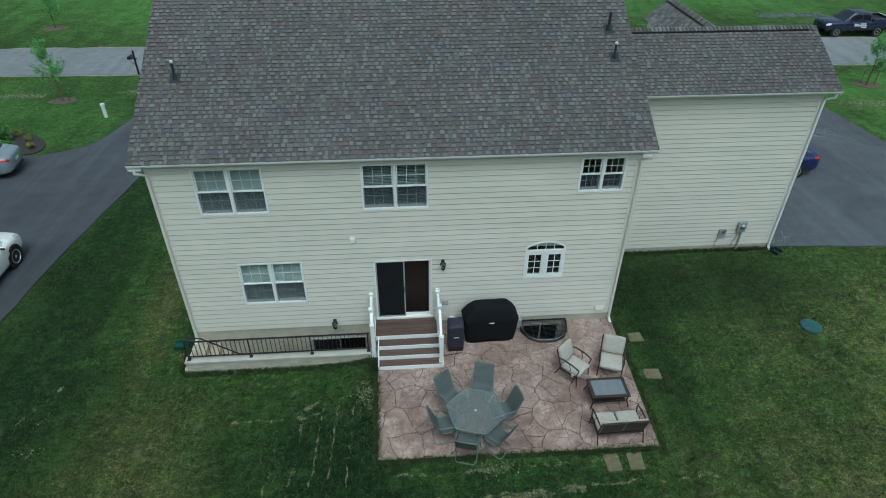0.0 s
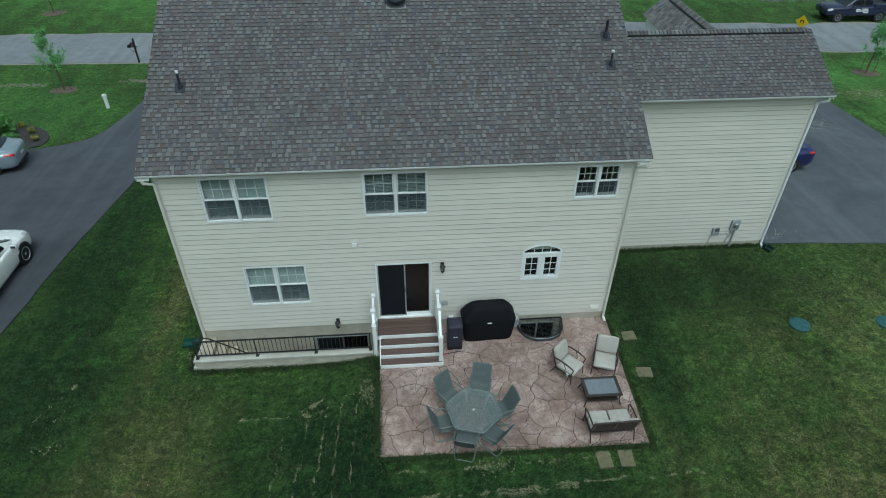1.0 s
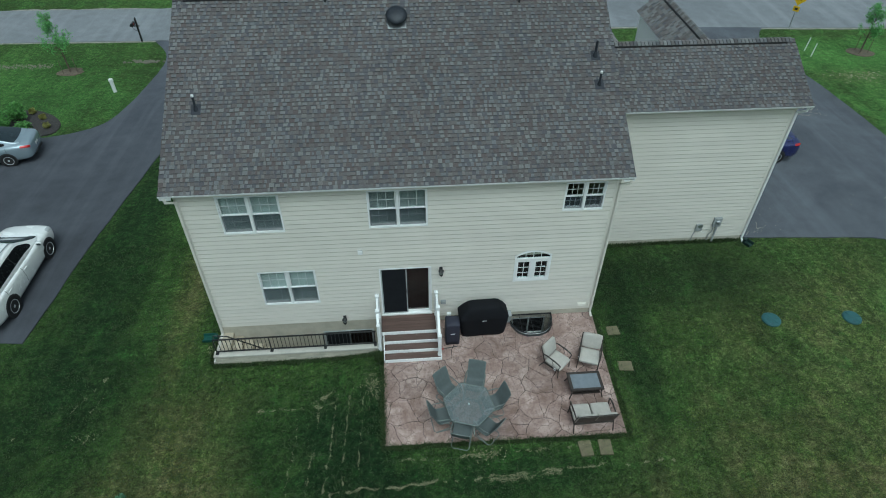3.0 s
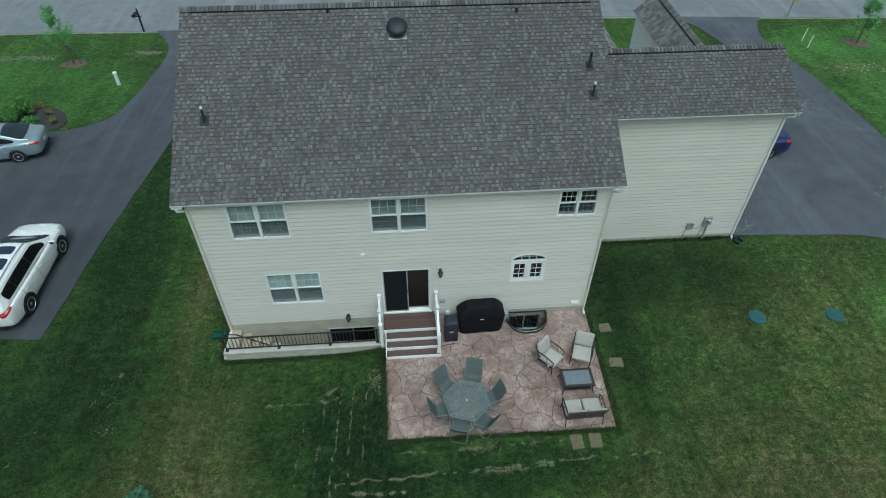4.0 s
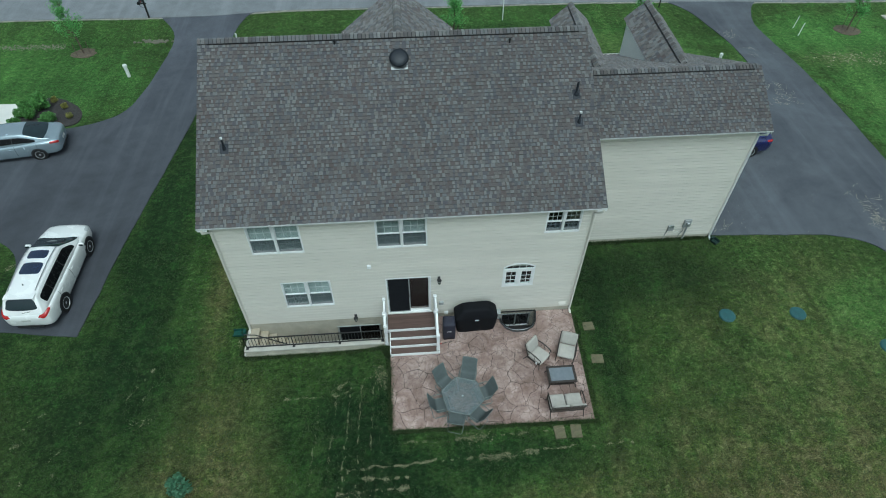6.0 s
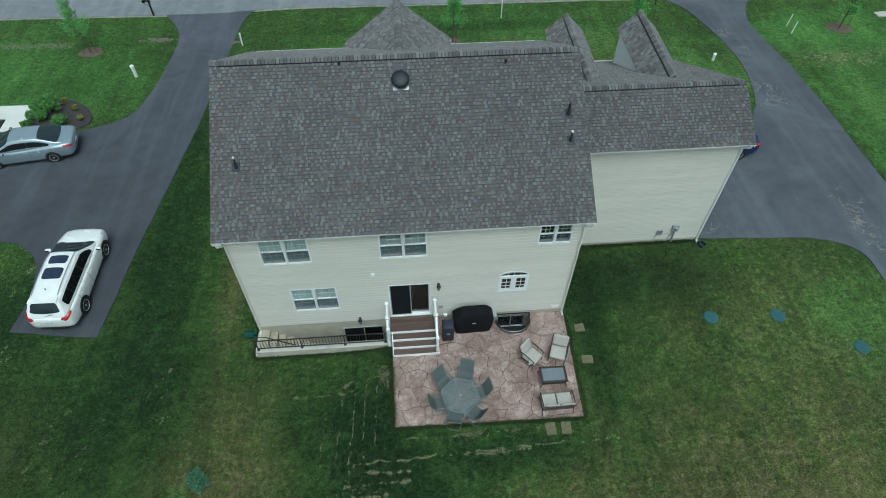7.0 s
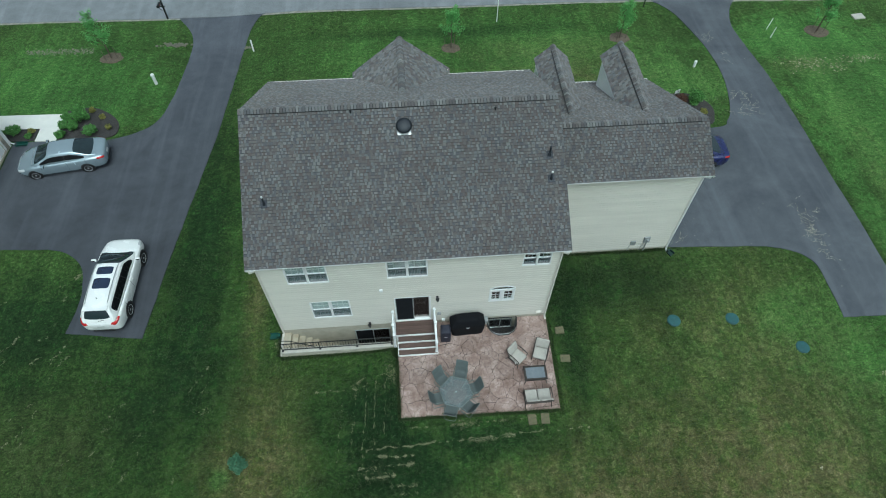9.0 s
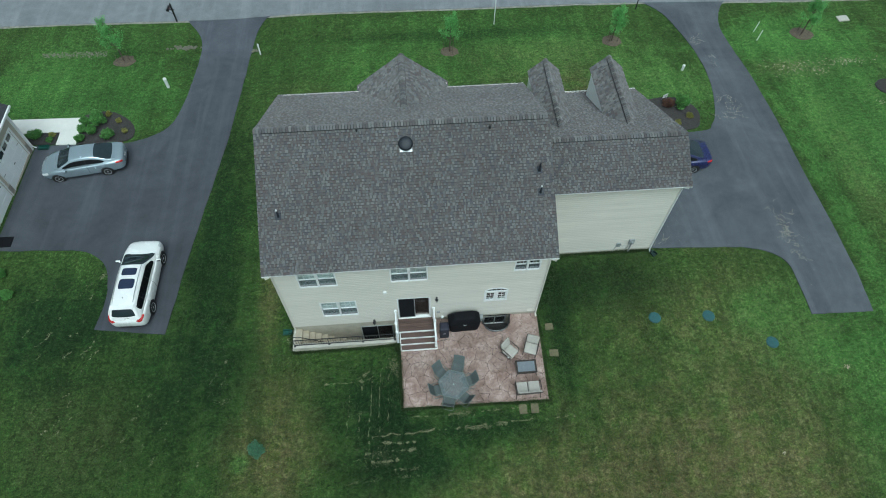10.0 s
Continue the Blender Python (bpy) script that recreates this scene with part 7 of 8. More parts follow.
wm.v = [tuple(gm @ Vector(p)) for p in wm.v]
gw = part("wall", wm, TAN, ng)
clapboards(gw, gm, 5.9, 14.02, GF + 0.1, 2.5, [(a - 0.1, GF, b + 0.1, GF + 2.27) for a, b in doors], TAN)
part("wall", Geo().box(-30, 13.9, -1.4, GX - 0.2, 14.1, 2.55), TAN, ng)
part("wall", Geo().box(-30, 5.9, -1.4, GX - 0.2, 6.1, 2.55), TAN, ng)
part("wall", Geo().box(-30.2, 5.9, -1.4, -30, 14.1, 2.55), TAN, ng)
part("corner_board", Geo().cbox(GX - 0.02, 13.98, -0.9, GX + 0.035, 14.13, 2.5, 0.006), TRIM, ng)
for k in range(5):
    part("veneer_stone", Geo().cbox(GX + 0.0, 13.66, GF - 0.15 + k * 0.16, GX + 0.05, 13.96, GF + k * 0.16, 0.02), STONE_VENEER, ng)
    part("veneer_stone", Geo().cbox(GX + 0.0, 10.36, GF - 0.15 + k * 0.16, GX + 0.05, 10.68, GF + k * 0.16, 0.02), STONE_VENEER, ng)
rp = [(GX + 0.35, 2.62), (-26.7, 4.4), (-30.4, 2.62), (-30.4, 2.5), (-26.7, 4.26), (GX + 0.35, 2.5)]
part("roof", Geo().prism(rp, 5.6, 14.45, "y"), DARK_ROOF, ng, "dark shingle roof")
part("gutter", Geo().cbox(GX + 0.33, 5.6, 2.49, GX + 0.44, 14.45, 2.61, 0.01), VINYL_WHITE, ng)
part("downspout", Geo().tube([(GX + 0.38, 14.25, 2.5), (GX + 0.33, 14.2, 2.36), (GX + 0.08, 14.12, 2.2), (GX + 0.08, 14.12, GF + 0.05), (GX + 0.25, 14.14, GF - 0.1)], 0.042, 8), VINYL_WHITE, ng)
for a, b in doors:
    d = part("garage_door", Geo().cbox(GX - 0.075, a, GF, GX - 0.045, b, GF + 2.15, 0.005), DOOR_WHITE, ng, "white panelled garage door")
    for r in range(4):
        for q in range(4):
            y0 = a + 0.08 + q * (b - a - 0.12) / 4
            y1 = y0 + (b - a - 0.12) / 4 - 0.06
            z0 = GF + 0.06 + r * 0.53
            if r == 3:
                part("door_pane", Geo().box(GX - 0.047, y0 + 0.05, z0 + 0.12, GX - 0.039, y1 - 0.05, z0 + 0.40), CAR_GLASS, d)
            else:
                part("door_panel", Geo().cbox(GX - 0.049, y0, z0 + 0.03, GX - 0.033, y1, z0 + 0.46, 0.006), DOOR_WHITE, d)
    part("handle", Geo().cbox(GX - 0.045, (a + b) / 2 - 0.08, GF + 0.75, GX - 0.005, (a + b) / 2 + 0.08, GF + 0.79, 0.008), BLACK_METAL, d)
    for z in (1.1, 1.9):
        for y in (a + 0.10, b - 0.30):
            part("strap_hinge", Geo().cbox(GX - 0.035, y, GF + z, GX - 0.027, y + 0.2, GF + z + 0.03, 0.003), BLACK_METAL, d)
    for y0, y1, z0, z1 in ((a - 0.11, a, GF, GF + 2.15), (b, b + 0.11, GF, GF + 2.15), (a - 0.11, b + 0.11, GF + 2.15, GF + 2.27)):
        part("door_casing", Geo().cbox(GX - 0.02, y0, z0, GX + 0.04, y1, z1, 0.008), TRIM, d)
v = thing("splash_spout", "green plastic downspout extension beside the garage", "downspout extension", pose(-22.85, 14.1, ground_z(-22.85, 14.1) + 0.05, 0, 0, 0), "downspout extensions")
part("trough", Geo().prism([(-0.13, 0.0), (0.13, 0.0), (0.15, 0.12), (0.13, 0.12), (0.115, 0.015), (-0.115, 0.015), (-0.13, 0.12), (-0.15, 0.12)], 0.0, 0.65, "x"), SPOUT_GREEN, v)
dm = thing("door_mat", "dark mat on the asphalt by the garage", "mat", pose(-22.6, 6.85, ground_z(-22.6, 6.85) + 0.038))
part("mat", Geo().cbox(-0.45, -0.35, 0, 0.45, 0.35, 0.02, 0.006), COVER_BLACK, dm)
draped("walkway", [(-27.0, 15.55), (-21.9, 15.48), (-21.88, 14.36), (-20.64, 14.28), (-20.76, 16.72), (-27.0, 16.9)], 0.05, WALK, 2.0, None, "pale concrete walkway slab", "walkway")
draped("mulch_bed", catmull([(-20.62, 14.3), (-19.4, 14.24), (-18.4, 14.24), (-17.3, 14.55), (-17.25, 15.5), (-17.9, 16.4), (-19.2, 17.2), (-20.5, 17.0), (-20.72, 16.6), (-20.62, 14.3)], 4)[:-1], 0.06, MULCH, 0.5, None, "dark mulch bed with shrubs", "mulch bed")
draped("mulch_bed", [(-23.1, 14.42), (-21.95, 14.40), (-21.96, 15.44), (-23.9, 15.5), (-23.9, 14.5)], 0.055, MULCH, 0.5, None, "small dark mulch bed by the garage", "mulch bed")
draped("mulch_bed", catmull([(14.0, 12.05), (18.2, 12.4), (19.0, 13.2), (19.1, 14.3), (18.2, 15.3), (16.8, 15.4), (14.0, 14.6), (13.2, 13.0), (14.0, 12.05)], 4)[:-1], 0.05, MULCH, 0.5, None, "dark mulch bed in front of the house", "mulch bed")


draped("mulch_bed", [(33.1 + 0.9 * math.cos(a), 15.7 + 0.8 * math.sin(a)) for a in np.linspace(0, 2 * math.pi, 13)[:-1]], 0.05, MULCH, 0.5, None, "round dark mulch bed in the lawn", "mulch bed")


def leaf_cloud(g, rnd, center, radius, n, size, squash=0.8, inner=0.35, upright=False):
    """Many small folded leaves round a centre, denser near its uneven surface."""
    cx, cy, cz = center
    for _ in range(n):
        d = Vector((rnd.gauss(0, 1), rnd.gauss(0, 1), rnd.gauss(0, 1))).normalized()
        r = radius * rnd.uniform(inner, 1.0) ** 0.6 * (0.8 + 0.3 * noise.noise(d * 2.3 + Vector((cx, cy, cz))))
        p = Vector((cx + d.x * r, cy + d.y * r, cz + d.z * r * squash))
        a = Vector((rnd.gauss(0, 1), rnd.gauss(0, 1), rnd.gauss(0, 0.6) + (1.5 if upright else 0))).normalized()
        b = a.cross(Vector((rnd.gauss(0, 1), rnd.gauss(0, 1), rnd.gauss(0, 1)))).normalized()
        s = size * rnd.uniform(0.6, 1.3)
        g.add([p - a * s, p + b * s * 0.45, p + a * s, p - b * s * 0.45 + Vector((0, 0, 0.1 * s))], [(0, 1, 2), (0, 2, 3)])


def raw(name, g):
    me = bpy.data.meshes.new(name)
    me.from_pydata(g.v, [], g.f)
    return me


def shrub(x, y, r, mat, label, seed, h=0.85, size=0.050, n=620, lift=0.05):
    rnd = random.Random(seed)
    v = thing("shrub", label, "shrub", pose(x, y, ground_z(x, y) + lift), "shrubs")
    st_ = Geo()
    for k in range(5):
        a = rnd.uniform(0, 6.28)
        st_.tube([(0, 0, -0.05), (math.cos(a) * r * 0.3, math.sin(a) * r * 0.3, r * 0.5 * h), (math.cos(a) * r * 0.6, math.sin(a) * r * 0.6, r * 1.0 * h)], [0.02, 0.013, 0.006], 5)
    part("stems", st_, BARK, v)
    g = Geo()
    leaf_cloud(g, rnd, (0, 0, r * h * 0.8), r * 0.9, n, size, h)
    for k in range(7):
        a = rnd.uniform(0, 6.28)
        leaf_cloud(g, rnd, (math.cos(a) * r * 0.6, math.sin(a) * r * 0.6, r * h * rnd.uniform(0.5, 1.2)), r * 0.45, n // 6, size, h)
    part("leaves", raw("leaves", g), mat, v)


G1, Y1_, R1_ = "round green shrub in dark mulch", "small yellow-green shrub in dark mulch", "dark red-brown shrub in mulch"
shrub(-19.55, 16.1, 0.62, LEAF_SHRUB, G1, 1, 1.0, 0.07, 700)
shrub(-18.70, 14.75, 0.46, LEAF_SHRUB, G1, 2)
shrub(-19.80, 15.25, 0.40, LEAF_SHRUB, G1, 3)
shrub(-20.36, 14.60, 0.34, LEAF_SHRUB, G1, 4)
shrub(-20.42, 15.45, 0.36, LEAF_SHRUB, G1, 5)
shrub(-20.45, 16.2, 0.38, LEAF_SHRUB, G1, 6)
shrub(-18.36, 16.1, 0.24, LEAF_YELLOW, Y1_, 7, 0.8, 0.04, 240)
shrub(-17.76, 15.16, 0.26, LEAF_YELLOW, Y1_, 8, 0.8, 0.04, 240)
shrub(-19.15, 16.8, 0.24, LEAF_YELLOW, Y1_, 9, 0.8, 0.04, 240)
shrub(-23.2, 15.05, 0.45, LEAF_SHRUB, G1, 10)
shrub(-22.25, 15.15, 0.24, LEAF_YELLOW, Y1_, 11, 0.8, 0.04, 240)
shrub(-22.28, 14.66, 0.26, LEAF_SHRUB, G1, 12, 0.8, 0.04, 240)
shrub(18.15, 14.5, 0.62, LEAF_SHRUB, G1, 13, 0.95, 0.07, 700)
shrub(17.25, 14.6, 0.42, LEAF_RED, R1_, 14)
shrub(18.35, 13.45, 0.28, LEAF_YELLOW, Y1_, 15, 0.8, 0.04, 240)
shrub(17.4, 12.9, 0.26, LEAF_YELLOW, Y1_, 16, 0.8, 0.04, 240)
shrub(-7.42, -5.86, 0.42, LEAF_BLUE, "blue-green young bush alone in the lawn", 17, 1.35, 0.05, 520, 0.0)
for k, (x, y) in enumerate(((-24.4, 7.6), (-22.6, 5.9), (-21.9, 4.6))):
    shrub(x + 0.6, y - 1.3, 0.35, LEAF_SHRUB, "round green shrub beside the garage", 30 + k)
sg = thing("yard_sign", "small white sign in the mulch bed", "sign", pose(17.2, 15.2, ground_z(17.2, 15.2), 0, 0, 20))
part("board", Geo().cbox(-0.18, -0.012, 0.25, 0.18, 0.012, 0.52, 0.005), VINYL_WHITE, sg)
for x in (-0.18, 0.18):
    part("stake", Geo().box(x - 0.008, -0.008, -0.1, x + 0.008, 0.008, 0.3), GALV, sg)
for k in range(3):
    part("lettering_bar", Geo().box(-0.14, -0.016, 0.30 + k * 0.075, 0.14, -0.0125, 0.325 + k * 0.075), BLACK_PLASTIC, sg)


def young_tree(x, y, h, seed, ring=0.8, stakes=True, thin=1.0):
    rnd = random.Random(seed)
    z = ground_z(x, y)
    draped("mulch_ring", [(x + ring * rnd.uniform(0.85, 1.1) * math.cos(a), y + ring * 0.9 * rnd.uniform(0.85, 1.1) * math.sin(a)) for a in np.linspace(0, 2 * math.pi, 15)[:-1]], 0.03, STRAW_MULCH, 0.8, None, "worn mulch ring round a young tree", "mulch ring")
    v = thing("young_tree", "slender young tree with sparse light green leaves", "tree", pose(x, y, z), "young trees")
    lean = (rnd.uniform(-0.1, 0.1), rnd.uniform(-0.1, 0.1))
    spine = [(lean[0] * t * t, lean[1] * t * t, h * t) for t in (0, 0.25, 0.5, 0.75, 1.0)]
    part("trunk", Geo().tube([(0, 0, -0.1)] + spine, [0.05, 0.045, 0.036, 0.026, 0.016, 0.006], 8), BARK, v)
    limbs, leaves = Geo(), Geo()
    n = int(30 * thin)
    for k in range(n):
        t = rnd.uniform(0.28, 0.95)
        a = rnd.uniform(0, 6.28)
        ln = h * (0.27 - 0.20 * t) * rnd.uniform(0.7, 1.2)
        p0 = Vector((lean[0] * t * t, lean[1] * t * t, h * t))
        p1 = p0 + Vector((math.cos(a) * ln * 0.6, math.sin(a) * ln * 0.6, ln * 0.35))
        p2 = p0 + Vector((math.cos(a) * ln, math.sin(a) * ln, ln * 0.95))
        limbs.tube([p0, p1, p2], [0.014, 0.009, 0.004], 5)
        for q, r in ((p1, 0.22), (p2, 0.26), ((p1 + p2) / 2, 0.22)):
            leaf_cloud(leaves, rnd, q, r * rnd.uniform(0.7, 1.4), int(30 * thin), 0.052, 1.0, 0.2)
    part("limbs", limbs, BARK, v)
    part("crown", raw("crown", leaves), LEAF, v, "sparse light green crown")
    if stakes:
        for k in range(3):
            a = 2.1 * k + seed
            sx, sy = 0.42 * math.cos(a), 0.42 * math.sin(a)
            part("stake", Geo().tube([(sx, sy, -0.1), (sx * 1.02, sy * 1.02, 0.9)], 0.018, 6), BARK, v)
            part("tie", Geo().tube([(sx * 1.02, sy * 1.02, 0.85), (0, 0, 1.0)], 0.005, 5), BLACK_PLASTIC, v)


STRAW_MULCH = plain("dry_mulch", (0.16, 0.125, 0.092), 0.95, vary=0.4, scale=9, grain=50, bumps=0.9, dist=0.02, dirt=(0.10, 0.08, 0.06))
young_tree(-19.5, 22.6, 3.5, 2, 0.75)
young_tree(3.55, 21.4, 3.1, 3, 0.65)
young_tree(15.3, 21.8, 2.9, 4, 0.75)
young_tree(29.7, 22.0, 3.2, 6, 0.85)
shrub(33.0, 15.6, 0.28, LEAF_YELLOW, "small yellow-green shrub in dark mulch", 18, 0.8, 0.04, 240)
young_tree(-26.1, 37.5, 3.0, 7, 0.9, False)

# ---- posts, mailbox, sign ----
mb = thing("mailbox", "black mailbox on a black post with a curved brace", "mailbox", pose(-16.45, 26.75, ground_z(-16.45, 26.75), 0, 0, 0))
part("post", Geo().cbox(-0.05, -0.05, -0.2, 0.05, 0.05, 1.50, 0.008), BLACK_METAL, mb)
part("finial", Geo().lathe([(0.065, 1.50), (0.065, 1.53), (0.02, 1.56), (0.035, 1.59), (0.005, 1.63)], 10), BLACK_METAL, mb)
part("arm", Geo().cbox(-0.46, -0.03, 1.02, 0.16, 0.03, 1.08, 0.006), BLACK_METAL, mb)
part("brace", Geo().tube([(-0.36, 0, 1.02), (-0.30, 0, 0.88), (-0.18, 0, 0.76), (-0.03, 0, 0.72)], 0.014, 6), BLACK_METAL, mb)
arc = [(0.09 * math.cos(a), 0.10 + 0.09 * math.sin(a)) for a in np.linspace(0, math.pi, 10)]
part("box", Geo().prism([(-0.26 + a * 1.0, 1.08 + b) for a, b in [(0.09, 0.0)] + arc + [(-0.09, 0.0)]], -0.24, 0.24, "y"), BLACK_METAL, mb)
part("flag", Geo().cbox(-0.165, -0.10, 1.14, -0.155, 0.02, 1.24, 0.003), plain("red_flag", (0.30, 0.02, 0.02), 0.4), mb)


def pipe_post(name, label, x, y, h, r, mat, cap=True, lean=0.0):
    v = thing(name, label, "post", pose(x, y, ground_z(x, y), 0, lean, 0), "white posts")
    part("shaft", Geo().lathe([(r, -0.2), (r, h), (r * 0.9, h + 0.005)], 14), mat, v)
    if cap:
        part("cap", Geo().lathe([(r * 1.2, h - 0.10), (r * 1.2, h + 0.02), (r * 0.9, h + 0.045)], 14), mat, v)


pipe_post("well_pipe", "short thick white well pipe in the lawn", -15.85, 19.45, 0.75, 0.10, VINYL_WHITE)
pipe_post("marker_post", "white marker post beside the driveway", -9.88, 22.4, 0.85, 0.05, VINYL_WHITE)
pipe_post("well_pipe", "short white pipe in the front lawn", 19.4, 18.2, 0.42, 0.08, VINYL_WHITE)
pipe_post("stake", "thin white stake in the lawn", 26.05, 21.4, 0.85, 0.028, VINYL_WHITE, False, 4)
pipe_post("stake", "thin white stake in the lawn", 26.25, 22.5, 0.85, 0.028, VINYL_WHITE, False, 6)
pipe_post("pole", "tall thin white pole near the road", 7.06, 24.3, 2.0, 0.03, VINYL_WHITE, False)
pipe_post("post", "dark post near the road", 18.0, 25.4, 1.1, 0.04, BLACK_METAL, True)
YELLOW = plain("yellow_sign", (0.75, 0.48, 0.01), 0.4, vary=0.05)
ys_ = thing("road_sign", "yellow diamond road sign with a smaller plate below", "road sign", pose(27.0, 26.0, ground_z(27.0, 26.0), 0, 0, -50))
part("post", Geo().box(-0.025, -0.02, -0.3, 0.025, 0.02, 2.3), GALV, ys_)
part("plate", Geo().box(-0.30, -0.035, -0.30, 0.30, -0.022, 0.30, Matrix.Translation((0, 0, 2.0)) @ Matrix.Rotation(radians(45), 4, "Y")), YELLOW, ys_)
for p in ((-0.12, 1.9, -0.07, 2.1), (0.07, 1.9, 0.12, 2.1), (-0.12, 2.06, 0.12, 2.11)):
    part("symbol_bar", Geo().box(p[0], -0.040, p[1], p[2], -0.036, p[3]), BLACK_PLASTIC, ys_)
part("small_plate", Geo().cbox(-0.20, -0.035, 1.18, 0.20, -0.022, 1.52, 0.004), YELLOW, ys_)
part("symbol_bar", Geo().box(-0.10, -0.040, 1.28, 0.10, -0.036, 1.42), BLACK_PLASTIC, ys_)
ub = thing("utility_cover", "pale utility box lid set in the grass", "utility cover", pose(33.6, 23.6, ground_z(33.6, 23.6), 0, 0, 5))
part("lid", Geo().cbox(-0.42, -0.30, -0.05, 0.42, 0.30, 0.06, 0.015), CONCRETE, ub)


def stones(name, label, spots, seed, mat, group=""):
    """A strip of loose stones as one heap."""
    rnd = random.Random(seed)
    g = Geo()
    for x, y, s in spots(rnd):
        bm = bmesh.new()
        bmesh.ops.create_icosphere(bm, subdivisions=1, radius=s)
        for v in bm.verts:
            v.co = v.co * rnd.uniform(0.75, 1.2)
            v.co.z *= 0.6
        g.take(bm, pose(x, y, ground_z(x, y) + s * 0.2, 0, 0, rnd.uniform(0, 360)))
    return tagged(part(name, g, mat), label, "stones", group, "stuff")


GREY_STONE = plain("grey_riprap", (0.15, 0.16, 0.165), 0.9, vary=0.35, scale=3, grain=30, bumps=0.5, dist=0.01)
stones("riprap", "grey loose riprap stones in the ditch", lambda r: [(r.uniform(30.6, 36.3), 37.9 + r.gauss(0, 0.35), r.uniform(0.05, 0.14)) for _ in range(230)], 1, GREY_STONE)
stones("culvert_stones", "pale stones at the culvert mouth", lambda r: [(-15.4 + r.gauss(0, 0.45), 23.75 + r.gauss(0, 0.10), r.uniform(0.05, 0.12)) for _ in range(60)], 2, STONE_PALE)
stones("culvert_stones", "pale stones in the swale", lambda r: [(r.uniform(-25.5, -20.9), 23.6 + r.gauss(0, 0.17), r.uniform(0.015, 0.05)) for _ in range(420)], 3, STONE_PALE)
stones("culvert_stones", "pale stones beside the drive", lambda r: [(-10.3 + r.gauss(0, 0.18), 22.9 + r.gauss(0, 0.10), r.uniform(0.04, 0.10)) for _ in range(22)], 4, STONE_PALE)

# ---- grass blades, straw and chips ----
def inside(poly, x, y):
    hit = False
    for i in range(len(poly)):
        (ax, ay), (bx, by) = poly[i - 1], poly[i]
        if (ay > y) != (by > y) and x < ax + (y - ay) / (by - ay) * (bx - ax):
            hit = not hit
    return hit


def bare(x, y):
    if -0.84 < x < 6.2 and -4.52 < y < 0.1:
        return True
    if -6.15 < x < 6.1 and -1.17 < y < 10.5:
        return True
    if 6.0 < x < 13.0 and 3.4 < y < 12:
        return True
    return (x < -11 and inside(left_drive, x, y)) or (x > 13 and inside(right_drive, x, y))


def tuft(v, f, rnd, x, y, z, h, w, n):
    for _ in range(n):
        a = rnd.uniform(0, 6.28)
        px, py = x + rnd.gauss(0, 0.03), y + rnd.gauss(0, 0.03)
        lx, ly = rnd.gauss(0, 0.5) * h, rnd.gauss(0, 0.5) * h
        hh = h * rnd.uniform(0.6, 1.2)
        i = len(v)
        v += [(px - math.cos(a) * w, py - math.sin(a) * w, z - 0.01), (px + math.cos(a) * w, py + math.sin(a) * w, z - 0.01), (px + lx, py + ly, z + hh)]
        f.append((i, i + 1, i + 2))


def grass():
    rnd = random.Random(21)
    v, f = [], []
    n = 0
    while n < 60000:
        x, y = rnd.uniform(-15, 24), rnd.uniform(-11, 5)
        if rnd.random() > 0.35 + 0.65 * (1 - smoothstep(8, 16, abs(x - 2))):
            continue
        if noise.noise(Vector((x * 1.3, y * 1.3, 3))) + rnd.uniform(-0.5, 0.5) < 0 or bare(x, y):
            continue
        tuft(v, f, rnd, x, y, ground_z(x, y), 0.05, 0.011, 3)
        n += 1
    # longer growth along the walls and the patio's edge
    edges = [((-0.84, -1.6), (-0.82, -4.45), 360, 0.10), ((-0.8, -4.47), (6.15, -4.55), 1300, 0.06), ((6.2, -4.5), (6.25, -0.1), 500, 0.05), ((-6.1, -1.20), (-0.95, -1.20), 520, 0.11), ((6.2, 3.38), (12.8, 3.38), 620, 0.13),
             ((-1.0, -1.25), (-0.85, -1.6), 140, 0.20), ((-6.15, 0.1), (-6.15, 9.5), 500, 0.10), ((6.12, 0.1), (6.15, 3.3), 240, 0.10), ((-6.2, -1.1), (-6.25, 0.0), 90, 0.12)]
    for (ax, ay), (bx, by), k, h in edges:
        for _ in range(k):
            t = rnd.random()
            x, y = ax + (bx - ax) * t + rnd.gauss(0, 0.04), ay + (by - ay) * t + rnd.gauss(0, 0.04)
            tuft(v, f, rnd, x, y, ground_z(x, y), h, 0.014, 5)
    me = bpy.data.meshes.new("grass_blades")
    me.from_pydata(v, [], f)
    tagged(part("grass_blades", me, LEAF_TUFT), "short green grass blades over the lawn", "grass", kind="stuff")


grass()
STRAW = foliage("straw", (0.15, 0.145, 0.075), (0.23, 0.22, 0.125), (0.34, 0.325, 0.205))
CHIP = foliage("pale_chips", (0.17, 0.155, 0.12), (0.28, 0.26, 0.21), (0.40, 0.375, 0.32))


def flakes(name, label, spots, mat, size, lift):
    v, f = [], []
    rnd = random.Random(8)
    for x, y, k in spots:
        s = size * rnd.uniform(0.5, 1.4) * k
        a = rnd.uniform(0, 3.14)
        c, d = math.cos(a) * s, math.sin(a) * s
        z = ground_z(x, y) + lift
        i = len(v)
        w = rnd.uniform(0.3, 0.7)
        v += [(x - c, y - d, z), (x + d * w, y - c * w, z + 0.012), (x + c, y + d, z + 0.004), (x - d * w, y + c * w, z + 0.01)]
        f += [(i, i + 1, i + 2, i + 3)]
    me = bpy.data.meshes.new(name)
    me.from_pydata(v, [], f)
    tagged(part(name, me, mat), label, "debris", kind="stuff")


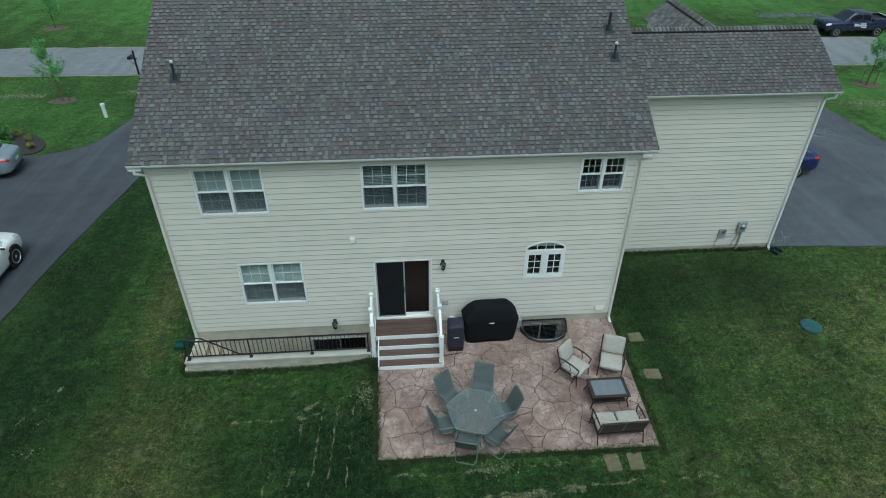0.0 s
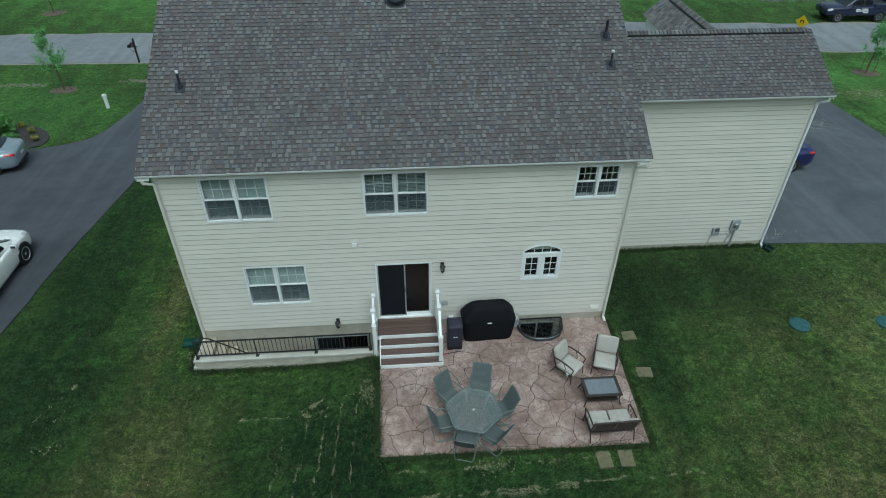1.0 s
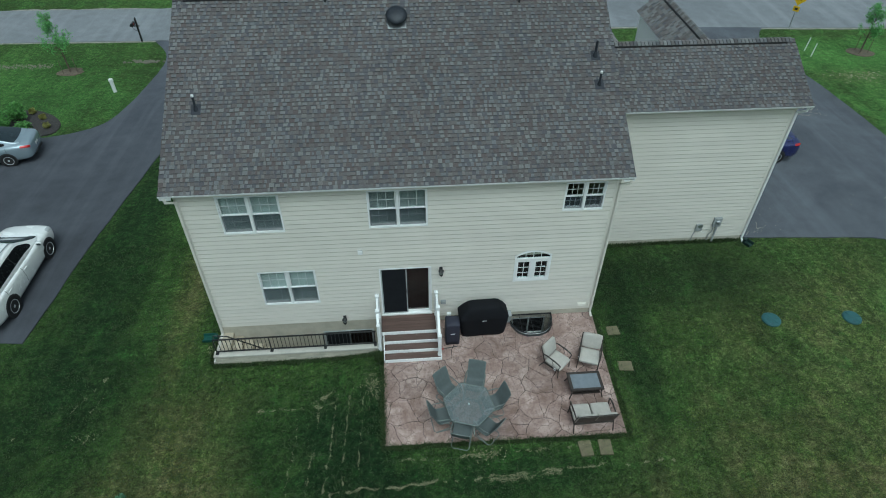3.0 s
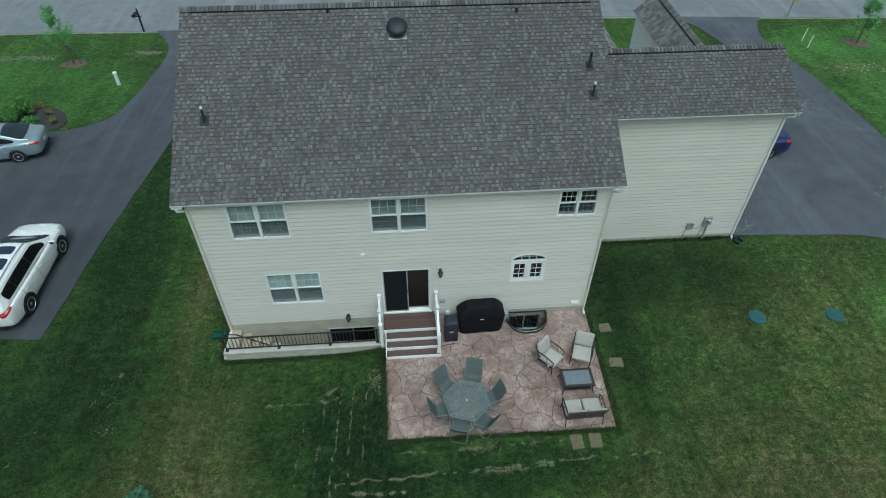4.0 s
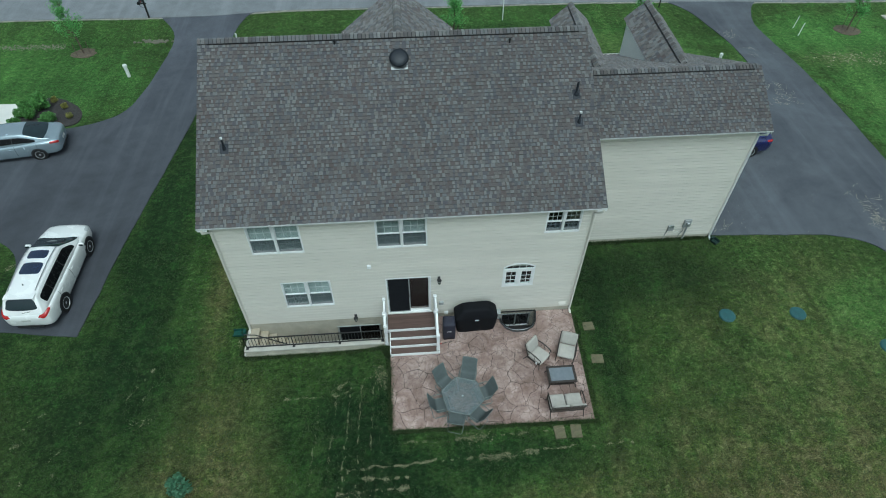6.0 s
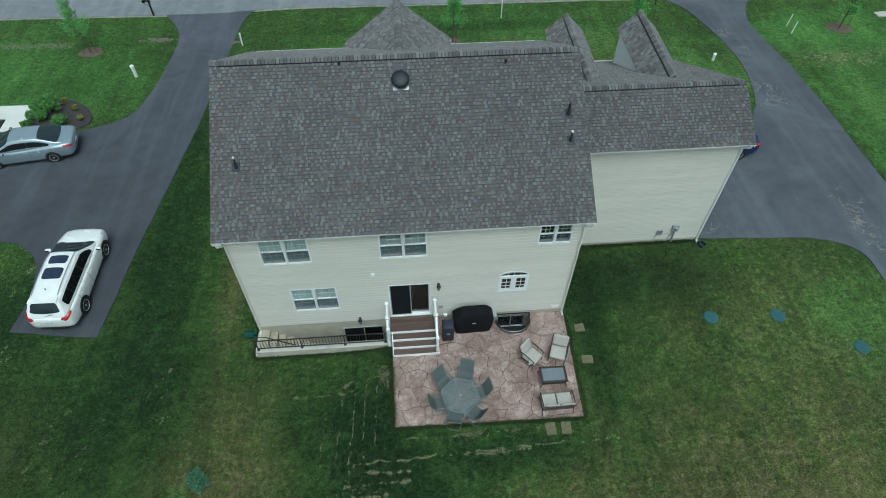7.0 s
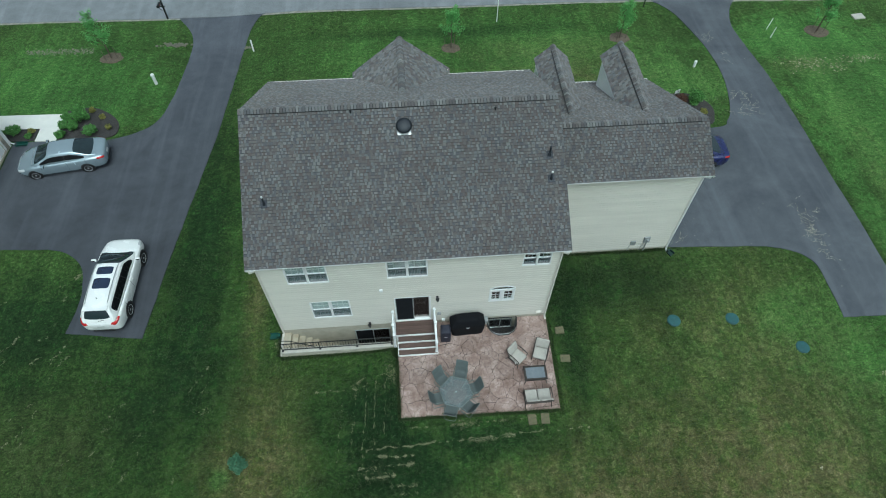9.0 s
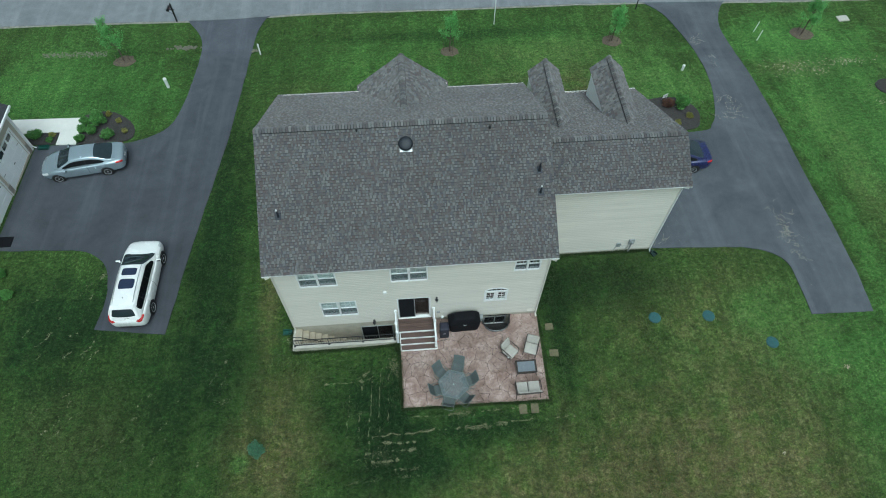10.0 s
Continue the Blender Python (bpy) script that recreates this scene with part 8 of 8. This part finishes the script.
def line_spots(seed, lines):
    """Broken dashes and ragged blotches of straw along old seams."""
    rnd = random.Random(seed)
    out = []
    for ax, ay, bx, by, dens, wide in lines:
        ln = math.hypot(bx - ax, by - ay)
        dx, dy = -(by - ay) / ln, (bx - ax) / ln
        for _ in range(int(ln * dens * 11)):
            t = rnd.random()
            x, y = ax + (bx - ax) * t, ay + (by - ay) * t
            dash = noise.noise(Vector((x * 5.5, y * 5.5, seed))) + 0.6 * noise.noise(Vector((x * 1.7, y * 1.7, seed + 4)))
            if dash + rnd.gauss(0, 0.20) < 0.16:
                continue
            sway = 0.12 * noise.noise(Vector((x * 0.9, y * 0.9, 7 + seed))) + 0.07 * noise.noise(Vector((x * 4, y * 4, 3 + seed)))
            o = sway + rnd.gauss(0, wide * (0.55 + 1.5 * max(dash, 0.0)))
            out.append((x + dx * o, y + dy * o, 1))
    return out


SEAMS = [(-2.2, -2.5, -2.45, -6.0, 60, 0.017), (-1.85, -2.6, -1.95, -5.4, 40, 0.014), (-2.3, -5.62, 7.2, -5.3, 60, 0.021), (-0.4, -4.95, 5.0, -4.75, 40, 0.021), (-2.6, -6.35, -0.3, -6.25, 130, 0.035), (-2.6, -6.75, -0.9, -6.7, 110, 0.035), (-1.9, -5.95, -0.3, -5.9, 110, 0.028),
         (-4.6, -2.95, -2.3, -2.8, 60, 0.025), (-3.0, -2.65, -2.2, -2.4, 120, 0.042), (-2.65, -2.6, -2.9, -5.8, 25, 0.021), (-3.3, -3.1, -3.5, -6.0, 20, 0.021), (-1.4, -2.7, -1.5, -5.0, 30, 0.014), (-3.6, -7.6, 0.5, -7.4, 30, 0.042), (2.0, -5.55, 4.0, -5.5, 60, 0.035), (-1.2, -1.9, -1.0, -2.9, 40, 0.035), (-2.0, -7.2, -0.2, -7.1, 50, 0.042)]
flakes("straw_seams", "pale straw showing along old sod seams", line_spots(1, SEAMS), STRAW, 0.011, 0.02)


def wisps(seed, x0, y0, x1, y1, count):
    """Short slanting streaks of dead grass, as lines for line_spots."""
    rnd = random.Random(seed)
    out = []
    for _ in range(count):
        x, y, ln = rnd.uniform(x0, x1), rnd.uniform(y0, y1), rnd.uniform(0.2, 0.7)
        a = radians(rnd.gauss(55, 16))
        out.append((x, y, x + ln * math.cos(a), y + ln * math.sin(a), rnd.uniform(18, 55), 0.03))
    return out


flakes("dead_grass", "short pale streaks of dead grass in the lawn", line_spots(5, wisps(3, -20.0, -4.5, -16.2, 4.2, 34) + wisps(4, -15.5, -6.5, -9.0, -1.5, 16)), STRAW, 0.013, 0.016)


def blob_spots(seed, blobs):
    rnd = random.Random(seed)
    return [(cx + rnd.gauss(0, rx), cy + rnd.gauss(0, ry), 1) for cx, cy, rx, ry, n in blobs for _ in range(n)]


flakes("straw_patches", "thin straw patches in the turf", [p for p in blob_spots(2, [(-1.15, -2.3, 0.16, 0.25, 160), (2.0, -4.85, 0.28, 0.10, 110), (-9.44, -3.3, 0.25, 0.06, 30), (-6.3, -0.5, 0.12, 0.12, 60), (27.2, 18.1, 1.1, 0.5, 260), (31.0, 18.7, 1.1, 0.35, 200),
       (32.5, 15.8, 0.5, 0.2, 90), (-2.0, -6.5, 0.5, 0.3, 120)]) if not bare(p[0], p[1])], STRAW, 0.022, 0.015)
PALE_FLAKE = foliage("dry_leaves", (0.20, 0.17, 0.10), (0.34, 0.30, 0.20), (0.46, 0.42, 0.31))
flakes("dry_leaves", "pale dry leaves lying in the turf", blob_spots(6, [(27.0, 18.2, 0.9, 0.45, 130), (29.0, 17.8, 0.4, 0.3, 40), (31.5, 18.6, 1.0, 0.25, 110), (32.2, 14.2, 0.4, 0.15, 30), (21.1, -3.93, 0.08, 0.06, 14), (16.4, -7.75, 0.04, 0.03, 3)]), PALE_FLAKE, 0.055, 0.03)


def streaks(name, label, groups, mat, seed):
    """Thin broken wavering marks of dry grass clippings on the asphalt."""
    rnd = random.Random(seed)
    v, f = [], []
    for cx, cy, rx, ry, n in groups:
        for _ in range(n):
            x, y = cx + rnd.gauss(0, rx), cy + rnd.gauss(0, ry)
            a = rnd.gauss(0.35, 0.45)
            for _s in range(rnd.randint(3, 8)):
                ln, w = rnd.uniform(0.05, 0.11), rnd.uniform(0.005, 0.013)
                a += rnd.gauss(0, 0.5)
                x2, y2 = x + math.cos(a) * ln, y + math.sin(a) * ln
                px, py = -math.sin(a) * w, math.cos(a) * w
                z, z2 = ground_z(x, y) + 0.041, ground_z(x2, y2) + 0.043
                i = len(v)
                v += [(x - px, y - py, z), (x2 - px * 0.7, y2 - py * 0.7, z2), (x2 + px * 0.7, y2 + py * 0.7, z2), (x + px, y + py, z)]
                f.append((i, i + 1, i + 2, i + 3))
                x, y = x2, y2
                if rnd.random() < 0.25:
                    x += rnd.gauss(0, 0.08)
    me = bpy.data.meshes.new(name)
    me.from_pydata(v, [], f)
    tagged(part(name, me, mat), label, "debris", kind="stuff")


streaks("dry_clippings", "thin pale streaks of dry clippings on the asphalt", [(20.9, 3.9, 0.16, 0.75, 46), (21.2, 4.9, 0.3, 0.5, 16), (21.1, 14.9, 0.42, 0.22, 20), (21.3, 13.9, 0.40, 0.30, 20), (20.7, 13.4, 0.3, 0.15, 10), (21.2, 21.4, 0.3, 0.25, 18), (21.8, 19.3, 0.15, 0.3, 8), (13.8, 3.8, 0.4, 0.12, 6)], CHIP, 4)
flakes("drive_chips", "pale chips and grit scattered on the asphalt", blob_spots(3, [(21.6, 4.6, 1.1, 1.8, 22), (22.3, 0.5, 0.9, 1.0, 10), (15.0, 4.2, 1.2, 0.4, 10), (22.2, 18.5, 0.5, 0.8, 8), (17, 6, 1.5, 1.5, 6)]), CHIP, 0.022, 0.042)
